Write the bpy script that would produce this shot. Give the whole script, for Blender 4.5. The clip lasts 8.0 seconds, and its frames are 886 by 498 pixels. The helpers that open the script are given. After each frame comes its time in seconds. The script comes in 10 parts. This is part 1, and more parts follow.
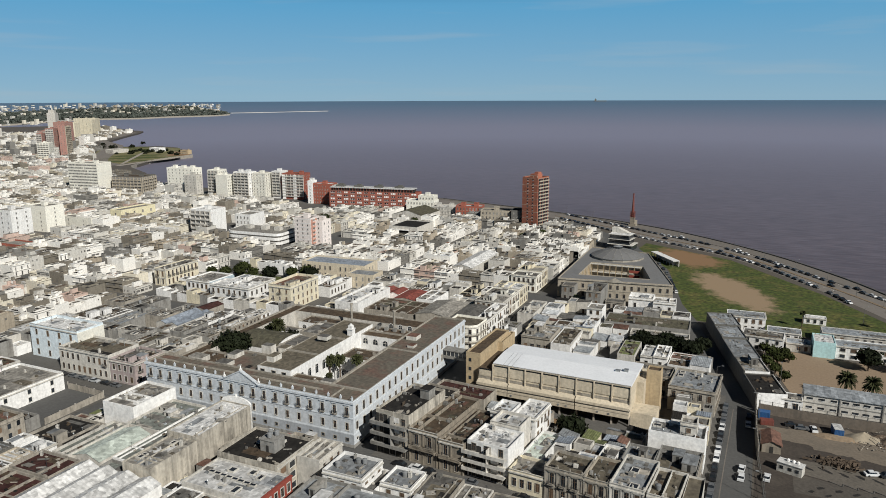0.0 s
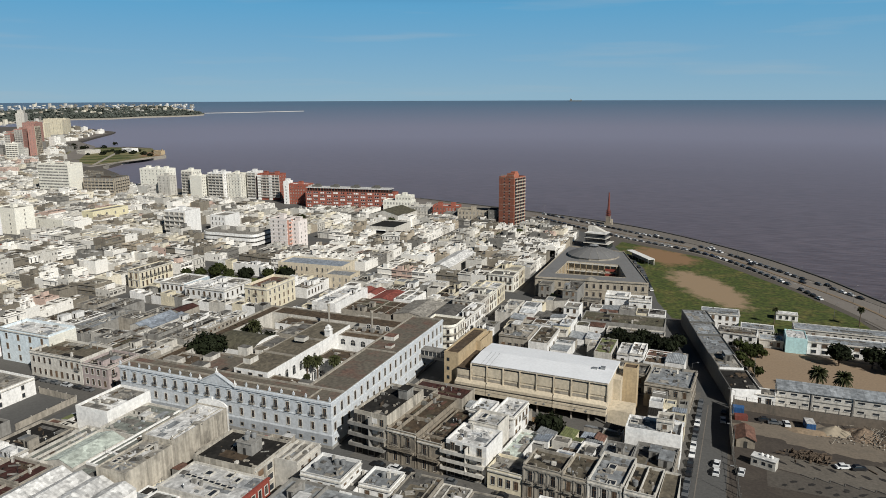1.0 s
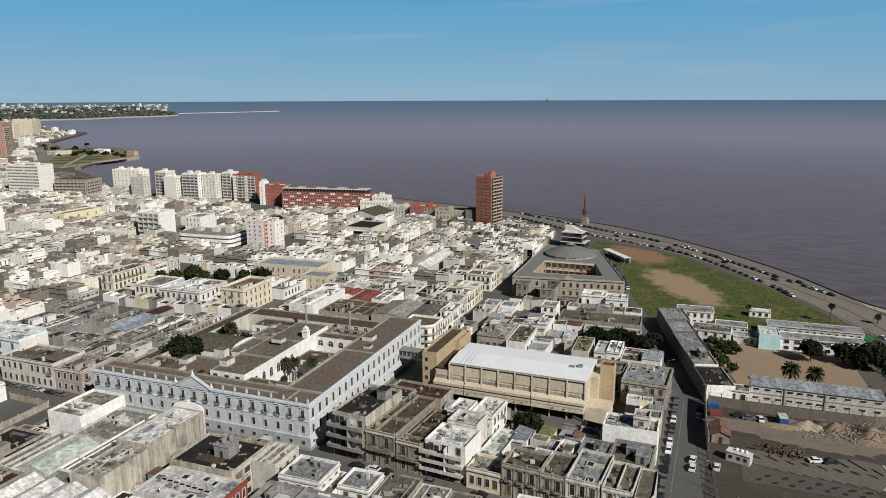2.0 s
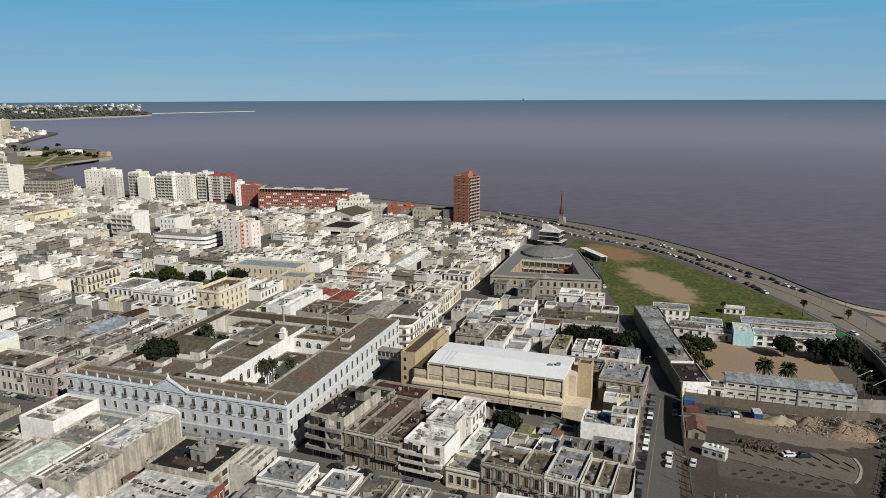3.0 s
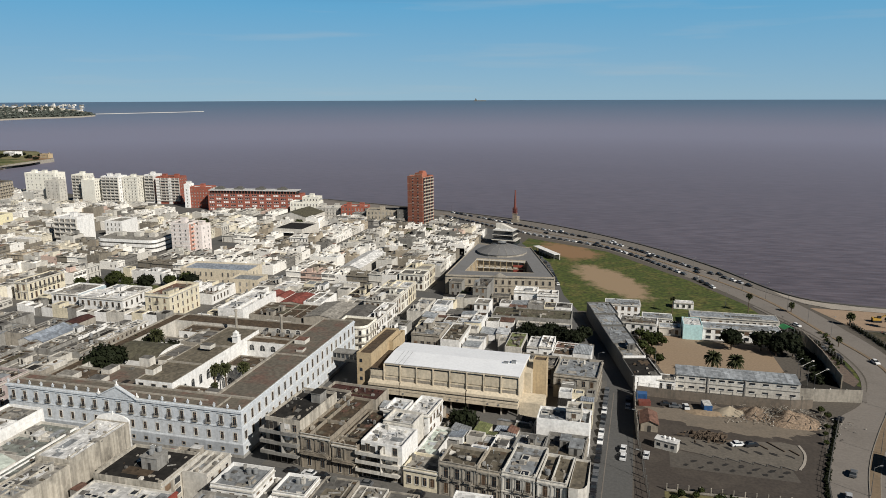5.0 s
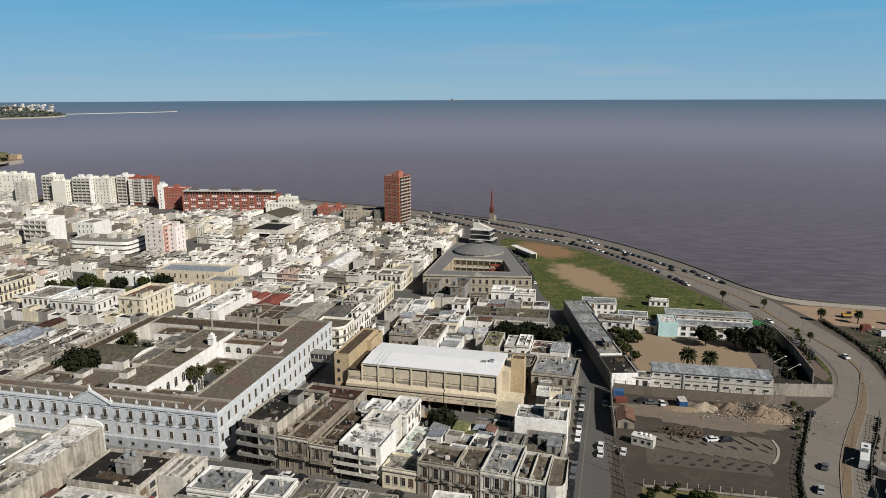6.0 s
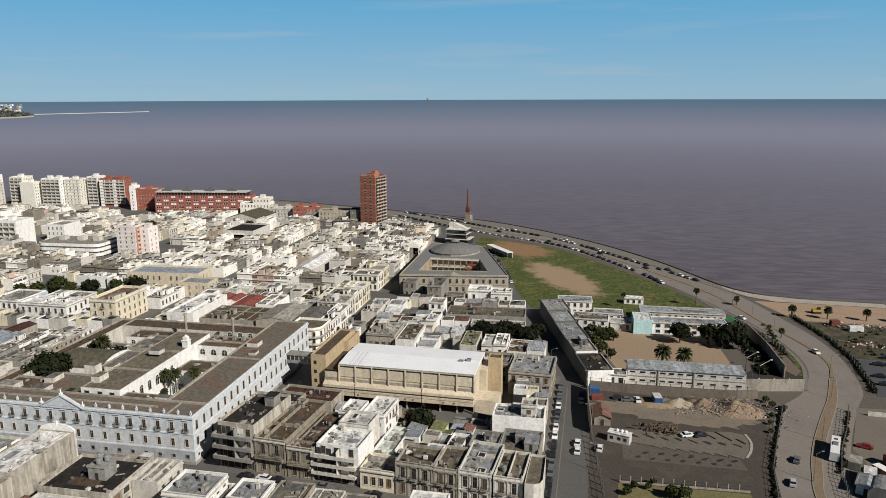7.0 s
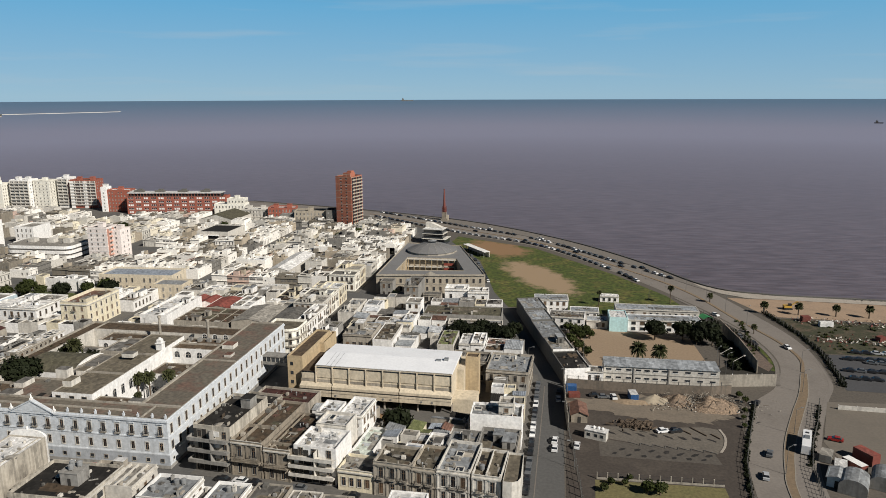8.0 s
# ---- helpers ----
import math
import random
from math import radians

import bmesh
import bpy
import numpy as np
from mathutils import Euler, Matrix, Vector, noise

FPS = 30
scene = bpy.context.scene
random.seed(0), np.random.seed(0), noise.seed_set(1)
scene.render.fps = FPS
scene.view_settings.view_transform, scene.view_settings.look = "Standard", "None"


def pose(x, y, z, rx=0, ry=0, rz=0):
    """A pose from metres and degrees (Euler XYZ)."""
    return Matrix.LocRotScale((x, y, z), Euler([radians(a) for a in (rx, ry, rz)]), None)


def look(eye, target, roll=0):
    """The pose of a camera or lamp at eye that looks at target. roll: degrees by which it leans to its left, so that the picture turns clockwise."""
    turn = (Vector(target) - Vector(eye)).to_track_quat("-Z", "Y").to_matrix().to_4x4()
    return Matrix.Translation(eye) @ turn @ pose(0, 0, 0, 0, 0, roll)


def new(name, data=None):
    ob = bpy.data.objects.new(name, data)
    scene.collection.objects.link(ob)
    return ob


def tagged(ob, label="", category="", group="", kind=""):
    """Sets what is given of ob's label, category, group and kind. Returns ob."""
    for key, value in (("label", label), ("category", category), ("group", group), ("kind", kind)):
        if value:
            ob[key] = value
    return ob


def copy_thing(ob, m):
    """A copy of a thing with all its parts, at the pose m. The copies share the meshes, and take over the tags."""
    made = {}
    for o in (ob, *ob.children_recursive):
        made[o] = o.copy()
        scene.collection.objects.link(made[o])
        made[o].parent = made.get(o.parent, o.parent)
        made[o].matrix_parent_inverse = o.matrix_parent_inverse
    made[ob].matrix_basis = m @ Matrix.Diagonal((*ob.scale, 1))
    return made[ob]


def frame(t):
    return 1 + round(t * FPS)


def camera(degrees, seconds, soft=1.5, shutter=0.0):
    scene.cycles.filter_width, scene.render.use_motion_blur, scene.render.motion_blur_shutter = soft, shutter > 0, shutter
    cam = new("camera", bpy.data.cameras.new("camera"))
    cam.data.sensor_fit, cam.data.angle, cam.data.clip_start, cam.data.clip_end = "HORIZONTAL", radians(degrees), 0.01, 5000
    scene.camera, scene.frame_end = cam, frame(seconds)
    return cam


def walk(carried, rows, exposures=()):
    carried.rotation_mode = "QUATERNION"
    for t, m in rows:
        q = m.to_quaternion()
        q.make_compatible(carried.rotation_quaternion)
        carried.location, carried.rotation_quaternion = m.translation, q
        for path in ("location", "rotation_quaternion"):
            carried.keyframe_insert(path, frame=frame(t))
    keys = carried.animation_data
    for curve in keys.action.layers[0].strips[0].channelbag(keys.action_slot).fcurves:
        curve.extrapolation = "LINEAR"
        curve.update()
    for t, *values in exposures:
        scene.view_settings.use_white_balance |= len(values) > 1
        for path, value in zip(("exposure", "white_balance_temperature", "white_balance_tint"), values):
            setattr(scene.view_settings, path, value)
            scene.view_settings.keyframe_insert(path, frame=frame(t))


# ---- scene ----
# ---------------------------------------------------------------- camera
# The drone hangs at 100 m, sinking by half a metre, and pans slowly to its right.
cam = camera(63.8, 8.0, soft=0.9)
TURN = 28.2
ROWS = [
    (0.0, -3.99, -12.09, 100.2), (0.5, -4.92, -12.09, 100.15), (1.0, -5.86, -12.10, 100.12), (1.5, -6.79, -12.10, 100.1),
    (3.0, -9.53, -12.12, 100.05), (3.5, -10.45, -12.13, 100.02), (4.0, -11.37, -12.13, 100.0), (4.5, -12.32, -12.13, 99.96),
    (6.0, -15.13, -12.14, 99.82), (6.5, -16.10, -12.16, 99.78), (7.0, -17.07, -12.16, 99.74), (7.5, -18.03, -12.17, 99.66),
    (8.0, -18.99, -12.17, 99.6),
]
walk(cam, [(t, pose(0, 0, z, 90 + pitch, 0.195, TURN + yaw)) for t, yaw, pitch, z in ROWS],
     exposures=[(0.0, -0.04, 6380, 7), (3.0, 0.02, 6500, 8), (6.0, 0.09, 6600, 8.5), (8.0, 0.14, 6650, 9)])

# ---------------------------------------------------------------- world and sun
SUN_AZ = math.atan2(-0.53, 0.848)      # the sun stands to the right and a little behind
SUN_EL = radians(36)
world = bpy.data.worlds.new("world")
scene.world = world
world.use_nodes = True
wt = world.node_tree
wt.nodes.clear()
w_out = wt.nodes.new("ShaderNodeOutputWorld")
w_bg = wt.nodes.new("ShaderNodeBackground")
w_sky = wt.nodes.new("ShaderNodeTexSky")
w_sky.sky_type = "NISHITA"
w_sky.sun_disc = False
w_sky.sun_elevation = SUN_EL
w_sky.sun_rotation = math.pi / 2 - SUN_AZ
w_sky.air_density, w_sky.dust_density, w_sky.ozone_density = 0.60, 0.0, 1.5
w_bg.inputs["Strength"].default_value = 0.069
# a cooler air, and thin high cirrus low over the sea
w_tint = wt.nodes.new("ShaderNodeMix")
w_tint.data_type, w_tint.blend_type = "RGBA", "MULTIPLY"
w_tint.inputs["Factor"].default_value = 1.0
w_tint.inputs["B"].default_value = (0.84, 0.97, 1.14, 1)
wt.links.new(w_sky.outputs[0], w_tint.inputs["A"])
w_co = wt.nodes.new("ShaderNodeTexCoord")
# haze over the estuary: the sky pales evenly towards the horizon and deepens overhead
w_sep = wt.nodes.new("ShaderNodeSeparateXYZ")
wt.links.new(w_co.outputs["Generated"], w_sep.inputs[0])
w_haze = wt.nodes.new("ShaderNodeValToRGB")
w_haze.color_ramp.elements[0].position, w_haze.color_ramp.elements[0].color = 0.0, (3.7, 6.1, 8.1, 1)
w_haze.color_ramp.elements[1].position, w_haze.color_ramp.elements[1].color = 1.0, (0.05, 0.15, 0.38, 1)
w_el = w_haze.color_ramp.elements.new(0.12)
w_el.color = (1.65, 5.3, 8.7, 1)
w_el = w_haze.color_ramp.elements.new(0.3)
w_el.color = (0.09, 0.31, 0.78, 1)
w_el = w_haze.color_ramp.elements.new(0.17)
w_el.color = (0.30, 1.05, 2.1, 1)
wt.links.new(w_sep.outputs["Z"], w_haze.inputs["Fac"])
w_air = wt.nodes.new("ShaderNodeMix")
w_air.data_type = "RGBA"
w_air.inputs["Factor"].default_value = 0.9
wt.links.new(w_tint.outputs["Result"], w_air.inputs["A"])
wt.links.new(w_haze.outputs["Color"], w_air.inputs["B"])
w_map = wt.nodes.new("ShaderNodeMapping")
w_map.inputs["Scale"].default_value = (2.0, 2.0, 30.0)
wt.links.new(w_co.outputs["Generated"], w_map.inputs["Vector"])
w_cloud = wt.nodes.new("ShaderNodeTexNoise")
w_cloud.inputs["Scale"].default_value, w_cloud.inputs["Detail"].default_value = 1.6, 5
wt.links.new(w_map.outputs[0], w_cloud.inputs["Vector"])
w_mask = wt.nodes.new("ShaderNodeMapRange")
w_mask.inputs["From Min"].default_value, w_mask.inputs["From Max"].default_value, w_mask.inputs["To Max"].default_value = 0.56, 0.85, 0.35
wt.links.new(w_cloud.outputs["Fac"], w_mask.inputs["Value"])
w_mix = wt.nodes.new("ShaderNodeMix")
w_mix.data_type = "RGBA"
w_mix.inputs["B"].default_value = (6.5, 7.0, 7.4, 1)
wt.links.new(w_mask.outputs[0], w_mix.inputs["Factor"])
wt.links.new(w_air.outputs["Result"], w_mix.inputs["A"])
wt.links.new(w_mix.outputs["Result"], w_bg.inputs[0])
wt.links.new(w_bg.outputs[0], w_out.inputs[0])
sun_data = bpy.data.lights.new("sun", "SUN")
sun_data.energy, sun_data.angle, sun_data.color = 5.35, radians(0.53), (1.0, 0.955, 0.905)
sun = new("sun", sun_data)
sun.matrix_world = look((300, -200, 400), (300 - math.cos(SUN_EL) * math.cos(SUN_AZ), -200 - math.cos(SUN_EL) * math.sin(SUN_AZ), 400 - math.sin(SUN_EL)))


# ---------------------------------------------------------------- materials
def mat(name, color, rough=0.85, grain=0.12, stain=0.25, size=6.0, vary=0.12, streak=False, metal=0.0, bump=0.15, fine=1.2, dirt=(0.09, 0.08, 0.065), spec=0.4, island=False):
    """A weathered surface: fine grain, broad stains with a shape of their own, and a little difference from thing to thing."""
    m = bpy.data.materials.new(name)
    m.use_nodes = True
    nt = m.node_tree
    b = nt.nodes["Principled BSDF"]
    geo = nt.nodes.new("ShaderNodeNewGeometry")
    mp = nt.nodes.new("ShaderNodeMapping")
    mp.inputs["Scale"].default_value = (1, 1, 0.4 if streak else 1)
    nt.links.new(geo.outputs["Position"], mp.inputs["Vector"])
    n1 = nt.nodes.new("ShaderNodeTexNoise")
    n1.inputs["Scale"].default_value = 1.0 / size
    n1.inputs["Detail"].default_value = 6
    n1.inputs["Roughness"].default_value = 0.62
    nt.links.new(mp.outputs[0], n1.inputs["Vector"])
    n2 = nt.nodes.new("ShaderNodeTexNoise")
    n2.inputs["Scale"].default_value = fine
    n2.inputs["Detail"].default_value = 4
    nt.links.new(geo.outputs["Position"], n2.inputs["Vector"])
    ramp = nt.nodes.new("ShaderNodeMapRange")
    ramp.inputs["From Min"].default_value, ramp.inputs["From Max"].default_value = 0.48, 0.72
    ramp.inputs["To Max"].default_value = stain
    nt.links.new(n1.outputs["Fac"], ramp.inputs["Value"])
    mix = nt.nodes.new("ShaderNodeMix")
    mix.data_type = "RGBA"
    mix.inputs["A"].default_value = (*(0.88 * c for c in color), 1)
    mix.inputs["B"].default_value = (*dirt, 1)
    nt.links.new(ramp.outputs[0], mix.inputs["Factor"])
    info = nt.nodes.new("ShaderNodeObjectInfo")
    v1 = nt.nodes.new("ShaderNodeMapRange")
    v1.inputs["To Min"].default_value, v1.inputs["To Max"].default_value = 1 - vary, 1 + vary
    nt.links.new(geo.outputs["Random Per Island"] if island else info.outputs["Random"], v1.inputs["Value"])
    v2 = nt.nodes.new("ShaderNodeMapRange")
    v2.inputs["From Min"].default_value, v2.inputs["From Max"].default_value = 0.3, 0.7
    v2.inputs["To Min"].default_value, v2.inputs["To Max"].default_value = 1 - grain, 1 + grain
    nt.links.new(n2.outputs["Fac"], v2.inputs["Value"])
    mul = nt.nodes.new("ShaderNodeMath")
    mul.operation = "MULTIPLY"
    nt.links.new(v1.outputs[0], mul.inputs[0])
    nt.links.new(v2.outputs[0], mul.inputs[1])
    hsv = nt.nodes.new("ShaderNodeHueSaturation")
    nt.links.new(mul.outputs[0], hsv.inputs["Value"])
    nt.links.new(mix.outputs["Result"], hsv.inputs["Color"])
    nt.links.new(hsv.outputs[0], b.inputs["Base Color"])
    b.inputs["Roughness"].default_value = rough
    b.inputs["Metallic"].default_value = metal
    b.inputs["Specular IOR Level"].default_value = spec
    if bump:
        bp = nt.nodes.new("ShaderNodeBump")
        bp.inputs["Strength"].default_value = bump
        bp.inputs["Distance"].default_value = 0.1
        nt.links.new(n2.outputs["Fac"], bp.inputs["Height"])
        nt.links.new(bp.outputs[0], b.inputs["Normal"])
    return m


def value_patches(m, size, low, high, squash=1.0):
    """Sheets of a slightly different age: cells of random lightness, in squarish pieces."""
    nt = m.node_tree
    b = nt.nodes["Principled BSDF"]
    geo = nt.nodes.new("ShaderNodeNewGeometry")
    mp = nt.nodes.new("ShaderNodeMapping")
    mp.inputs["Scale"].default_value = (1 / size, 1 / (size * squash), 0.01)
    nt.links.new(geo.outputs["Position"], mp.inputs["Vector"])
    cell = nt.nodes.new("ShaderNodeTexVoronoi")
    cell.distance = "CHEBYCHEV"
    cell.inputs["Randomness"].default_value = 0.8
    nt.links.new(mp.outputs[0], cell.inputs["Vector"])
    sep = nt.nodes.new("ShaderNodeSeparateColor")
    nt.links.new(cell.outputs["Color"], sep.inputs[0])
    rng = nt.nodes.new("ShaderNodeMapRange")
    rng.inputs["To Min"].default_value, rng.inputs["To Max"].default_value = low, high
    nt.links.new(sep.outputs[0], rng.inputs["Value"])
    tone = nt.nodes.new("ShaderNodeHueSaturation")
    nt.links.new(rng.outputs[0], tone.inputs["Value"])
    nt.links.new(b.inputs["Base Color"].links[0].from_socket, tone.inputs["Color"])
    nt.links.new(tone.outputs[0], b.inputs["Base Color"])
    return m


def streaks(m, strength):
    """Rain streaks: narrow upright runs of grime."""
    nt = m.node_tree
    b = nt.nodes["Principled BSDF"]
    geo = nt.nodes.new("ShaderNodeNewGeometry")
    mp = nt.nodes.new("ShaderNodeMapping")
    mp.inputs["Scale"].default_value = (1.1, 1.1, 0.09)
    nt.links.new(geo.outputs["Position"], mp.inputs["Vector"])
    run = nt.nodes.new("ShaderNodeTexNoise")
    run.inputs["Scale"].default_value, run.inputs["Detail"].default_value = 1.0, 5
    nt.links.new(mp.outputs[0], run.inputs["Vector"])
    amount = nt.nodes.new("ShaderNodeMapRange")
    amount.inputs["From Min"].default_value, amount.inputs["From Max"].default_value, amount.inputs["To Max"].default_value = 0.52, 0.74, strength
    nt.links.new(run.outputs["Fac"], amount.inputs["Value"])
    mix = nt.nodes.new("ShaderNodeMix")
    mix.data_type = "RGBA"
    mix.inputs["B"].default_value = (0.085, 0.075, 0.06, 1)
    nt.links.new(amount.outputs[0], mix.inputs["Factor"])
    nt.links.new(b.inputs["Base Color"].links[0].from_socket, mix.inputs["A"])
    nt.links.new(mix.outputs["Result"], b.inputs["Base Color"])
    return m


def wall_mat(name, color, stain=0.45, island=False, size=2.0):
    return streaks(plain_wall(name, color, stain, island, size), min(0.42, stain * 0.6))


def plain_wall(name, color, stain=0.45, island=False, size=2.0):
    return mat(name, color, 0.88, 0.14, stain * (0.5 if island else 0.9), size, 0.10, True, bump=0.08, dirt=(0.075, 0.067, 0.055), island=island)


def roof_mat(name, color, stain=0.5, rough=0.9, metal=0.0, size=4.0, island=False):
    return value_patches(mat(name, color, rough, 0.22, stain * 0.9, size, 0.2, metal=metal, dirt=(0.05, 0.044, 0.037), island=island, fine=0.9, spec=0.22), 4.2, 0.72, 1.22, 1.6)


WALLS = {
    "white": wall_mat("white_paint", (0.82, 0.805, 0.77), 0.24),
    "offwhite": wall_mat("offwhite_paint", (0.58, 0.55, 0.49), 0.45),
    "cream": wall_mat("cream_paint", (0.70, 0.63, 0.47), 0.3),
    "yellow": wall_mat("yellow_paint", (0.76, 0.69, 0.46), 0.15),
    "ivory": wall_mat("ivory_paint", (0.82, 0.79, 0.69), 0.12),
    "grey": wall_mat("grey_cement", (0.27, 0.26, 0.238), 0.7),
    "dark": wall_mat("dark_cement", (0.13, 0.125, 0.112), 0.5),
    "beige": wall_mat("beige_render", (0.44, 0.385, 0.30), 0.5),
    "stone": wall_mat("weathered_stucco", (0.36, 0.325, 0.27), 0.75, size=2.4),
    "mauve": wall_mat("mauve_stucco", (0.46, 0.38, 0.36), 0.4),
    "sooty": wall_mat("sooty_stucco", (0.27, 0.232, 0.18), 0.8, size=1.8),
    "pink": wall_mat("pink_paint", (0.82, 0.74, 0.69), 0.12),
    "blue": wall_mat("pale_blue_paint", (0.50, 0.60, 0.64), 0.25),
    "paleblue": wall_mat("blue_white_paint", (0.66, 0.73, 0.76), 0.2),
    "teal": wall_mat("teal_paint", (0.45, 0.66, 0.66), 0.2),
    "red": wall_mat("red_brick_paint", (0.28, 0.06, 0.04), 0.2),
    "brick": wall_mat("brick", (0.33, 0.10, 0.065), 0.22),
    # brick of the far towers, its colour paled to carry the haze
    "brickpale": wall_mat("hazed_brick", (0.40, 0.215, 0.175), 0.3),
    "salmon": wall_mat("salmon_paint", (0.62, 0.33, 0.25), 0.15),
    "towerbrick": wall_mat("orange_brick", (0.38, 0.135, 0.082), 0.25),
    "earthen": wall_mat("earth_stained_wall", (0.165, 0.135, 0.105), 0.8, size=1.4),
    "peeling": streaks(value_patches(plain_wall("peeling_pale_render", (0.45, 0.41, 0.34), 0.9, size=2.6), 3.2, 0.78, 1.15), 0.3),
    "basegrey": wall_mat("grey_base_paint", (0.40, 0.425, 0.45), 0.3),
    "hospital": wall_mat("white_blue_stucco", (0.585, 0.615, 0.638), 0.2),
    "ochre": wall_mat("ochre_stone", (0.50, 0.385, 0.235), 0.3),
    "buff": wall_mat("buff_panel", (0.60, 0.52, 0.39), 0.3),
}
ROOFS = {
    "white": roof_mat("white_membrane", (0.62, 0.61, 0.585), 0.4),
    "pale": roof_mat("pale_concrete", (0.27, 0.252, 0.22), 0.55),
    "grey": roof_mat("grey_membrane", (0.135, 0.128, 0.116), 0.65),
    "slate": roof_mat("blue_grey_membrane", (0.235, 0.245, 0.25), 0.4),
    "dark": roof_mat("dark_asphalt_felt", (0.019, 0.0175, 0.0155), 0.25),
    "brown": roof_mat("brown_roof_tile", (0.092, 0.066, 0.043), 0.75),
    "rust": roof_mat("terracotta_roof_tile", (0.15, 0.082, 0.06), 0.75, size=5.0),
    "maroon": roof_mat("maroon_roof_sheet", (0.058, 0.024, 0.02), 0.45),
    "red": roof_mat("red_roof_paint", (0.22, 0.065, 0.05), 0.45),
    "silver": roof_mat("aluminium_membrane", (0.62, 0.63, 0.63), 0.3, 0.55, 0.25),
    "zinc": roof_mat("zinc_sheet", (0.42, 0.44, 0.45), 0.35, 0.5, 0.3),
    "taupe": roof_mat("taupe_membrane", (0.13, 0.112, 0.082), 0.6),
    "moss": roof_mat("mossy_membrane", (0.10, 0.092, 0.062), 0.6),
    "mint": roof_mat("mint_membrane", (0.50, 0.545, 0.48), 0.3),
    "greengrey": roof_mat("green_grey_membrane", (0.165, 0.175, 0.155), 0.35),
    "greentin": roof_mat("green_tin", (0.15, 0.165, 0.07), 0.4),
    "lead": mat("lead_sheet", (0.185, 0.182, 0.178), 0.7, 0.1, 0.35, 7.0, 0.08, dirt=(0.12, 0.115, 0.105), spec=0.3),
    "oldtile": mat("old_roof_tile", (0.132, 0.115, 0.089), 0.9, 0.3, 0.75, 7.0, 0.05, dirt=(0.145, 0.066, 0.048), fine=0.9),
    "bluetin": roof_mat("blue_tin", (0.26, 0.29, 0.33), 0.4, 0.6),
}
FAR_WALLS = {"white": wall_mat("far_white_paint", (0.85, 0.82, 0.755), 0.16, True), "offwhite": wall_mat("far_offwhite_paint", (0.56, 0.535, 0.48), 0.35, True), "cream": wall_mat("far_cream_paint", (0.70, 0.645, 0.52), 0.2, True),
             "grey": wall_mat("far_grey_cement", (0.21, 0.20, 0.18), 0.5, True), "beige": wall_mat("far_beige_render", (0.42, 0.36, 0.275), 0.5, True), "stone": wall_mat("far_stucco", (0.215, 0.19, 0.15), 0.7, True),
             "pink": wall_mat("far_pink_paint", (0.56, 0.42, 0.35), 0.3, True), "brick": wall_mat("far_brick", (0.38, 0.13, 0.08), 0.2, True), "yellow": wall_mat("far_yellow_paint", (0.72, 0.65, 0.44), 0.2, True)}
FAR_ROOFS = {"white": roof_mat("far_white_membrane", (0.74, 0.72, 0.68), 0.35, island=True), "pale": roof_mat("far_pale_concrete", (0.36, 0.335, 0.285), 0.6, island=True), "grey": roof_mat("far_grey_membrane", (0.15, 0.138, 0.116), 0.6, island=True),
             "dark": roof_mat("far_dark_felt", (0.034, 0.032, 0.029), 0.4, island=True), "brown": roof_mat("far_brown_tile", (0.13, 0.095, 0.07), 0.6, island=True), "rust": roof_mat("far_terracotta", (0.27, 0.14, 0.095), 0.6, island=True),
             "silver": roof_mat("far_aluminium", (0.60, 0.61, 0.61), 0.3, 0.55, 0.2, island=True), "red": roof_mat("far_red_paint", (0.36, 0.085, 0.05), 0.2, island=True)}
FARPANE = mat("far_window", (0.185, 0.175, 0.16), 0.3, 0.3, 0.0, vary=0.6, bump=0, spec=0.5, island=True)
GLASS = mat("window_glass", (0.025, 0.03, 0.035), 0.12, 0.2, 0.0, vary=0.5, bump=0, spec=0.6)
# near-black stand-in for the shade inside openings and recesses
SHADOWGAP = mat("opening_shade", (0.03, 0.028, 0.025), 0.9, 0.1, 0.0, bump=0)
SHUTTER = mat("wooden_shutter", (0.14, 0.09, 0.055), 0.7, 0.2, 0.2, 1.0, 0.4)
IRON = mat("dark_iron", (0.035, 0.035, 0.037), 0.55, 0.1, 0.0, bump=0)
ASPHALT = mat("asphalt", (0.100, 0.098, 0.093), 0.9, 0.12, 0.35, 9.0, 0.03, bump=0.25, dirt=(0.066, 0.062, 0.056))
WORN_ASPHALT = mat("sunbleached_asphalt", (0.205, 0.182, 0.158), 0.9, 0.10, 0.45, 12.0, 0.03, bump=0.25, dirt=(0.115, 0.10, 0.085))
PAVING = mat("concrete_paving", (0.115, 0.108, 0.097), 0.9, 0.15, 0.4, 4.0, 0.05)
ESPLANADE = mat("pale_concrete_esplanade", (0.36, 0.32, 0.27), 0.9, 0.12, 0.3, 5.0, 0.05)
PROMENADE = mat("granite_promenade", (0.175, 0.155, 0.133), 0.9, 0.12, 0.3, 5.0, 0.05)
SOIL = mat("city_soil", (0.10, 0.086, 0.07), 0.95, 0.2, 0.5, 8.0, 0.0)
LOT = mat("gravel_lot", (0.058, 0.047, 0.038), 0.95, 0.2, 0.6, 9.0, 0.0, dirt=(0.088, 0.073, 0.057))
SAND = mat("beaten_sand", (0.28, 0.205, 0.135), 0.95, 0.10, 0.35, 9.0, 0.0, dirt=(0.25, 0.18, 0.11))
BROWNEARTH = mat("brown_earth", (0.24, 0.145, 0.08), 0.95, 0.15, 0.4, 8.0, 0.0, dirt=(0.17, 0.15, 0.05))
KERB = mat("kerb_stone", (0.24, 0.215, 0.18), 0.85, 0.1, 0.3, 2.0)
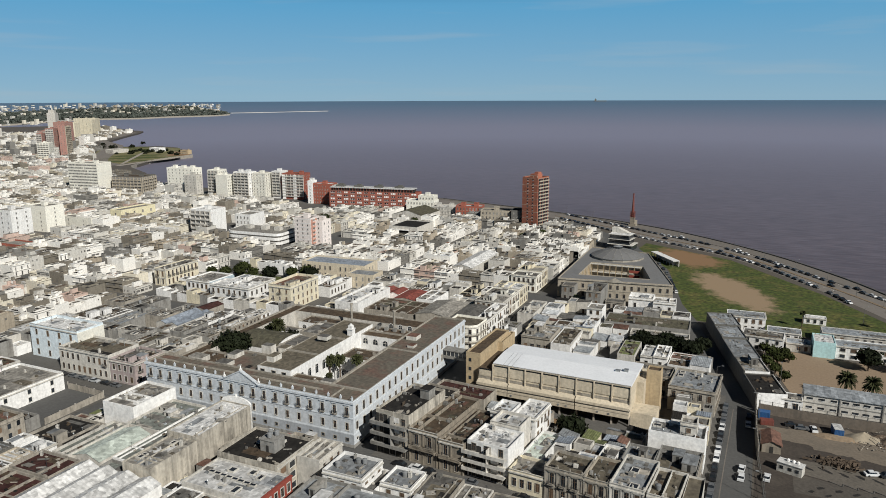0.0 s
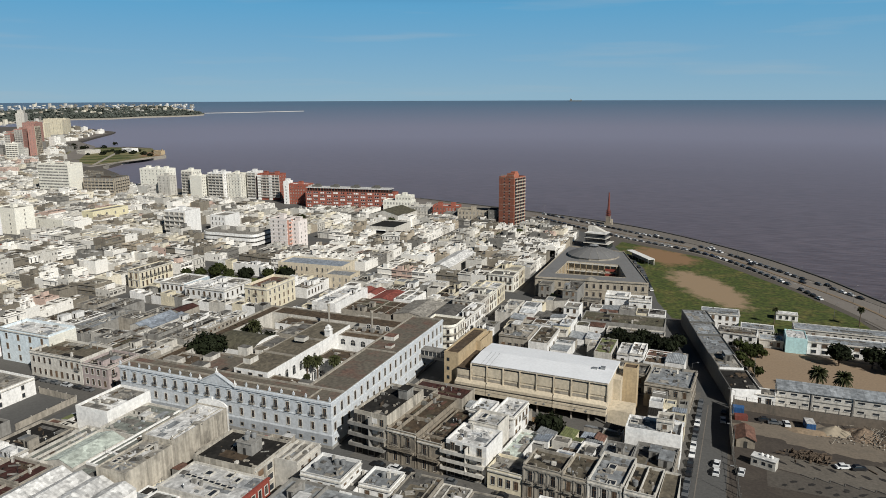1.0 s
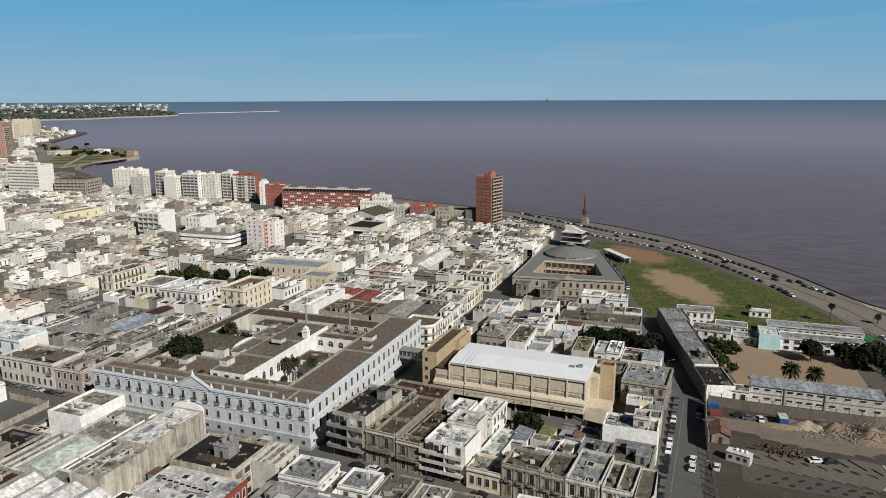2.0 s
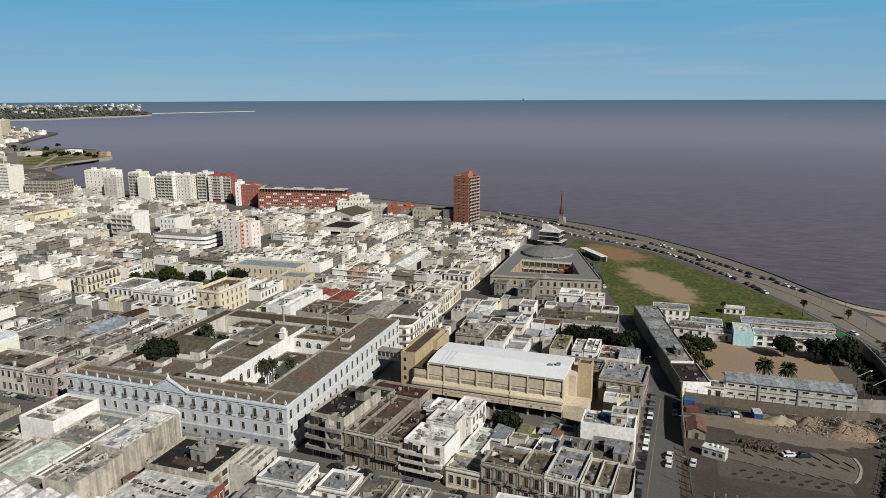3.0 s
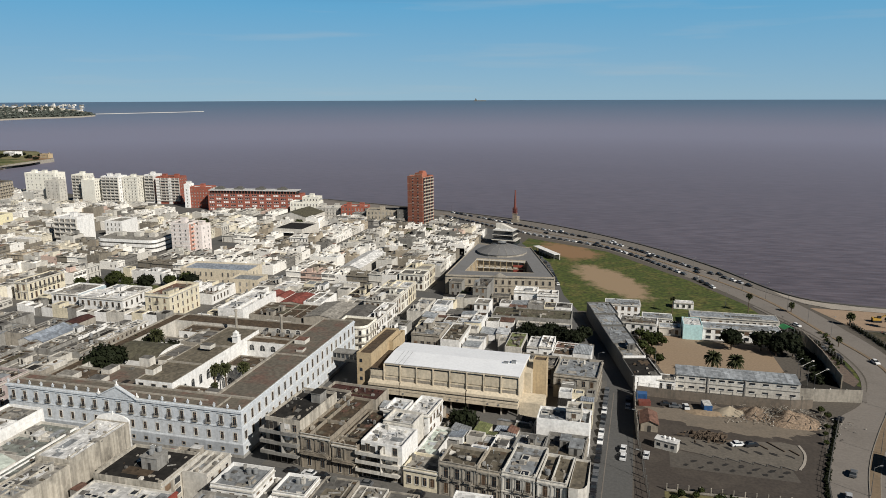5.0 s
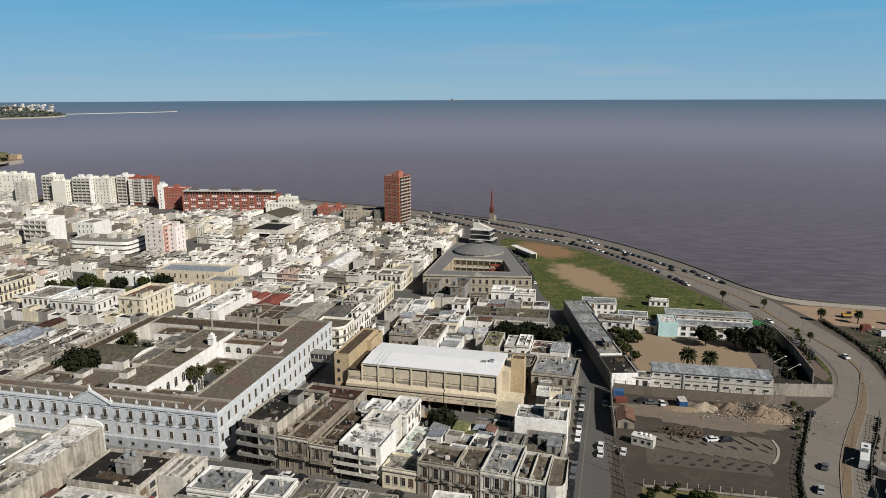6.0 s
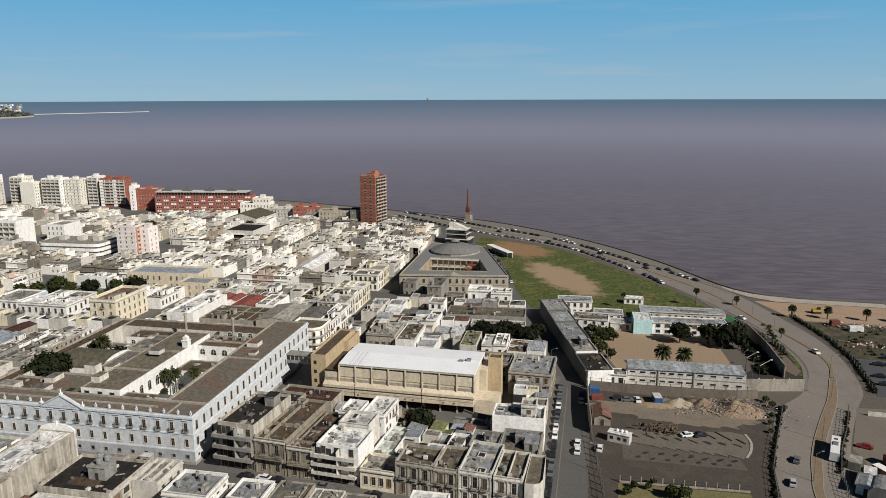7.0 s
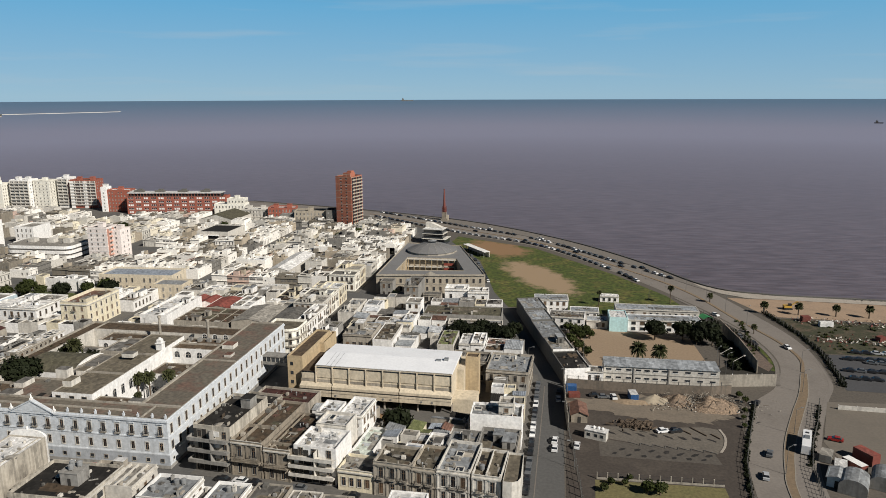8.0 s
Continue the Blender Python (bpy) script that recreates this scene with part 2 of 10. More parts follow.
MEDIAN = mat("median_tile", (0.22, 0.16, 0.10), 0.9, 0.15, 0.3, 3.0)
ROADPAINT = mat("road_paint", (0.66, 0.65, 0.60), 0.8, 0.2, 0.4, 1.0)
LEAF = mat("leaves", (0.036, 0.044, 0.012), 0.75, 0.35, 0.3, 1.5, 0.3, dirt=(0.02, 0.03, 0.012), fine=2.5, spec=0.12)
DARKLEAF = mat("dark_leaves", (0.013, 0.0165, 0.007), 0.75, 0.35, 0.3, 1.5, 0.3, dirt=(0.012, 0.018, 0.01), fine=2.5, spec=0.12)
# leaves of the far cape, paled and greyed to carry the haze
HAZEDLEAF = mat("hazed_leaves", (0.082, 0.092, 0.078), 0.8, 0.2, 0.3, 30.0, 0.0, dirt=(0.035, 0.04, 0.03), fine=0.05, spec=0.1, bump=0)
PALMLEAF = mat("palm_fronds", (0.036, 0.040, 0.014), 0.7, 0.3, 0.3, 1.0, 0.2, fine=2.5, spec=0.12)
BARK = mat("bark", (0.11, 0.08, 0.055), 0.95, 0.25, 0.3, 1.0, 0.2)
LAMPGREY = mat("grey_lamp_paint", (0.13, 0.13, 0.125), 0.6, 0.1, 0.1, 2.0, bump=0)
STEEL = mat("galvanised_steel", (0.36, 0.37, 0.37), 0.45, 0.1, 0.1, 2.0, metal=0.6, bump=0)
TANKGREY = mat("fibre_cement_tank", (0.20, 0.205, 0.205), 0.8, 0.1, 0.3, 1.0, 0.35)
BLUEPLASTIC = mat("blue_plastic", (0.03, 0.10, 0.25), 0.5, 0.1, 0.15, 2.0)
RUBBER = mat("tyre_rubber", (0.02, 0.02, 0.02), 0.9, 0.1, 0, bump=0)
REDSTEEL = mat("red_oxide_steel", (0.16, 0.042, 0.03), 0.7, 0.15, 0.3, 2.0)


def grass_material():
    return mat("rough_grass", (0.056, 0.074, 0.012), 0.95, 0.6, 0.85, 10.0, 0.0, bump=0.5, dirt=(0.13, 0.108, 0.032), fine=0.5)


def field_material():
    """The rough grass with two bare patches worn into it, thinning out at their edges."""
    m = grass_material()
    m.name = "worn_field"
    nt = m.node_tree
    b = nt.nodes["Principled BSDF"]
    geo = nt.nodes.new("ShaderNodeNewGeometry")
    rough = nt.nodes.new("ShaderNodeTexNoise")
    rough.inputs["Scale"].default_value, rough.inputs["Detail"].default_value, rough.inputs["Roughness"].default_value = 0.11, 8, 0.7
    nt.links.new(geo.outputs["Position"], rough.inputs["Vector"])
    last = b.inputs["Base Color"].links[0].from_socket
    for (x, y), (rx, ry), turn, color in (((-9, 391), (13.5, 38), 27, (0.265, 0.19, 0.115, 1)), ((-40, 463), (18, 27), 38, (0.21, 0.125, 0.062, 1))):
        mp = nt.nodes.new("ShaderNodeMapping")
        mp.vector_type = "TEXTURE"
        mp.inputs["Location"].default_value, mp.inputs["Rotation"].default_value, mp.inputs["Scale"].default_value = (x, y, 0), (0, 0, radians(turn)), (rx, ry, 1000)
        nt.links.new(geo.outputs["Position"], mp.inputs["Vector"])
        dist = nt.nodes.new("ShaderNodeVectorMath")
        dist.operation = "LENGTH"
        nt.links.new(mp.outputs[0], dist.inputs[0])
        add = nt.nodes.new("ShaderNodeMath")
        add.operation = "MULTIPLY_ADD"
        add.inputs[1].default_value = 1.7
        nt.links.new(rough.outputs["Fac"], add.inputs[0])
        nt.links.new(dist.outputs["Value"], add.inputs[2])
        edge = nt.nodes.new("ShaderNodeMapRange")
        edge.inputs["From Min"].default_value, edge.inputs["From Max"].default_value = 1.98, 1.62
        nt.links.new(add.outputs[0], edge.inputs["Value"])
        mix = nt.nodes.new("ShaderNodeMix")
        mix.data_type = "RGBA"
        mix.inputs["B"].default_value = color
        nt.links.new(edge.outputs[0], mix.inputs["Factor"])
        nt.links.new(last, mix.inputs["A"])
        last = mix.outputs["Result"]
    nt.links.new(last, b.inputs["Base Color"])
    return m


FIELD = field_material()
GRASS = grass_material()


def water_material():
    """Muddy brown estuary water, rippled by wind; reflected sky painted in, bluer with distance."""
    m = bpy.data.materials.new("estuary_water")
    m.use_nodes = True
    nt = m.node_tree
    b = nt.nodes["Principled BSDF"]
    geo = nt.nodes.new("ShaderNodeNewGeometry")
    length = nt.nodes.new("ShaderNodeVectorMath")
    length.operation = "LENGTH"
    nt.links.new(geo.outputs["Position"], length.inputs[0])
    # with distance the sky's grazing reflection is put into the base colour
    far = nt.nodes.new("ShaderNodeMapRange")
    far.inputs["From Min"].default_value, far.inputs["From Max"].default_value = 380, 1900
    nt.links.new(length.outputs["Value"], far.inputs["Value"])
    mp = nt.nodes.new("ShaderNodeMapping")
    mp.inputs["Scale"].default_value = (0.0016, 0.006, 0.004)
    mp.inputs["Rotation"].default_value = (0, 0, radians(-16))
    nt.links.new(geo.outputs["Position"], mp.inputs["Vector"])
    band = nt.nodes.new("ShaderNodeTexNoise")
    band.inputs["Scale"].default_value, band.inputs["Detail"].default_value = 1.0, 5
    nt.links.new(mp.outputs[0], band.inputs["Vector"])
    mixc = nt.nodes.new("ShaderNodeMix")
    mixc.data_type = "RGBA"
    mixc.inputs["A"].default_value = (0.081, 0.069, 0.079, 1)
    mixc.inputs["B"].default_value = (0.132, 0.112, 0.125, 1)
    nt.links.new(band.outputs["Fac"], mixc.inputs["Factor"])
    mp3 = nt.nodes.new("ShaderNodeMapping")
    mp3.inputs["Scale"].default_value = (0.06, 0.30, 0.2)
    mp3.inputs["Rotation"].default_value = (0, 0, radians(-14))
    nt.links.new(geo.outputs["Position"], mp3.inputs["Vector"])
    chop = nt.nodes.new("ShaderNodeTexNoise")
    chop.inputs["Scale"].default_value, chop.inputs["Detail"].default_value = 1.0, 6
    nt.links.new(mp3.outputs[0], chop.inputs["Vector"])
    # light and dark of the wavelets, multiplied into the colour
    fleck = nt.nodes.new("ShaderNodeMapRange")
    fleck.inputs["From Min"].default_value, fleck.inputs["From Max"].default_value = 0.3, 0.7
    fleck.inputs["To Min"].default_value, fleck.inputs["To Max"].default_value = 0.66, 1.34
    nt.links.new(chop.outputs["Fac"], fleck.inputs["Value"])
    chopped = nt.nodes.new("ShaderNodeHueSaturation")
    nt.links.new(fleck.outputs[0], chopped.inputs["Value"])
    nt.links.new(mixc.outputs["Result"], chopped.inputs["Color"])
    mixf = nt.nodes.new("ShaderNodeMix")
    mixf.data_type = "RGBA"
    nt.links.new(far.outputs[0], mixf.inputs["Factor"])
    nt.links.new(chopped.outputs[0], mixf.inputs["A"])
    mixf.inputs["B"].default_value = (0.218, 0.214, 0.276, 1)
    # towards the rim the horizon sky's blue is painted in as well
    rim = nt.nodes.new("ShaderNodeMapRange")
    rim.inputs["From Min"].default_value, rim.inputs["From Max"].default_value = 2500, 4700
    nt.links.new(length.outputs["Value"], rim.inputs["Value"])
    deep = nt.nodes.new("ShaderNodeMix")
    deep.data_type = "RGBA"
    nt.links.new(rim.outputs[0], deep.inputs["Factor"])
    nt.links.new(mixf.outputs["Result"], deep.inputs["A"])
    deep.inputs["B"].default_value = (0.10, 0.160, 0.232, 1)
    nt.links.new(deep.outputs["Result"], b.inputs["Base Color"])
    b.inputs["Roughness"].default_value = 0.45
    b.inputs["Specular IOR Level"].default_value = 0.13
    rip = nt.nodes.new("ShaderNodeTexNoise")
    rip.inputs["Scale"].default_value, rip.inputs["Detail"].default_value = 0.12, 6
    mp2 = nt.nodes.new("ShaderNodeMapping")
    mp2.inputs["Scale"].default_value = (0.45, 1.6, 1)
    mp2.inputs["Rotation"].default_value = (0, 0, radians(-14))
    nt.links.new(geo.outputs["Position"], mp2.inputs["Vector"])
    nt.links.new(mp2.outputs[0], rip.inputs["Vector"])
    bp = nt.nodes.new("ShaderNodeBump")
    bp.inputs["Strength"].default_value, bp.inputs["Distance"].default_value = 0.35, 0.8
    nt.links.new(rip.outputs["Fac"], bp.inputs["Height"])
    nt.links.new(bp.outputs[0], b.inputs["Normal"])
    return m


WATER = water_material()


# ---------------------------------------------------------------- mesh tools
class Mesh:
    """Gathers boxes, quads and rings into one mesh; each face carries a material slot."""

    def __init__(self):
        self.v, self.f, self.m = [], [], []

    def face(self, pts, m=0):
        n = len(self.v)
        self.v.extend(pts)
        self.f.append(tuple(range(n, n + len(pts))))
        self.m.append(m)

    def box(self, x0, y0, z0, x1, y1, z1, m=0, top=None, bottom=True):
        n = len(self.v)
        self.v.extend([(x0, y0, z0), (x1, y0, z0), (x1, y1, z0), (x0, y1, z0), (x0, y0, z1), (x1, y0, z1), (x1, y1, z1), (x0, y1, z1)])
        self.f.extend([(n, n + 1, n + 5, n + 4), (n + 1, n + 2, n + 6, n + 5), (n + 2, n + 3, n + 7, n + 6), (n + 3, n, n + 4, n + 7), (n + 4, n + 5, n + 6, n + 7)])
        self.m.extend([m, m, m, m, m if top is None else top])
        if bottom:
            self.f.append((n + 3, n + 2, n + 1, n))
            self.m.append(m)

    def ring(self, x0, y0, x1, y1, z0, z1, t, inner, m=0, rim=None):
        """Four walls round a rectangle, t thick, from z0 to z1, the inside showing down to inner."""
        n = len(self.v)
        for px, py, pz in ((x0, y0, z0), (x1, y0, z0), (x1, y1, z0), (x0, y1, z0), (x0, y0, z1), (x1, y0, z1), (x1, y1, z1), (x0, y1, z1),
                           (x0 + t, y0 + t, z1), (x1 - t, y0 + t, z1), (x1 - t, y1 - t, z1), (x0 + t, y1 - t, z1), (x0 + t, y0 + t, inner), (x1 - t, y0 + t, inner), (x1 - t, y1 - t, inner), (x0 + t, y1 - t, inner)):
            self.v.append((px, py, pz))
        for k in range(4):
            j = (k + 1) % 4
            for i, q in enumerate(((k, j, j + 4, k + 4), (k + 4, j + 4, j + 8, k + 8), (k + 8, j + 8, j + 12, k + 12))):
                self.f.append(tuple(n + e for e in q))
                self.m.append(m if rim is None or i == 0 else rim)

    def tube(self, x, y, z0, z1, r0, r1, n=10, m=0, cap=True, lean=(0, 0)):
        k = len(self.v)
        for a in range(n):
            c, s = math.cos(2 * math.pi * a / n), math.sin(2 * math.pi * a / n)
            self.v.append((x + r0 * c, y + r0 * s, z0))
            self.v.append((x + lean[0] + r1 * c, y + lean[1] + r1 * s, z1))
        for a in range(n):
            b = (a + 1) % n
            self.f.append((k + 2 * a, k + 2 * b, k + 2 * b + 1, k + 2 * a + 1))
            self.m.append(m)
        if cap:
            self.f.append(tuple(k + 2 * a + 1 for a in range(n)))
            self.m.append(m)

    def strip(self, a, b, w, z0, z1, m=0):
        """An upright wall from point a to point b, w thick."""
        d = Vector((b[0] - a[0], b[1] - a[1]))
        if d.length < 1e-4:
            return
        n = Vector((-d.y, d.x)).normalized() * (w / 2)
        p = [(a[0] - n.x, a[1] - n.y), (b[0] - n.x, b[1] - n.y), (b[0] + n.x, b[1] + n.y), (a[0] + n.x, a[1] + n.y)]
        for k in range(4):
            u, q = p[k], p[(k + 1) % 4]
            self.face([(*u, z0), (*q, z0), (*q, z1), (*u, z1)], m)
        self.face([(*q, z1) for q in p], m)

    def data(self, name, mats):
        me = bpy.data.meshes.new(name)
        me.from_pydata(self.v, [], self.f)
        for mt in mats:
            me.materials.append(mt)
        if len(mats) > 1:
            me.polygons.foreach_set("material_index", self.m)
        me.update()
        return me


def thing(name, x=0, y=0, z=0, turn=0, label="", category="", group="", kind=""):
    ob = new(name)
    ob.empty_display_size = 0.5
    ob.matrix_basis = pose(x, y, z, 0, 0, turn)
    return tagged(ob, label, category, group, kind)


def part(name, mesh, mats, parent, label="", kind="", at=None):
    """Links a mesh as one part under a thing or part."""
    data = mesh.data(name, mats if isinstance(mats, (list, tuple)) else [mats]) if isinstance(mesh, Mesh) else mesh
    ob = new(name, data)
    ob.parent = parent
    if at is not None:
        ob.matrix_basis = at
    return tagged(ob, label=label, kind=kind)


def solid(name, mesh, mats, label="", category="", kind="", group="", at=None):
    ob = new(name, mesh.data(name, mats if isinstance(mats, (list, tuple)) else [mats]) if isinstance(mesh, Mesh) else mesh)
    if at is not None:
        ob.matrix_basis = at
    return tagged(ob, label, category, group, kind)


def smooth(points, steps=6):
    """A rounded line through the points."""
    p = [Vector(q) for q in points]
    p = [2 * p[0] - p[1]] + p + [2 * p[-1] - p[-2]]
    out = []
    for i in range(1, len(p) - 2):
        for k in range(steps):
            t = k / steps
            a, b, c, d = p[i - 1], p[i], p[i + 1], p[i + 2]
            out.append(0.5 * (2 * b + (c - a) * t + (2 * a - 5 * b + 4 * c - d) * t * t + (3 * b - a - 3 * c + d) * t ** 3))
    return out + [p[-2]]


def ribbon(name, left, right, z, material, label, category, height=0.0, kind="structure", steps=6):
    """A strip of ground between two edge lines with the same number of points."""
    a, b = smooth(left, steps), smooth(right, steps)
    m = Mesh()
    for i in range(len(a) - 1):
        q = [(a[i].x, a[i].y, z), (b[i].x, b[i].y, z), (b[i + 1].x, b[i + 1].y, z), (a[i + 1].x, a[i + 1].y, z)]
        m.face(q)
        if height:
            for u, w in ((q[0], q[3]), (q[2], q[1])):
                m.face([(u[0], u[1], z - height), u, w, (w[0], w[1], z - height)])
    return solid(name, m, material, label, category, kind)


def flat(name, outline, z, material, label, category, kind="structure", skirt=0.0):
    """A flat piece of ground with a given outline."""
    from mathutils.geometry import tessellate_polygon
    pts = [Vector((x, y, z)) for x, y in outline]
    m = Mesh()
    for tri in tessellate_polygon([pts]):
        t = [tuple(pts[i]) for i in tri]
        a, b, c = t
        if (b[0] - a[0]) * (c[1] - a[1]) - (b[1] - a[1]) * (c[0] - a[0]) < 0:
            t.reverse()
        m.face(t)
    if skirt:
        for i in range(len(pts)):
            a, b = pts[i], pts[(i + 1) % len(pts)]
            m.face([(a.x, a.y, z - skirt), (b.x, b.y, z - skirt), tuple(b), tuple(a)])
    return solid(name, m, material, label, category, kind)


# ---------------------------------------------------------------- sea and land
SEA_Z = -4.0


def sea_level(r):
    """The sheet lifts gently towards its rim, so that it ends where the true horizon lies."""
    k = max(0.0, (r - 2400.0) / 2530.0)
    return SEA_Z + 75.5 * k * k


def build_sea():
    m = Mesh()
    radii = [0, 300, 600, 900, 1200, 1500, 1950, 2400] + [2400 + 2530 * (k / 16) for k in range(1, 17)]
    n = 96
    for r in radii:
        for a in range(n):
            m.v.append((r * math.cos(2 * math.pi * a / n), r * math.sin(2 * math.pi * a / n), sea_level(r)))
    for i in range(1, len(radii) - 1):
        for a in range(n):
            b = (a + 1) % n
            m.f.append((i * n + a, (i + 1) * n + a, (i + 1) * n + b, i * n + b))
            m.m.append(0)
    m.f.append(tuple(range(n, 2 * n)))
    m.m.append(0)
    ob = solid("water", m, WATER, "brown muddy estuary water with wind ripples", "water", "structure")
    for p in ob.data.polygons:
        p.use_smooth = True


build_sea()

COAST = [(700, 320), (420, 350), (240, 361), (158, 367.5), (149, 368), (128, 369.3), (107, 370.6), (91.4, 374.8), (79.5, 384), (68, 401), (55, 424), (47, 442.5), (25, 475), (1, 503), (-36, 539.5), (-69, 563.5), (-126, 591), (-167, 608), (-290, 648), (-380, 656), (-470, 640),
         (-560, 622), (-640, 628), (-700, 668), (-770, 720), (-857, 774), (-905, 860), (-925, 973), (-975, 1010), (-1100, 1118), (-1165, 1134), (-1232, 1086), (-1320, 1130), (-1410, 1216), (-1540, 1382),
         (-1667, 1553), (-1730, 1625), (-1800, 1655), (-2140, 1840)]
LAND = COAST + [(-2500, 1900), (-2700, 900), (-2600, -300), (-1500, -900), (0, -900), (700, -700)]
flat("ground", LAND, 0.0, SOIL, "bare city ground of beaten soil and paving", "ground", skirt=7.0)

# ---------------------------------------------------------------- roads and blocks
flat("road", [(-1000, 40), (-8, 40), (4, 120), (4, 238), (-27, 345), (-48, 430), (-80, 500), (-130, 560), (-250, 600), (-380, 620), (-560, 600), (-760, 640), (-1000, 700)], 0.02, ASPHALT,
     "grey asphalt city streets between the blocks", "road")
ribbon("road_coast", [(-420, 618), (-285, 615), (-160, 578), (-70, 510), (-12, 471), (35, 405), (60, 360), (79, 315), (85, 277), (77.5, 249), (64.4, 230), (56.6, 203), (52, 172), (50, 120), (52, 40)],
       [(-420, 640), (-285, 638), (-160, 601), (-75, 546), (-13, 499), (37, 436), (74, 383), (93, 327), (100, 292), (98, 256), (90, 236), (80, 211), (70.5, 179), (68, 120), (70, 40)], 0.03, WORN_ASPHALT,
       "sun-bleached asphalt of the curving coast road", "road")
ribbon("pavement_promenade", [(-420, 640.5), (-285, 638.5), (-160, 601.5), (-75, 546.5), (-13, 499.5), (37.5, 436.5), (74.5, 379.5), (95, 364), (150, 359.5), (240, 352.5)],
       [(-420, 652), (-290, 645), (-166, 605.5), (-70, 561.5), (0, 501.5), (46, 441), (78.5, 382.5), (107, 369), (149, 366.5), (240, 359.5)], 0.17, PROMENADE,
       "brown granite promenade along the sea wall", "pavement", 0.16)
flat("pavement_esplanade", [(73, 389.5), (76.5, 379.5), (84, 369), (95, 361.8), (150, 359.2), (240, 352.2), (240, 359.2), (149, 366.2), (107, 368.7), (92, 373.2), (79, 381.5)], 0.19, ESPLANADE, "pale concrete esplanade above the beach", "pavement")
# The sea wall's coping and the raised planted median of the coast road
ribbon("trim_sea_wall", [(-290, 645.2), (-166, 605.7), (-70, 561.7), (0, 501.7), (46.1, 441.2), (78.6, 382.7), (107, 369.2), (149, 366.7), (240, 359.7)],
       [(-290, 646), (-166, 606.5), (-70, 562.5), (0.5, 502.3), (46.8, 441.6), (79.1, 383.3), (107, 370), (149, 367.5), (240, 360.5)], 0.75, WALLS["dark"], "dark granite coping of the sea wall", "sea wall", 0.75)
ribbon("median", [(-160, 588.5), (-72, 527.5), (-13, 485), (36, 420), (66, 371), (83, 318)], [(-160, 590), (-72.6, 529.2), (-12, 486.5), (37, 421.2), (67.2, 372), (84.2, 318.6)], 0.18, MEDIAN,
       "narrow raised median strip with tan paving", "median", 0.16)
ribbon("median_bend", [(84, 317), (91.2, 294.5), (93.2, 277), (89.8, 263)], [(85, 317.4), (92.4, 294.8), (94.4, 277), (91.0, 262.6)], 0.18, MEDIAN, "narrow raised median round the bend", "median", 0.16)
ribbon("median_south", [(89.6, 262), (83.2, 243), (76, 226), (68.5, 207), (63.5, 190), (60.5, 172), (59, 120)], [(91.4, 261.5), (85.6, 242), (78.8, 225), (71, 206), (65.8, 189.5), (62.6, 172), (61, 120)], 0.18, MEDIAN,
       "raised road median with tan paving and kerbs", "median", 0.16)
for side in (0, 1):
    inner = [(89.6, 262), (83.2, 243), (76, 226), (68.5, 207), (63.5, 190), (60.5, 172), (59, 120)] if side == 0 else [(91.4, 261.5), (85.6, 242), (78.8, 225), (71, 206), (65.8, 189.5), (62.6, 172), (61, 120)]
    s = 0.25 if side else -0.25
    ribbon("kerb", [(x, y) for x, y in inner], [(x + s, y) for x, y in inner], 0.2, KERB, "pale concrete kerb of the median", "kerb", 0.18)

# The open field, its bare patches, the yards and the beach
def patch_outline(cx, cy, rx, ry, turn, n=150, rough=0.35, seed=0):
    pts = []
    for k in range(n):
        a = 2 * math.pi * k / n
        r = 1 + rough * noise.noise(Vector((math.cos(a) * 1.7, math.sin(a) * 1.7, seed))) + 0.22 * noise.noise(Vector((math.cos(a) * 5, math.sin(a) * 5, seed + 5))) + 0.14 * noise.noise(Vector((math.cos(a) * 16, math.sin(a) * 16, seed + 9)))
        x, y = rx * r * math.cos(a), ry * r * math.sin(a)
        c, s = math.cos(radians(turn)), math.sin(radians(turn))
        pts.append((cx + x * c - y * s, cy + x * s + y * c))
    return pts


flat("ground_field", [(-70, 500), (-14, 467), (33, 401), (56, 360), (60, 345), (40, 322), (-22, 330), (-31, 355), (-46, 425), (-72, 480)], 0.035, FIELD, "rough green grass field with bare sandy patches", "field")
flat("ground_yard", [(13, 303), (56, 296), (58, 262), (55, 250), (16, 253), (8, 285)], 0.04, SAND, "tan sandy school yard", "yard")
flat("ground_lot", [(5, 236), (60, 236), (57, 205), (50, 178), (47, 120), (4, 120)], 0.03, LOT, "dusty gravel lot with tyre tracks", "lot")
flat("ground_lot_sand", patch_outline(33, 224, 25, 9, -6, seed=14), 0.045, mat("pale_dust", (0.185, 0.152, 0.115), 0.95, 0.15, 0.5, 6.0, 0.0), "pale dust track across the lot", "lot")
# verge soil coloured near-black: the sunken corner's shade is painted in
flat("ground_verge", [(66, 335), (77, 308), (83, 285), (83, 268), (76, 250), (60, 250), (61, 262), (68, 270), (70, 282), (64, 300)], 0.045, mat("shade_dark_verge", (0.030, 0.026, 0.020), 0.95, 0.3, 0.6, 4.0, 0.0, dirt=(0.016, 0.016, 0.011)), "scrubby earth verge beside the coast road, shade painted in", "verge")
ribbon("pavement_verge", [(60, 358), (78.4, 313.5), (84.2, 277), (78.8, 248.6)], [(58.6, 357.4), (77, 312.8), (82.8, 277), (77.4, 249)], 0.16, PROMENADE, "narrow concrete footway beside the road", "pavement", 0.14)
flat("ground_green_strip", [(81.5, 262), (84.0, 275), (82.6, 290), (80.6, 289), (81.6, 276), (79.6, 263)], 0.07, GRASS, "green grass strip beside the road fence", "grass")
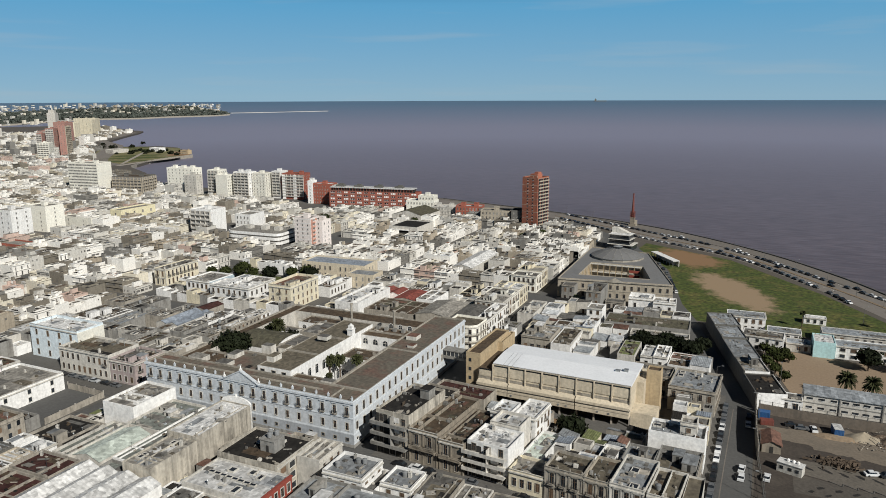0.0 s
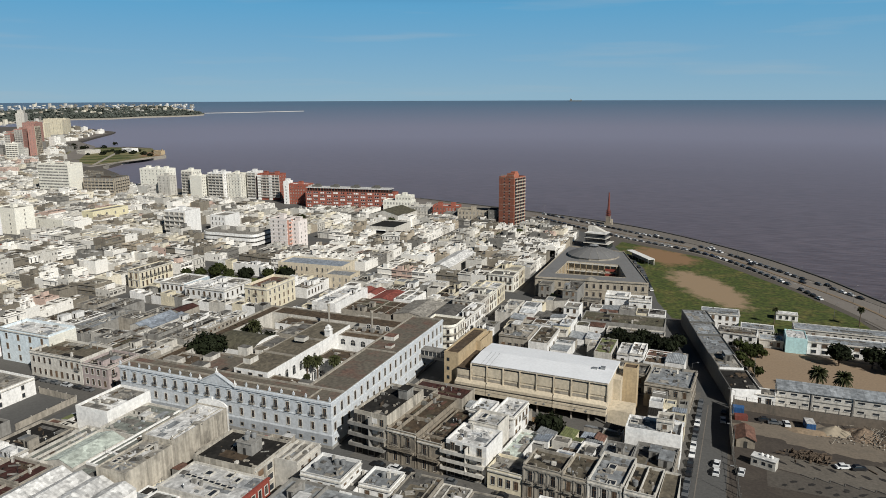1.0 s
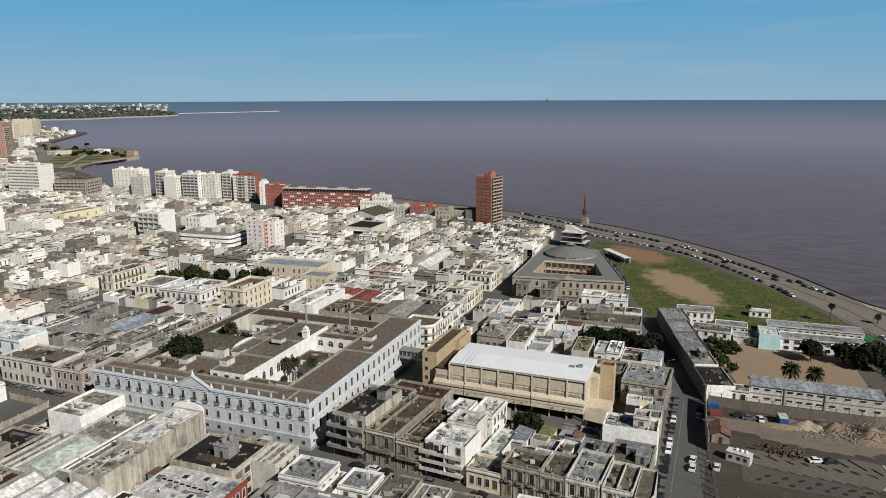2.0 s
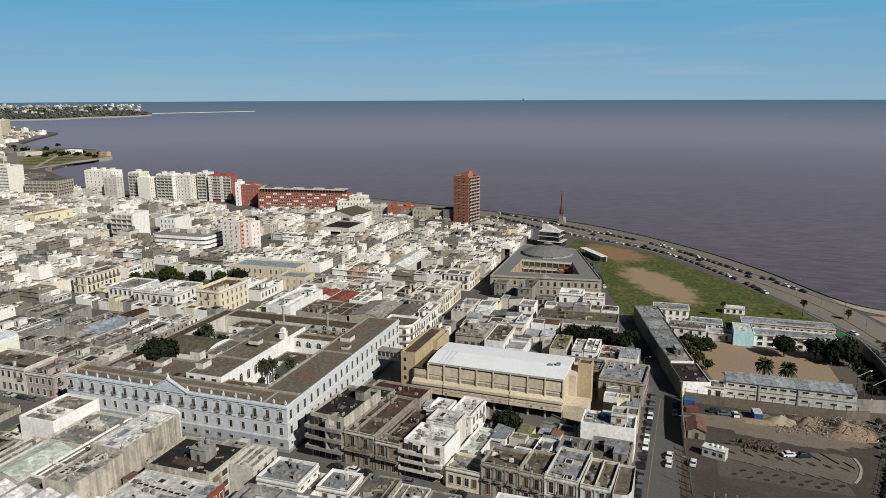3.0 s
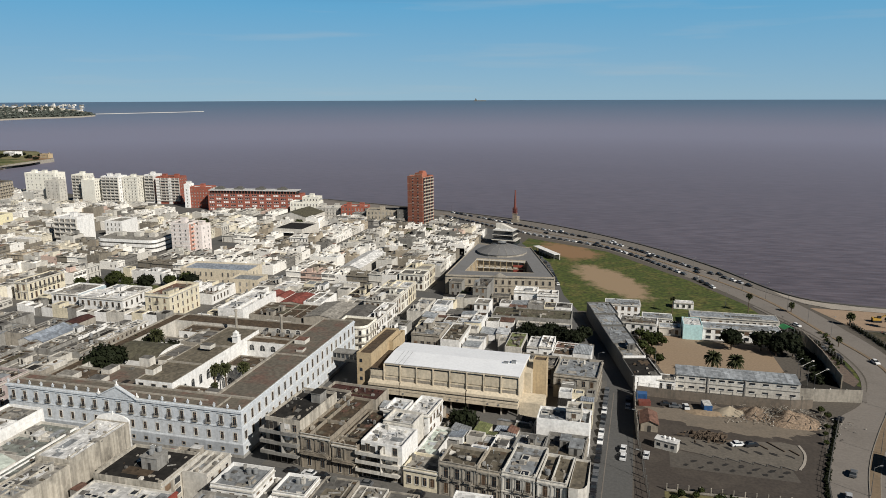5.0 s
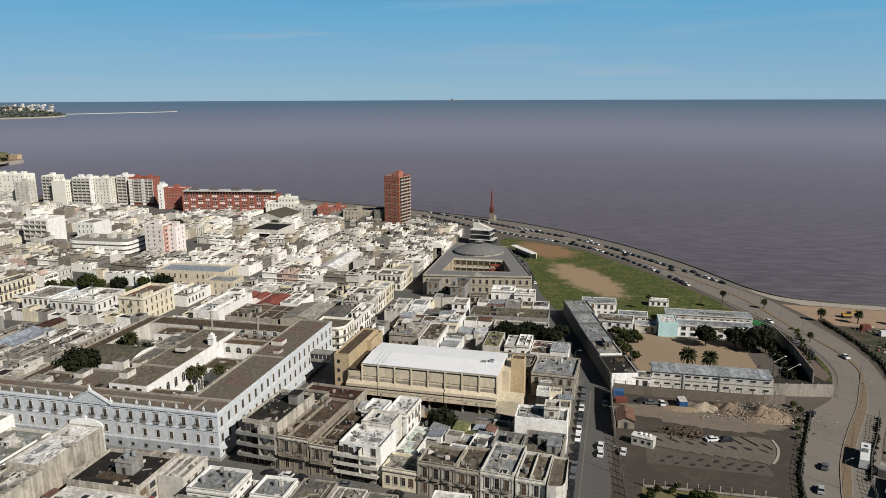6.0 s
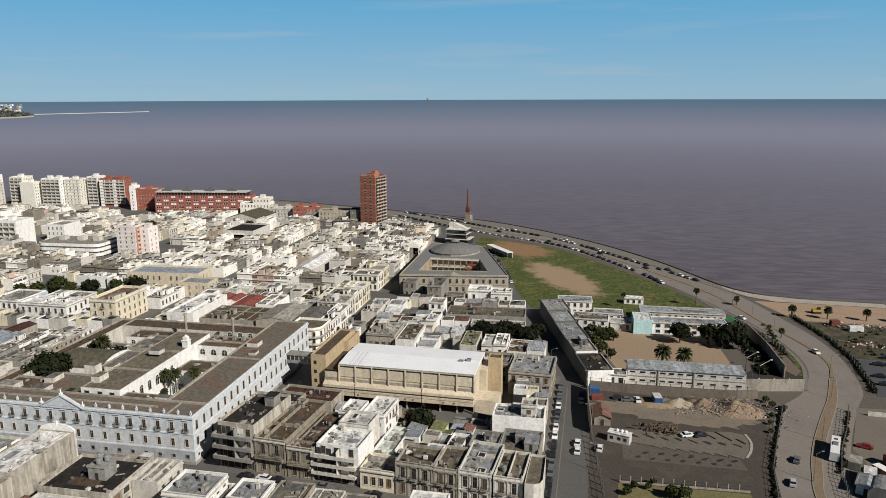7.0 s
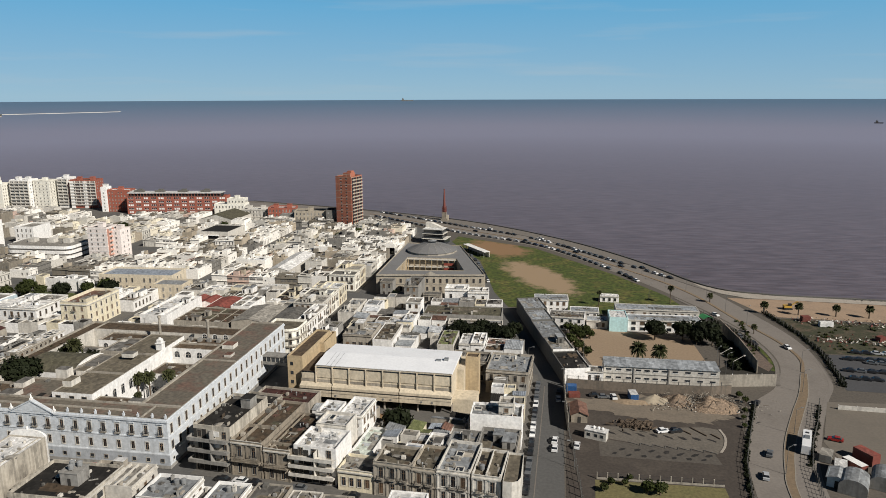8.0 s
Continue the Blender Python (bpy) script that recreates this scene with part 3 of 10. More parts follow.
flat("ground_beach", [(85, 362), (97, 361), (109, 361.8), (150, 359.5), (240, 352.5), (240, 322), (140, 330), (97, 332)], 0.04, mat("beach_sand", (0.33, 0.235, 0.158), 0.95, 0.12, 0.3, 8.0, 0.0), "brown sand behind the promenade", "beach")
flat("ground_park", [(98, 330), (140, 327), (240, 320), (240, 285), (106, 285), (101, 305)], 0.045, mat("dry_grass", (0.042, 0.043, 0.021), 0.95, 0.4, 0.9, 6.0, 0.0, dirt=(0.12, 0.082, 0.058)), "dry scrubby grass strip", "grass")
flat("ground_parking", [(104, 284), (240, 284), (240, 243), (100, 248)], 0.04, mat("dark_tarmac", (0.066, 0.066, 0.069), 0.9, 0.12, 0.35, 6.0, 0.03, dirt=(0.045, 0.043, 0.042)), "dark grey asphalt car park", "car park")
flat("ground_pad", [(90, 237), (130, 240), (130, 195), (80, 195), (79, 207)], 0.045, mat("pale_concrete_pad", (0.155, 0.134, 0.108), 0.9, 0.08, 0.3, 8.0, 0.0), "pale concrete yard behind a low wall", "yard")
flat("ground_corner_garden", [(12, 175.5), (45, 176.3), (46, 120), (10, 120)], 0.05, mat("dry_lawn", (0.15, 0.13, 0.055), 0.95, 0.25, 0.5, 5.0, 0.0, dirt=(0.06, 0.075, 0.025)), "dry yellowish lawn behind the fence", "lawn")


# ---------------------------------------------------------------- buildings
WINDOW_MESHES = {}
ROOFTOPS = []


def window_mesh(w, h, style="plain", pane=True):
    """A window that faces -y, with its middle at the origin: frame proud of the wall, pane set back in it."""
    key = (round(w, 2), round(h, 2), style, pane)
    if key not in WINDOW_MESHES:
        m = Mesh()
        t = 0.2 if style == "surround" else 0.12
        xs, zs = [-w / 2 - t, -w / 2, w / 2, w / 2 + t], [-h / 2 - t, -h / 2, h / 2, h / 2 + t]
        bars = h > 1.7
        if bars:
            xs[2:2] = [-0.04, 0.04]
            zs[2:2] = [h * 0.18, h * 0.18 + 0.07]
        nx, nz = len(xs), len(zs)
        # one grid of corners in front and one behind: the frame, its glazing bars and the panes hang together
        for y in (-0.10, -0.02):
            for z in zs:
                for x in xs:
                    m.v.append((x, y - (0.06 if z == zs[0] else 0), z))
        def corner(a, c, back):
            return back * nx * nz + c * nx + a
        def opening(a, c):
            return 0 < a < nx - 2 and 0 < c < nz - 2 and not (bars and (a == 2 or c == 2))
        for c in range(nz - 1):
            for a in range(nx - 1):
                ring = [(a, c), (a + 1, c), (a + 1, c + 1), (a, c + 1)]
                if opening(a, c):
                    if pane:
                        m.f.append(tuple(corner(p, q, 1) for p, q in ring))
                        m.m.append(1)
                    continue
                inner = 0 < a < nx - 2 and 0 < c < nz - 2
                m.f.append(tuple(corner(p, q, 0) for p, q in ring))
                m.m.append(2 if inner else 0)
                for (p0, q0), (p1, q1), (da, dc) in ((ring[0], ring[1], (0, -1)), (ring[1], ring[2], (1, 0)), (ring[2], ring[3], (0, 1)), (ring[3], ring[0], (-1, 0))):
                    na, nc = a + da, c + dc
                    if not (0 <= na < nx - 1 and 0 <= nc < nz - 1) or opening(na, nc):
                        m.f.append((corner(p1, q1, 0), corner(p0, q0, 0), corner(p0, q0, 1), corner(p1, q1, 1)))
                        m.m.append(2 if inner else 0)
        WINDOW_MESHES[key] = m.data("window", [WALLS["stone" if style in ("dark", "shutter") else "offwhite"], SHUTTER if style == "shutter" else GLASS, SHUTTER])
    return WINDOW_MESHES[key]


def pane_mesh(w, h, style):
    key = ("pane", round(w, 2), round(h, 2), style)
    if key not in WINDOW_MESHES:
        m = Mesh()
        m.box(-w / 2, -0.03, -h / 2, w / 2, 0.0, h / 2)
        WINDOW_MESHES[key] = m.data("pane", [SHUTTER if style == "shutter" else GLASS])
    return WINDOW_MESHES[key]


PANES = [0]


def add_window(b, w, h, style, at, label="", near=True):
    """A window as a part; on the nearer fronts its pane or shutter is a piece of its own."""
    near = near and PANES[0] < 1100
    o = part("window", window_mesh(w, h, style, not near), None, b, label, at=at)
    if near:
        PANES[0] += 1
        part("shutter" if style == "shutter" else "pane", pane_mesh(w, h, style), None, o)
    return o


def balcony_mesh(w, d=0.8):
    key = ("balcony", round(w, 2), d)
    if key not in WINDOW_MESHES:
        m = Mesh()
        m.box(-w / 2, -d, -0.14, w / 2, 0, 0, 1)
        for k in range(int(w / 0.18) + 1):
            x = -w / 2 + 0.03 + k * (w - 0.06) / int(w / 0.18)
            m.box(x - 0.015, -d, 0, x + 0.015, -d + 0.03, 0.9, bottom=False)
        for x in (-w / 2, w / 2 - 0.04):
            for k in range(3):
                m.box(x, -d + 0.2 + 0.2 * k, 0, x + 0.04, -d + 0.23 + 0.2 * k, 0.9, bottom=False)
        m.box(-w / 2, -d, 0.88, w / 2, -d + 0.05, 0.95)
        WINDOW_MESHES[key] = m.data("balcony", [IRON, WALLS["stone"]])
    return WINDOW_MESHES[key]


def face_pose(face, w, d, u, z):
    """The pose of something mounted on a face, u metres along it from its middle."""
    if face == "S":
        return pose(u, -d / 2, z)
    if face == "E":
        return pose(w / 2, u, z, 0, 0, 90)
    if face == "N":
        return pose(-u, d / 2, z, 0, 0, 180)
    return pose(-w / 2, -u, z, 0, 0, -90)


def put_windows(b, w, d, face, h, storeys, pitch=2.6, ww=1.1, style="plain", balconies=0, base=0.0, detail=1, rng=random, near=False, tall=False):
    """Rows of windows on one face: parts of their own near by, one joined part far off."""
    span = w if face in "SN" else d
    n = max(1, int((span - 1.2) / pitch))
    st = (h - base) / storeys
    joined = Mesh()
    for s in range(storeys):
        wh = min(st * (0.68 if tall else 0.55 if storeys < 4 else 0.42), 2.9 if tall else 2.3)
        z = base + st * s + st * 0.5
        for k in range(n):
            u = (k - (n - 1) / 2) * (span - 1.0) / n
            if rng.random() < 0.06:
                continue
            if detail:
                sty = style if rng.random() > 0.3 else "shutter"
                add_window(b, ww, wh, sty, face_pose(face, w, d, u, z), near=near)
                if s >= 1 and rng.random() < balconies:
                    part("balcony", balcony_mesh(ww + 0.9), None, b, "iron balcony on a stone slab", at=face_pose(face, w, d, u, z - wh / 2 - 0.1))
            else:
                mt = face_pose(face, w, d, u, z)
                a, c = ww / 2, wh / 2
                q = [mt @ Vector(p) for p in ((-a, -0.05, -c), (a, -0.05, -c), (a, -0.05, c), (-a, -0.05, c))]
                joined.face([tuple(p) for p in q])
                e = [mt @ Vector(p) for p in ((-a - 0.15, -0.14, -c - 0.12), (a + 0.15, -0.14, -c - 0.12), (a + 0.15, 0.0, -c), (-a - 0.15, 0.0, -c))]
                joined.face([tuple(p) for p in e], 1)
    if not detail and joined.f:
        part("window_row", joined, [FARPANE, WALLS["offwhite"]], b, "dark windows in rows", kind="stuff")


HUES = {"white": "white-painted", "offwhite": "off-white", "cream": "cream", "yellow": "yellow", "grey": "grey cement", "dark": "dark grey", "beige": "beige", "stone": "weathered stucco", "sooty": "sooty stucco", "mauve": "mauve stucco", "pink": "pink",
        "blue": "pale blue", "paleblue": "blue-white", "ivory": "ivory", "salmon": "salmon", "teal": "teal", "red": "red", "brick": "brick", "hospital": "white", "peeling": "peeling beige", "earthen": "earth-stained", "basegrey": "pale grey", "ochre": "ochre", "buff": "buff", "brickpale": "hazed brick"}
TOPS = {"white": "white flat roof", "pale": "pale concrete roof", "grey": "grey flat roof", "slate": "blue-grey flat roof", "dark": "dark felt roof", "brown": "brown tiled flat roof", "rust": "terracotta tiled flat roof", "maroon": "dark red sheet roof",
        "red": "red painted roof", "silver": "silvery membrane roof", "zinc": "zinc sheet roof", "moss": "mossy flat roof", "taupe": "grey-brown flat roof", "bluetin": "blue tin roof", "oldtile": "old tiled roof", "lead": "grey lead roof", "mint": "pale green membrane roof", "greengrey": "green-grey membrane roof", "greentin": "green tin roof"}


PATCHES = {"white": ("white", "silver", "slate", "white"), "pale": ("grey", "white", "taupe", "slate"), "dark": ("dark", "dark", "grey", "brown"), "brown": ("rust", "dark", "moss", "taupe"), "maroon": ("dark", "brown", "maroon", "maroon"),
           "sheet": ("grey", "slate", "pale", "zinc"), "other": ("dark", "pale", "brown", "taupe")}


def roofing(b, w, d, h, roof, rng):
    """Later felt, tiles and boards laid on a flat roof, with low kerbs and odd bits left lying about."""
    kinds = PATCHES.get(roof, PATCHES["sheet" if roof in ("slate", "silver", "zinc", "bluetin", "mint", "greengrey") else "other"])
    m = Mesh()
    for k in range(min(7, int(w * d / 20))):
        pw, pd = rng.uniform(0.8, w * 0.45), rng.uniform(0.8, min(6.0, d * 0.35))
        px, py = rng.uniform(-w / 2 + 0.35, w / 2 - pw - 0.35), rng.uniform(-d / 2 + 0.35, d / 2 - pd - 0.35)
        slot = rng.randrange(len(kinds))
        m.box(px, py, h - 0.1, px + pw, py + pd, h + 0.012 + 0.006 * k, slot, slot, bottom=False)
    for _ in range(min(16, int(w * d / 9))):
        s = rng.uniform(0.15, 0.5)
        px, py = rng.uniform(-w / 2 + 0.4, w / 2 - 1.2), rng.uniform(-d / 2 + 0.4, d / 2 - 1.2)
        slot = rng.randrange(len(kinds) + 1)
        m.box(px, py, h, px + s * rng.uniform(0.6, 2.4), py + s * rng.uniform(0.6, 2.4), h + rng.uniform(0.1, 0.55), slot, slot, bottom=False)
    if m.f:
        part("roofing", m, [ROOFS[q] for q in kinds] + [WALLS["stone"]], b, "patched roofing and odds and ends", kind="stuff")


def house(x0, y0, x1, y1, h, wall="white", roof="grey", faces="S", storeys=0, turn=0, detail=1, parapet=0.8, hut=None, skylights=0, cornice=True, pitch=2.6, style="plain", balconies=0.3, base=0.0, clutter=0.5,
          name="house", label="", rng=random, ww=1.1, inner=0):
    w, d = x1 - x0, y1 - y0
    storeys = storeys or max(1, round(h / 3.9))
    if not label:
        label = "%s house, %s %s, with a %s" % (HUES[wall], ("one", "two", "three", "four", "five")[min(storeys, 5) - 1], "storey" if storeys == 1 else "storeys", TOPS[roof])
    if wall in ("stone", "grey", "dark", "beige", "sooty"):
        style = "dark"
    b = thing(name, (x0 + x1) / 2, (y0 + y1) / 2, base, turn, label, "house" if h < 13 else "building")
    if detail and y0 < 300 and name != "warehouse":
        ROOFTOPS.append((b, (x0 + x1) / 2, (y0 + y1) / 2, w, d, h, base, turn))
    m = Mesh()
    m.ring(-w / 2, -d / 2, w / 2, d / 2, 0, h + parapet, 0.28, h)
    for _ in range(inner):
        if rng.random() < 0.5:
            u = rng.uniform(-w * 0.35, w * 0.35)
            m.box(u, -d / 2 + 0.28, h, u + 0.2, d / 2 - 0.28, h + parapet * rng.uniform(0.6, 1.3))
        else:
            u = rng.uniform(-d * 0.35, d * 0.35)
            m.box(-w / 2 + 0.28, u, h, w / 2 - 0.28, u + 0.2, h + parapet * rng.uniform(0.6, 1.3))
    part("wall", m, WALLS[wall], b)
    r = Mesh()
    r.box(-w / 2 + 0.28, -d / 2 + 0.28, h - 0.25, w / 2 - 0.28, d / 2 - 0.28, h)
    part("roof", r, ROOFS[roof], b)
    if detail and y0 < 330 and w > 4 and d > 4:
        roofing(b, w, d, h, roof, random.Random(int(x0 * 7 + y0 * 13)))
    if cornice and detail:
        c = Mesh()
        for f in faces:
            if f == "S":
                c.box(-w / 2, -d / 2 - 0.35, h - 0.15, w / 2, -d / 2, h + 0.2)
                c.box(-w / 2, -d / 2 - 0.15, h + parapet - 0.05, w / 2, -d / 2 - 0.003, h + parapet + 0.1)
            elif f == "E":
                c.box(w / 2, -d / 2, h - 0.15, w / 2 + 0.35, d / 2, h + 0.2)
                c.box(w / 2 + 0.003, -d / 2, h + parapet - 0.05, w / 2 + 0.15, d / 2, h + parapet + 0.1)
            elif f == "W":
                c.box(-w / 2 - 0.35, -d / 2, h - 0.15, -w / 2, d / 2, h + 0.2)
        if c.f:
            part("cornice", c, WALLS["stone" if wall in ("stone", "beige", "grey") else "offwhite"], b)
    ornate = detail and balconies >= 0.6 and "S" in faces
    for f in faces:
        put_windows(b, w, d, f, h, storeys, pitch, ww, style, balconies if detail else 0, 0.0, detail, rng, y0 < 205, ornate)
    if ornate:
        # pilasters, string courses, hoods and a balustrade along the parapet of an old street front
        n = max(1, int((w - 1.2) / pitch))
        st = h / storeys
        trim = WALLS["sooty" if wall == "sooty" else "stone" if wall in ("stone", "beige") else "offwhite"]
        for k in range(n + 1):
            u = -w / 2 + 0.25 + (w - 0.5) * k / n
            c = Mesh()
            c.box(u - 0.2, -d / 2 - 0.14, 0, u + 0.2, -d / 2, h - 0.2)
            c.box(u - 0.28, -d / 2 - 0.2, h - 0.75, u + 0.28, -d / 2, h - 0.45)
            part("pilaster", c, trim, b)
            c = Mesh()
            c.box(u - 0.22, -d / 2 - 0.06, h + 0.2, u + 0.22, -d / 2 + 0.3, h + parapet + 0.35)
            c.tube(u, -d / 2 + 0.12, h + parapet + 0.35, h + parapet + 0.75, 0.1, 0.2, 6)
            part("parapet_pier", c, trim, b)
        for s in range(1, storeys):
            c = Mesh()
            c.box(-w / 2, -d / 2 - 0.28, s * st - 0.15, w / 2, -d / 2, s * st + 0.12)
            part("string_course", c, trim, b)
        for s in range(storeys):
            for k in range(n):
                u = (k - (n - 1) / 2) * (w - 1.0) / n
                c = Mesh()
                c.box(-0.85, -0.3, 0, 0.85, 0, 0.16)
                c.box(-0.65, -0.18, -0.25, 0.65, 0, 0)
                part("window_hood", c, trim, b, at=pose(u, -d / 2, s * st + st * 0.5 + min(st * 0.68, 2.9) / 2 + 0.3))
    if hut is None:
        hut = rng.random() < clutter and w > 6 and d > 6
    for _ in range(int(hut) + (1 if hut and w > 8 and d > 10 else 0)):
        hw, hd, hh = rng.uniform(1.6, min(3.6, w * 0.4)), rng.uniform(2.0, min(6, d * 0.5)), rng.uniform(0.8, 1.4) if rng.random() < 0.45 else rng.uniform(1.9, 2.5)
        hx, hy = rng.uniform(-w / 2 + hw / 2 + 0.4, w / 2 - hw / 2 - 0.4), rng.uniform(-d / 2 + hd / 2 + 0.4, d / 2 - hd / 2 - 0.4)
        k = Mesh()
        k.box(hx - hw / 2, hy - hd / 2, h, hx + hw / 2, hy + hd / 2, h + hh, 0, 1)
        k.box(hx - hw / 2 - 0.12, hy - hd / 2 - 0.12, h + hh, hx + hw / 2 + 0.12, hy + hd / 2 + 0.12, h + hh + 0.15, 0, 1)
        k.box(hx - 0.4, hy - hd / 2 - 0.04, h, hx + 0.4, hy - hd / 2, h + min(1.9, hh - 0.2), 2)
        part("rooftop_room", k, [WALLS[wall], ROOFS[rng.choice(("pale", "grey", "white", "slate"))], SHADOWGAP], b)
    for _ in range(skylights):
        sw, sd = rng.uniform(1.4, 2.4), rng.uniform(1.6, 3.2)
        sx, sy = rng.uniform(-w / 2 + 1.5, w / 2 - 1.5), rng.uniform(-d / 2 + 1.5, d / 2 - 1.5)
        k = Mesh()
        k.ring(sx - sw / 2, sy - sd / 2, sx + sw / 2, sy + sd / 2, h, h + 0.45, 0.18, h + 0.2)
        k.face([(sx - sw / 2 + 0.18, sy - sd / 2 + 0.18, h + 0.3), (sx + sw / 2 - 0.18, sy - sd / 2 + 0.18, h + 0.3), (sx + sw / 2 - 0.18, sy + sd / 2 - 0.18, h + 0.3), (sx - sw / 2 + 0.18, sy + sd / 2 - 0.18, h + 0.3)], 1)
        part("skylight", k, [WALLS["offwhite"], GLASS], b)
    return b


def prism(outline, h, wall, roof, name, label, category="building", parapet=0.8, base=0.0, court=None, court_wall=None):
    """A building with a free outline (anticlockwise), and a courtyard if asked."""
    from mathutils.geometry import tessellate_polygon
    b = thing(name, 0, 0, base, 0, label, category)
    m = Mesh()
    n = len(outline)
    cx, cy = sum(p[0] for p in outline) / n, sum(p[1] for p in outline) / n
    inn = [(x + (cx - x) * 0.012, y + (cy - y) * 0.012) for x, y in outline]
    for i in range(n):
        a, c, e, g = outline[i], outline[(i + 1) % n], inn[(i + 1) % n], inn[i]
        m.face([(*a, 0), (*c, 0), (*c, h + parapet), (*a, h + parapet)])
        m.face([(*a, h + parapet), (*c, h + parapet), (*e, h + parapet), (*g, h + parapet)])
        m.face([(*g, h + parapet), (*e, h + parapet), (*e, h), (*g, h)])
    part("wall", m, WALLS[wall], b)
    r = Mesh()
    loops = [[Vector((*p, 0)) for p in inn]]
    if court:
        loops.append([Vector((*p, 0)) for p in court])
    flatlist = [p for lp in loops for p in lp]
    for tri in tessellate_polygon(loops):
        t = [(flatlist[i].x, flatlist[i].y, h) for i in tri]
        a, c, e = t
        if (c[0] - a[0]) * (e[1] - a[1]) - (c[1] - a[1]) * (e[0] - a[0]) < 0:
            t.reverse()
        r.face(t)
    part("roof", r, ROOFS[roof], b)
    if court:
        k = Mesh()
        q = len(court)
        for i in range(q):
            a, c = court[i], court[(i + 1) % q]
            k.face([(*c, 0.3), (*a, 0.3), (*a, h + 0.3), (*c, h + 0.3)])
        part("courtyard_wall", k, WALLS[court_wall or wall], b)
    return b


WALL_CHOICE = ["white"] * 46 + ["offwhite"] * 24 + ["grey"] * 12 + ["beige"] * 3 + ["cream"] * 3 + ["stone"] * 8 + ["pink"] * 1 + ["dark"] * 2
ROOF_CHOICE = ["pale"] * 20 + ["grey"] * 28 + ["white"] * 26 + ["slate"] * 8 + ["brown"] * 8 + ["dark"] * 16 + ["silver"] * 5 + ["rust"] * 1 + ["moss"] * 2


def split(x0, y0, x1, y1, rng, small, out):
    w, d = x1 - x0, y1 - y0
    if max(w, d) < small * 2.0 or (w * d < small * small * 1.9 and max(w, d) < small * 2.6) and rng.random() < 0.6:
        out.append((x0, y0, x1, y1))
        return
    k = rng.uniform(0.36, 0.64)
    if w > d * rng.uniform(0.8, 1.25):
        s = x0 + w * k
        split(x0, y0, s, y1, rng, small, out)
        split(s, y0, x1, y1, rng, small, out)
    else:
        s = y0 + d * k
        split(x0, y0, x1, s, rng, small, out)
        split(x0, s, x1, y1, rng, small, out)


TANKS = []
FAR_MATS = list(FAR_WALLS.values()) + list(FAR_ROOFS.values()) + [FARPANE, SHADOWGAP]
FW = {n: i for i, n in enumerate(FAR_WALLS)}
FR = {n: i + len(FAR_WALLS) for i, n in enumerate(FAR_ROOFS)}
FG = len(FAR_WALLS) + len(FAR_ROOFS)
FAR_WALL_CHOICE = ["white"] * 36 + ["offwhite"] * 24 + ["grey"] * 11 + ["beige"] * 8 + ["cream"] * 8 + ["stone"] * 13 + ["pink"] * 3
FAR_ROOF_CHOICE = ["pale"] * 20 + ["grey"] * 34 + ["white"] * 17 + ["dark"] * 25 + ["brown"] * 15 + ["silver"] * 6 + ["rust"] * 2


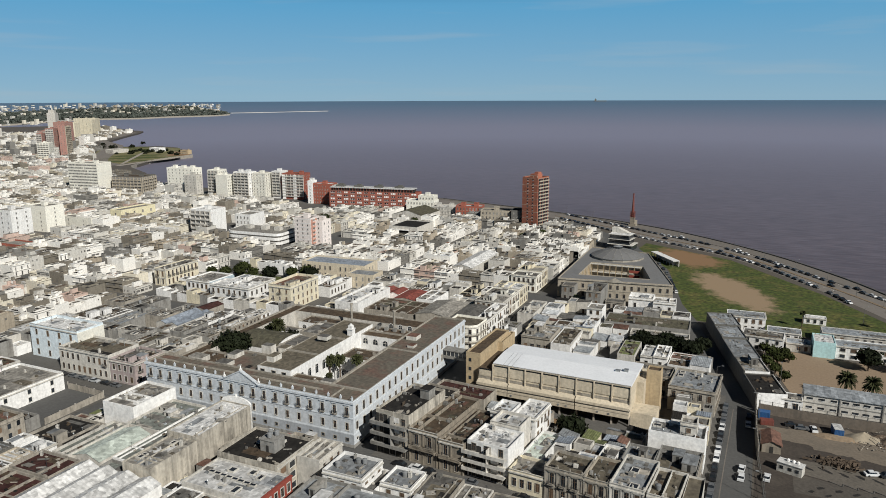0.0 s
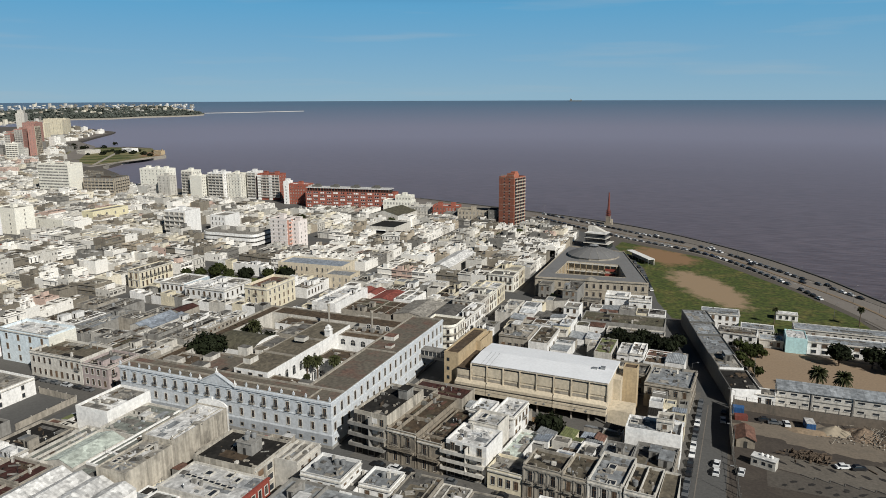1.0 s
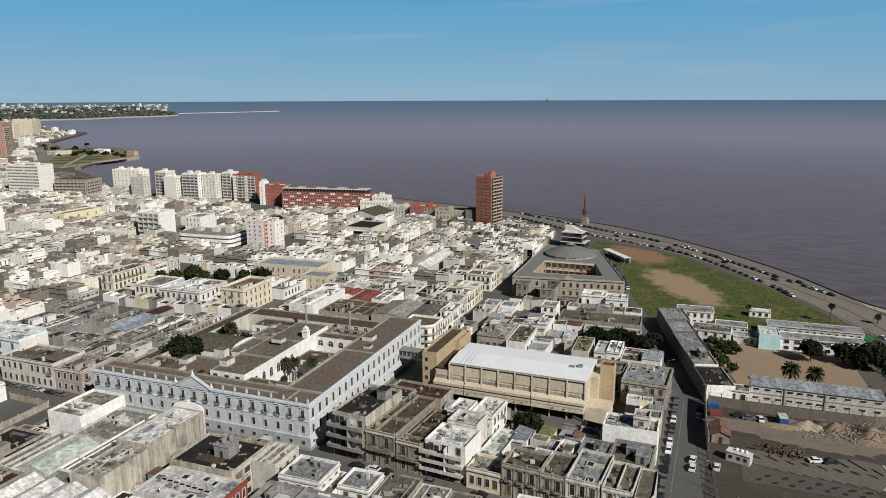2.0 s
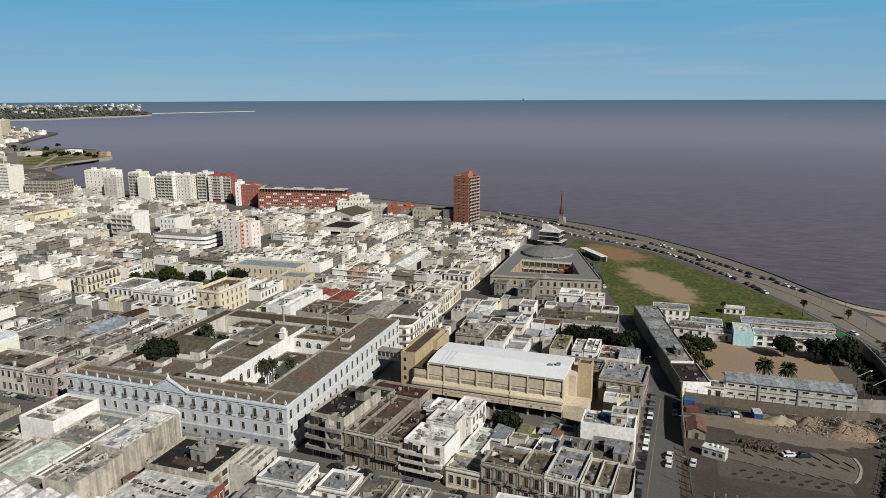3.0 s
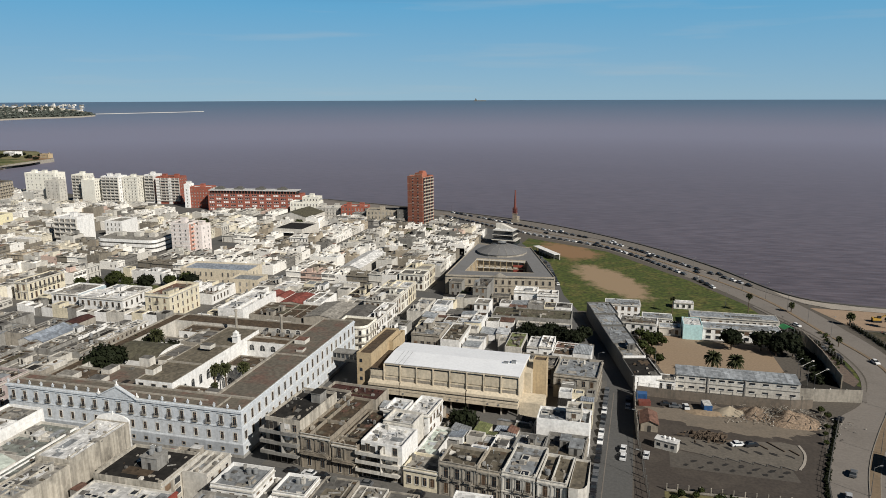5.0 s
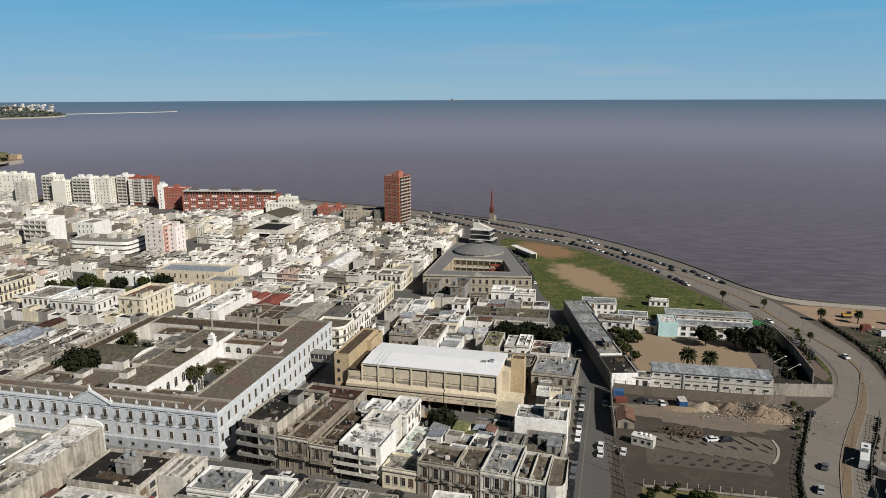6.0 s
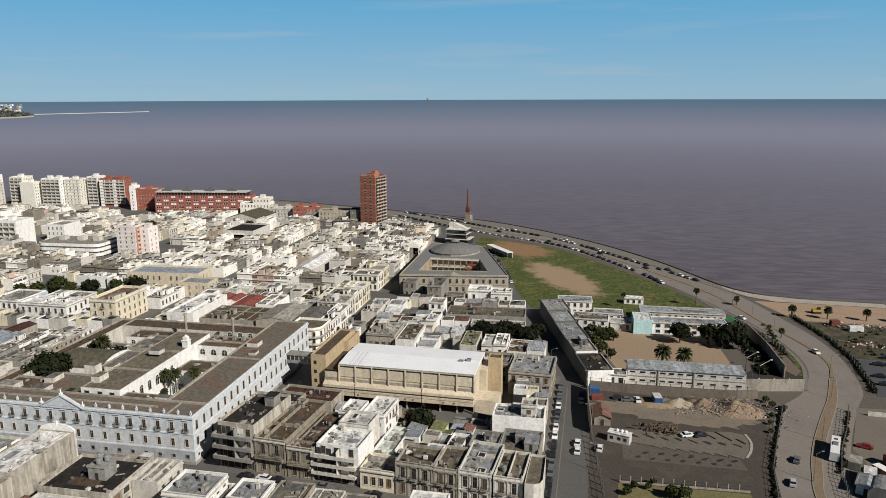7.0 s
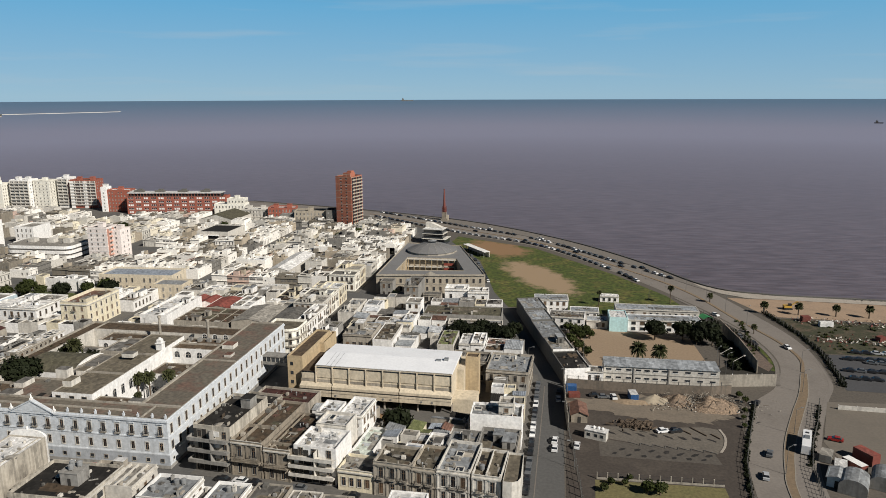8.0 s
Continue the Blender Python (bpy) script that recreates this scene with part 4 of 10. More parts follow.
def far_house(m, x0, y0, x1, y1, h, rng, faces="SE", windows=True, wall=None):
    """One house of the joined far town: walls with parapet, roof, window openings, roof rooms and party walls."""
    wall = wall or rng.choice(FAR_WALL_CHOICE)
    wi, ri = FW[wall], FR[rng.choice(FAR_ROOF_CHOICE)]
    par = rng.uniform(0.15, 0.7)
    m.ring(x0, y0, x1, y1, 0.0, h + par, 0.3, h - 0.02, wi)
    m.face([(x0 + 0.3, y0 + 0.3, h), (x1 - 0.3, y0 + 0.3, h), (x1 - 0.3, y1 - 0.3, h), (x0 + 0.3, y1 - 0.3, h)], ri)
    w, d = x1 - x0, y1 - y0
    for _ in range(rng.choice((1, 1, 2, 2, 3))):
        if rng.random() < 0.5:
            u = rng.uniform(x0 + w * 0.15, x1 - w * 0.15)
            m.box(u, y0 + 0.3, h, u + 0.22, y1 - 0.3, h + rng.uniform(0.2, 0.9), wi, bottom=False)
        else:
            u = rng.uniform(y0 + d * 0.15, y1 - d * 0.15)
            m.box(x0 + 0.3, u, h, x1 - 0.3, u + 0.22, h + rng.uniform(0.2, 0.9), wi, bottom=False)
    for _ in range(min(9, int(w * d / 9.0))):
        # patches of other felt, skylights, and light wells whose shade is a near-black top
        pw, pd = rng.uniform(0.6, 3.4), rng.uniform(0.8, 4.5)
        if pw + 1 < w and pd + 1 < d:
            px, py, pz = rng.uniform(x0 + 0.4, x1 - pw - 0.4), rng.uniform(y0 + 0.4, y1 - pd - 0.4), h + rng.choice((0.02, 0.03, 0.04, 0.25, 0.5, 0.9))
            m.box(px, py, h - 0.1, px + pw, py + pd, pz, wi, rng.choice((FG + 1, FR["dark"], FR["dark"], FR["grey"], FR["white"], FR["brown"], FR["pale"], FG)), bottom=False)
    for _ in range(rng.choice((1, 2, 2, 3, 4))):
        if w > 4 and d > 4:
            hw, hd, hh = rng.uniform(0.8, w * 0.34), rng.uniform(0.8, d * 0.5), rng.uniform(0.4, 1.1) if rng.random() < 0.5 else rng.uniform(1.8, 2.9)
            hx, hy = rng.uniform(x0 + 0.3, x1 - hw - 0.3), rng.uniform(y0 + 0.3, y1 - hd - 0.3)
            m.box(hx, hy, h, hx + hw, hy + hd, h + hh, FW[rng.choice(FAR_WALL_CHOICE)] if rng.random() < 0.4 else wi, FR[rng.choice(FAR_ROOF_CHOICE)], bottom=False)
    if rng.random() < 0.45 and w > 6 and d > 6:
        pw, pd = rng.uniform(1.5, w * 0.4), rng.uniform(1.5, d * 0.4)
        px, py = rng.uniform(x0 + 0.5, x1 - pw - 0.5), rng.uniform(y0 + 0.5, y1 - pd - 0.5)
        m.face([(px, py, h + 0.03), (px + pw, py, h + 0.03), (px + pw, py + pd, h + 0.03), (px, py + pd, h + 0.03)], rng.choice((FG + 1, FR["dark"], FR["white"], FR["brown"])))
    if windows:
        n = max(1, round(h / 3.3))
        st = h / n
        for f in faces:
            a0, a1 = (x0, x1) if f == "S" else (y0, y1)
            style = rng.random()
            c = max(1, int((a1 - a0) / rng.uniform(1.9, 3.2)))
            lo, hi, half, skip = (0.35, 0.68, 0.45, 0.6) if style < 0.5 else (0.08, 0.74, 0.40, 0.4) if style < 0.8 else (0.36, 0.7, (a1 - a0) / c * 0.44, 0.35)
            for s in range(n):
                for k in range(c):
                    if rng.random() < skip:
                        continue
                    u = a0 + (k + 0.5) * (a1 - a0) / c
                    z0, z1 = s * st + st * lo, s * st + st * hi * rng.uniform(0.9, 1.1)
                    g = half * rng.uniform(0.75, 1.1)
                    if f == "S":
                        m.face([(u - g, y0 - 0.05, z0), (u + g, y0 - 0.05, z0), (u + g, y0 - 0.05, z1), (u - g, y0 - 0.05, z1)], FG)
                    else:
                        m.face([(x1 + 0.05, u - g, z0), (x1 + 0.05, u + g, z0), (x1 + 0.05, u + g, z1), (x1 + 0.05, u - g, z1)], FG)
                if style > 0.5:
                    # a ledge or cornice over the openings
                    zz = (s + 1) * st - 0.1
                    if f == "S":
                        m.box(x0, y0 - 0.45, zz, x1, y0, zz + 0.18, wi)
                    else:
                        m.box(x1, y0, zz, x1 + 0.45, y1, zz + 0.18, wi)


FAR_TOWN = Mesh()


def fill_block(x0, y0, x1, y1, seed, avoid=(), small=8.0, low=4.0, high=8.0, tall=0.03, pavement=True, keep=None, joined=False, gaps=0.22):
    """One city block: a raised pavement, and its lots filled with party-walled houses, yards and sheds."""
    rng = random.Random(seed)
    if pavement:
        m = Mesh()
        m.box(x0 - 1.6, y0 - 1.6, 0.0, x1 + 1.6, y1 + 1.6, 0.16)
        solid("pavement", m, PAVING, "concrete pavement round a city block", "pavement", "structure")
    lots = []
    split(x0, y0, x1, y1, rng, small, lots)
    level = rng.uniform(low + 0.5 * (high - low), high)
    for a, b, c, d in lots:
        if any(a < q[2] - 0.5 and c > q[0] + 0.5 and b < q[3] - 0.5 and d > q[1] + 0.5 for q in avoid):
            continue
        if keep and not keep((a + c) / 2, (b + d) / 2):
            continue
        edge = ("S" if b < y0 + 0.1 else "") + ("E" if c > x1 - 0.1 else "")
        inside = a > x0 + 0.1 and c < x1 - 0.1 and b > y0 + 0.1 and d < y1 - 0.1
        if inside and rng.random() < gaps:
            continue
        h = level + rng.gauss(0, 0.9 if joined else 0.5) - (rng.uniform(1.0, 3.2) if rng.random() < (0.30 if inside else 0.12) else 0.0) + (rng.uniform(1.2, 3.0) if rng.random() < 0.05 else 0.0)
        h = max(3.2, h)
        if rng.random() < tall:
            h = rng.uniform(10, 16)
        if joined:
            far_house(FAR_TOWN, a + 0.04, b + 0.04, c - 0.04, d - 0.04, h, rng, edge + ("" if rng.random() < 0.85 else "E" if "E" not in edge else "S" if "S" not in edge else ""))
            continue
        faces = edge
        if h > level + 1.2 or rng.random() < 0.12:
            faces += "".join(f for f in "SE" if f not in edge and rng.random() < 0.45)
        wall, roof = rng.choice(WALL_CHOICE), rng.choice(ROOF_CHOICE)
        g = 0.04
        house(a + g, b + g, c - g, d - g, h, wall, roof, faces, detail=1, parapet=rng.uniform(0.2, 0.8), base=0.16, rng=rng, pitch=rng.uniform(2.6, 3.6), clutter=0.7, inner=rng.choice((0, 1, 2, 3)),
              skylights=rng.choice((0, 0, 1)), balconies=0.15, cornice=bool(edge))
        if rng.random() < 0.22:
            TANKS.append((rng.uniform(a + 1, c - 1), rng.uniform(b + 1, d - 1), h + 0.16, rng.uniform(0.5, 0.8)))


def strips(x0, y0, x1, y1, seed, avoid=(), low=5.2, high=7.2, walls=("white", "offwhite", "offwhite", "grey", "grey", "stone", "white", "cream")):
    """A block of deep narrow lots: long flat roofs side by side, with patios between."""
    rng = random.Random(seed)
    m = Mesh()
    m.box(x0 - 1.6, y0 - 1.6, 0.0, x1 + 1.6, y1 + 1.6, 0.16)
    solid("pavement", m, PAVING, "concrete pavement round a city block", "pavement", "structure")
    mid = (y0 + y1) / 2 + rng.uniform(-4, 4)
    for ya, yb in ((y0, mid), (mid, y1)):
        x = x0
        while x < x1 - 4:
            w = min(rng.uniform(7.0, 11.5), x1 - x)
            if x1 - x - w < 4:
                w = x1 - x
            y = ya
            level = rng.uniform(low, high)
            while y < yb - 3:
                d = min(rng.uniform(9, 26), yb - y)
                if yb - y - d < 4:
                    d = yb - y
                box = (x, y, x + w, y + d)
                def free(r):
                    return not any(r[0] < q[2] - 0.5 and r[2] > q[0] + 0.5 and r[1] < q[3] - 0.5 and r[3] > q[1] + 0.5 for q in avoid)
                clear = free(box)
                if not clear:
                    lots = []
                    split(*box, rng, 4.0, lots)
                    for r in lots:
                        if free(r):
                            house(r[0] + 0.04, r[1] + 0.04, r[2] - 0.04, r[3] - 0.04, rng.uniform(3.2, level), rng.choice(walls), rng.choice(ROOF_CHOICE), "", 1, parapet=0.4, base=0.16, rng=rng, clutter=0.2, cornice=False)
                edge = ("S" if y < y0 + 0.1 else "") + ("E" if x + w > x1 - 0.1 else "")
                if clear and (edge or rng.random() > 0.1):
                    h = level + rng.gauss(0, 0.25) - (rng.uniform(1.0, 2.4) if not edge and rng.random() < 0.25 else 0)
                    house(x + 0.04, y + 0.04, x + w - 0.04, y + d - 0.04, h, rng.choice(walls), rng.choice(("grey", "slate", "dark", "pale", "grey", "taupe", "dark", "white", "taupe", "brown", "grey")), edge, parapet=rng.uniform(0.12, 0.4), base=0.16, rng=rng, pitch=rng.uniform(2.2, 3.0), clutter=0.6,
                          inner=rng.choice((1, 2, 3)), skylights=rng.choice((0, 1, 1, 2)), balconies=0.2, cornice=bool(edge))
                    if rng.random() < 0.25:
                        TANKS.append((rng.uniform(x + 1, x + w - 1), rng.uniform(y + 1, y + d - 1), h + 0.16, 0.6))
                y += d
            x += w


# ---------------------------------------------------------------- the hospital
def arch_mesh(w, h):
    """An arched opening that faces -y, sill at the origin: white surround, dark glazing."""
    key = ("arch", w, h)
    if key not in WINDOW_MESHES:
        m = Mesh()
        def outline(g):
            pts = [(-w / 2 - g, 0), (w / 2 + g, 0)]
            for k in range(9):
                a = math.pi * k / 8
                pts.append(((w / 2 + g) * math.cos(a), h - w / 2 + (w / 2 + g) * math.sin(a)))
            return pts
        o, i = outline(0.22), outline(0.0)
        for k in range(1, len(o)):
            j = (k + 1) % len(o)
            m.face([(o[k][0], -0.12, o[k][1]), (o[j][0], -0.12, o[j][1]), (i[j][0], -0.12, i[j][1]), (i[k][0], -0.12, i[k][1])])
            m.face([(i[k][0], -0.12, i[k][1]), (i[j][0], -0.12, i[j][1]), (i[j][0], -0.02, i[j][1]), (i[k][0], -0.02, i[k][1])])
        m.face([(x, -0.02, z) for x, z in i], 1)
        m.box(-0.04, -0.07, 0, 0.04, -0.03, h, 2)
        m.box(-w / 2, -0.07, h - w / 2, w / 2, -0.03, h - w / 2 + 0.08, 2)
        WINDOW_MESHES[key] = m.data("arched_window", [WALLS["white"], GLASS, WALLS["offwhite"]])
    return WINDOW_MESHES[key]


TALL = 1.09      # storey heights of the hospital, over the nominal ones below


def wing(b, x0, y0, x1, y1, h, roof, parapet=0.6, wall="hospital", z0=0.0):
    m = Mesh()
    m.ring(x0, y0, x1, y1, z0, h + parapet * 0.8, 0.35, h, 0, 1)
    part("wall", m, [WALLS[wall], WALLS["stone"]], b)
    if (x1 - x0) * (y1 - y0) < 420:
        ROOFTOPS.append((None, -142 + (x0 + x1) / 2, 205 + (y0 + y1) / 2, x1 - x0, y1 - y0, h * TALL, 0.16, 0))
    r = Mesh()
    r.box(x0 + 0.35, y0 + 0.35, h - 0.25, x1 - 0.35, y1 - 0.35, h)
    part("roof", r, ROOFS[roof], b)


def hospital():
    b = thing("hospital", -142, 205, 0.16, 0, "long white two-storey neoclassical hospital with brown roofs and arcaded courtyards", "hospital")
    W, D = 80.0, 84.0
    x0, x1, y0, y1 = -W / 2, W / 2, -D / 2, D / 2
    H = 12.9
    wing(b, x0, y0, x1, y0 + 8.5, H, "oldtile")
    wing(b, x1 - 13, y0 + 8.51, x1, y1, H, "oldtile")
    wing(b, x0, y0 + 8.51, x0 + 6, y1, H - 3.0, "brown", 0.8, "offwhite")
    wing(b, x0 + 6.01, y1 - 9, x1 - 13.01, y1, H - 2.6, "brown", 0.5, "offwhite")
    wing(b, x0 + 37, y0 + 11.5, x0 + 50, y0 + 64, 13.4, "taupe", 0.25, "white")
    wing(b, x0 + 50.01, y0 + 8.51, x1 - 13.01, y0 + 15, 11.6, "brown", 0.3)
    wing(b, x0 + 50.01, y0 + 40, x1 - 13.01, y0 + 50, 8.8, "brown", 0.4, "white")
    wing(b, x0 + 50.01, y0 + 55, x1 - 13.01, y0 + 66, 12.0, "brown", 0.4, "white")
    wing(b, x0 + 19, y0 + 8.51, x0 + 36.99, y0 + 26, 11.0, "oldtile", 0.4, "offwhite")
    wing(b, x0 + 26, y0 + 26.01, x0 + 36.99, y0 + 50, 10.4, "grey", 0.4, "offwhite")
    wing(b, x0 + 6.01, y0 + 60, x0 + 24, y0 + 66, 7.0, "grey", 0.4, "white")
    wing(b, x0 + 24.01, y0 + 53, x0 + 35, y0 + 67, 10.4, "grey", 0.4, "stone")
    wing(b, x0 + 14, y0 + 66.01, x0 + 36.99, y1 - 9.01, 9.4, "brown", 0.5, "white")
    wing(b, x0 + 6.01, y0 + 8.51, x0 + 18.99, y0 + 22, 10.6, "brown", 0.4, "offwhite")
    # the broad mossy hall roof between the wings
    g = Mesh()
    gx0, gx1, gy0, gy1 = x0 + 6.2, x0 + 25.6, y0 + 37.0, y0 + 53
    vault = [(gy0 + (gy1 - gy0) * (1 - math.cos(math.pi * k / 12)) / 2, 8.6 + 2.5 * math.sin(math.pi * k / 12)) for k in range(13)]
    for (ya, za), (yb, zb) in zip(vault, vault[1:]):
        g.face([(gx0, ya, za), (gx1 - 0.5, ya, za), (gx1 - 0.5, yb, zb), (gx0, yb, zb)])
    part("hall_roof", g, ROOFS["moss"], b, "mossy brown barrel roof of a hall")
    gw = Mesh()
    gw.ring(gx0, gy0, gx1, gy1, 0, 8.55, 0.3, 8.0)
    for gx, f in ((gx1, 1), (gx1 - 0.5, -1)):
        q = [(gx, y, z + 0.35) for y, z in reversed(vault)] + [(gx, gy0, 8.5), (gx, gy1, 8.5)]
        gw.face(q[::-1] if f > 0 else q)
    for (ya, za), (yb, zb) in zip(vault, vault[1:]):
        gw.face([(gx1 - 0.5, ya, za + 0.35), (gx1, ya, za + 0.35), (gx1, yb, zb + 0.35), (gx1 - 0.5, yb, zb + 0.35)])
    part("hall_wall", gw, WALLS["white"], b)
    # string courses and plinth, set proud of the walls
    for z, t, dep in ((3.7, 0.35, 0.10), (8.15, 0.35, 0.16), (12.5, 0.55, 0.35)):
        m = Mesh()
        m.box(x0 - dep, y0 - dep, z, x1 + dep, y0, z + t)
        m.box(x1, y0, z, x1 + dep, y1, z + t)
        part("string_course", m, WALLS["hospital"], b)
    m = Mesh()
    m.box(x0 - 0.12, y0 - 0.12, 0, x1 + 0.12, y0, 0.9)
    m.box(x1, y0, 0, x1 + 0.12, y1, 0.9)
    part("plinth", m, WALLS["grey"], b)
    # windows
    n = 19
    for k in range(n):
        u = x0 + W * (k + 0.5) / n
        add_window(b, 1.05, 2.3, "surround", pose(u, y0, 10.2))
        hood = Mesh()
        hood.box(-0.95, -0.3, 0, 0.95, 0, 0.14)
        part("window_hood", hood, WALLS["hospital"], b, at=pose(u, y0, 11.95))
        part("balcony", balcony_mesh(1.75, 0.55), None, b, "black iron balcony", at=pose(u, y0, 8.95))
        add_window(b, 0.95, 2.0, "surround", pose(u, y0, 5.9))
        if k == 9:
            add_window(b, 1.9, 3.2, "shutter", pose(u, y0 - 0.1, 1.9), "main entrance door")
        else:
            add_window(b, 1.0, 0.9, "dark", pose(u, y0 - 0.1, 2.2))
    n = 21
    for k in range(n):
        u = y0 + D * (k + 0.5) / n
        add_window(b, 1.1, 2.5, "surround", pose(x1, u, 10.3, 0, 0, 90))
        add_window(b, 1.1, 2.2, "surround", pose(x1, u, 5.9, 0, 0, 90))
        if k % 2 == 0:
            add_window(b, 0.9, 0.8, "plain", pose(x1, u, 2.2, 0, 0, 90))
    # roof line: posts with urns and the central pediment
    post = Mesh()
    post.box(-0.24, -0.24, 0, 0.24, 0.24, 0.62)
    post.box(-0.3, -0.3, 0.62, 0.3, 0.3, 0.72)
    post.tube(0, 0, 0.72, 1.0, 0.12, 0.2, 8)
    post.tube(0, 0, 1.0, 1.2, 0.2, 0.06, 8)
    pm = post.data("roof_urn", [WALLS["hospital"]])
    for k in range(n - 2 + 1):
        u = x0 + W * k / 19
        if 7.9 < k < 11.1:
            continue
        part("roof_urn", pm, None, b, at=pose(min(max(u, x0 + 0.4), x1 - 0.4), y0 + 0.25, H + 0.6))
    p = Mesh()
    c = 0.0
    for y in (y0 - 0.42, y0 + 0.3):
        q = [(c - 6.6, y, H + 0.2), (c + 6.6, y, H + 0.2), (c, y, H + 3.2)]
        p.face(q if y < y0 else q[::-1])
    for s in (-1, 1):
        q = [(c + s * 7.0, y0 - 0.7, H + 0.15), (c, y0 - 0.7, H + 3.45), (c, y0 + 0.4, H + 3.45), (c + s * 7.0, y0 + 0.4, H + 0.15)]
        p.face(q if s < 0 else q[::-1])
        q2 = [(c + s * 7.0, y0 - 0.7, H - 0.15), (c, y0 - 0.7, H + 3.1), (c, y0 - 0.7, H + 3.45), (c + s * 7.0, y0 - 0.7, H + 0.15)]
        p.face(q2 if s < 0 else q2[::-1])
    part("pediment", p, WALLS["hospital"], b, "triangular pediment over the entrance")
    st = Mesh()
    st.box(-0.35, -0.35, 0, 0.35, 0.35, 0.5)
    st.tube(0, 0, 0.5, 1.2, 0.24, 0.16, 8)
    st.tube(0, 0, 1.2, 1.5, 0.16, 0.05, 8)
    for u, z in ((-6.6, 0.5), (0, 3.3), (6.6, 0.5)):
        part("finial", st, WALLS["white"], b, at=pose(c + u, y0 - 0.1, H + z))
    # arcaded court fronts
    for k in range(4):
        part("arched_window", arch_mesh(2.3, 3.9), None, b, at=pose(x0 + 52 + k * 4.2, y0 + 40, 1.0))
        part("arched_window", arch_mesh(2.0, 2.0), None, b, at=pose(x0 + 52 + k * 4.2, y0 + 55, 9.3))
        part("arched_window", arch_mesh(1.8, 2.2), None, b, at=pose(x0 + 52 + k * 4.2, y1 - 9, 8.6))
    for k in range(6):
        part("arched_window", arch_mesh(1.7, 3.0), None, b, at=pose(x0 + 50, y0 + 17.5 + k * 4.2, 8.2, 0, 0, 90))
        part("arched_window", arch_mesh(1.7, 3.4), None, b, at=pose(x0 + 50, y0 + 17.5 + k * 4.2, 2.0, 0, 0, 90))
    for k in range(4):
        part("arched_window", arch_mesh(2.2, 4.0), None, b, at=pose(x0 + 9.5 + k * 4.0, y0 + 60, 1.8))
    for k in range(5):
        part("arched_window", arch_mesh(1.7, 2.2), None, b, at=pose(x0 + 17 + k * 4.2, y0 + 66.01, 6.6))
    for k in range(4):
        o = Mesh()
        o.box(x0 + 52 + k * 3.6, y0 + 63, 12.0, x0 + 53.2 + k * 3.6, y0 + 64.4, 13.2)
        part("roof_vent", o, WALLS["grey"], b)
    for u in (-1.0, 3.4, 7.4):
        add_window(b, 1.5, 0.8, "dark", pose(u, y0 + 11.5, 12.3))
    # low party walls across the inner roofs
    for wx0, wy0, wx1, wy1, wz in ((-21, 25.6, -3.2, 25.9, 11.0), (-14, 38, -3.2, 38.3, 10.4), (-3, 44, 10, 44.25, 13.4), (-33.9, 21.7, -21.1, 22.0, 10.6), (-3, 27, 10, 27.2, 13.4), (10.2, 60, 26.8, 60.25, 12.0)):
        w = Mesh()
        w.box(wx0, y0 + wy0, wz, wx1, y0 + wy1, wz + 0.6)
        part("roof_wall", w, WALLS["stone"], b)
    # belfry on the middle wing
    t = Mesh()
    tx, ty = x0 + 49.0, y0 + 50
    t.box(tx - 1.05, ty - 1.05, 8.6, tx + 1.05, ty + 1.05, H + 2.6)
    t.box(tx - 1.25, ty - 1.25, H + 2.6, tx + 1.25, ty + 1.25, H + 2.85)
    t.box(tx - 0.8, ty - 0.8, H + 2.85, tx + 0.8, ty + 0.8, H + 3.9)
    t.tube(tx, ty, H + 3.9, H + 4.5, 0.8, 0.3, 8)
    part("belfry", t, WALLS["white"], b, "small white belfry")
    for u, v, w2, d2, z, hh, rf in ((-12, 29, 4, 3, 10.4, 3.2, "grey"), (4, 40, 4, 3, 14.3, 1.2, "grey"), (31, 57, 4, 4, H, 1.3, "rust"), (-18, 13, 5, 4, 11, 1.3, "grey"), (34.5, 49, 2.4, 3, H, 0.8, "rust"), (-30, 14, 6, 4, 10.6, 1.6, "pale"), (-1.2, 18, 2.8, 4.4, 13.4, 1.7, "taupe"), (-20, 21, 3.2, 5, 11.0, 1.4, "grey"), (-8, 33, 3, 4, 10.4, 1.8, "taupe"), (24, 12, 4.5, 2.4, 11.6, 1.2, "grey"), (-33, 30, 4, 6, 0, 8.2, "taupe")):
        k = Mesh()
        k.box(u - w2 / 2, y0 + v - d2 / 2, z, u + w2 / 2, y0 + v + d2 / 2, z + hh, 0, 1)
        part("rooftop_room", k, [WALLS["offwhite"], ROOFS[rf]], b)
    for u, v in ((-3.0, 70.0), (17.0, 68.5)):
        k = Mesh()
        k.tube(u, y0 + v, 4, 17.5, 0.55, 0.42, 10)
        k.tube(u, y0 + v, 17.5, 18.2, 0.65, 0.65, 10)
        part("chimney", k, WALLS["stone"], b, "tall round boiler chimney")
    # worn low parapet walls along the roofs
    for wx0, wy0, wx1, wy1 in ((x0 + 0.5, y0 + 4.2, x1 - 13, y0 + 4.45), (x1 - 13, y0 + 44, x1 - 1, y0 + 44.2), (x1 - 12.6, y0 + 9, x1 - 12.3, y0 + 43.9), (x1 - 8, y0 + 0.5, x1 - 7.8, y0 + 8)):
        w = Mesh()
        w.box(wx0, wy0, H, wx1, wy1, H + 0.45)
        part("roof_wall", w, WALLS["stone"], b)
    court = Mesh()
    court.box(x0 + 6.1, y0 + 8.6, -0.1, x1 - 13.1, y1 - 9.1, 0.06)
    part("courtyard_floor", court, PAVING, b)
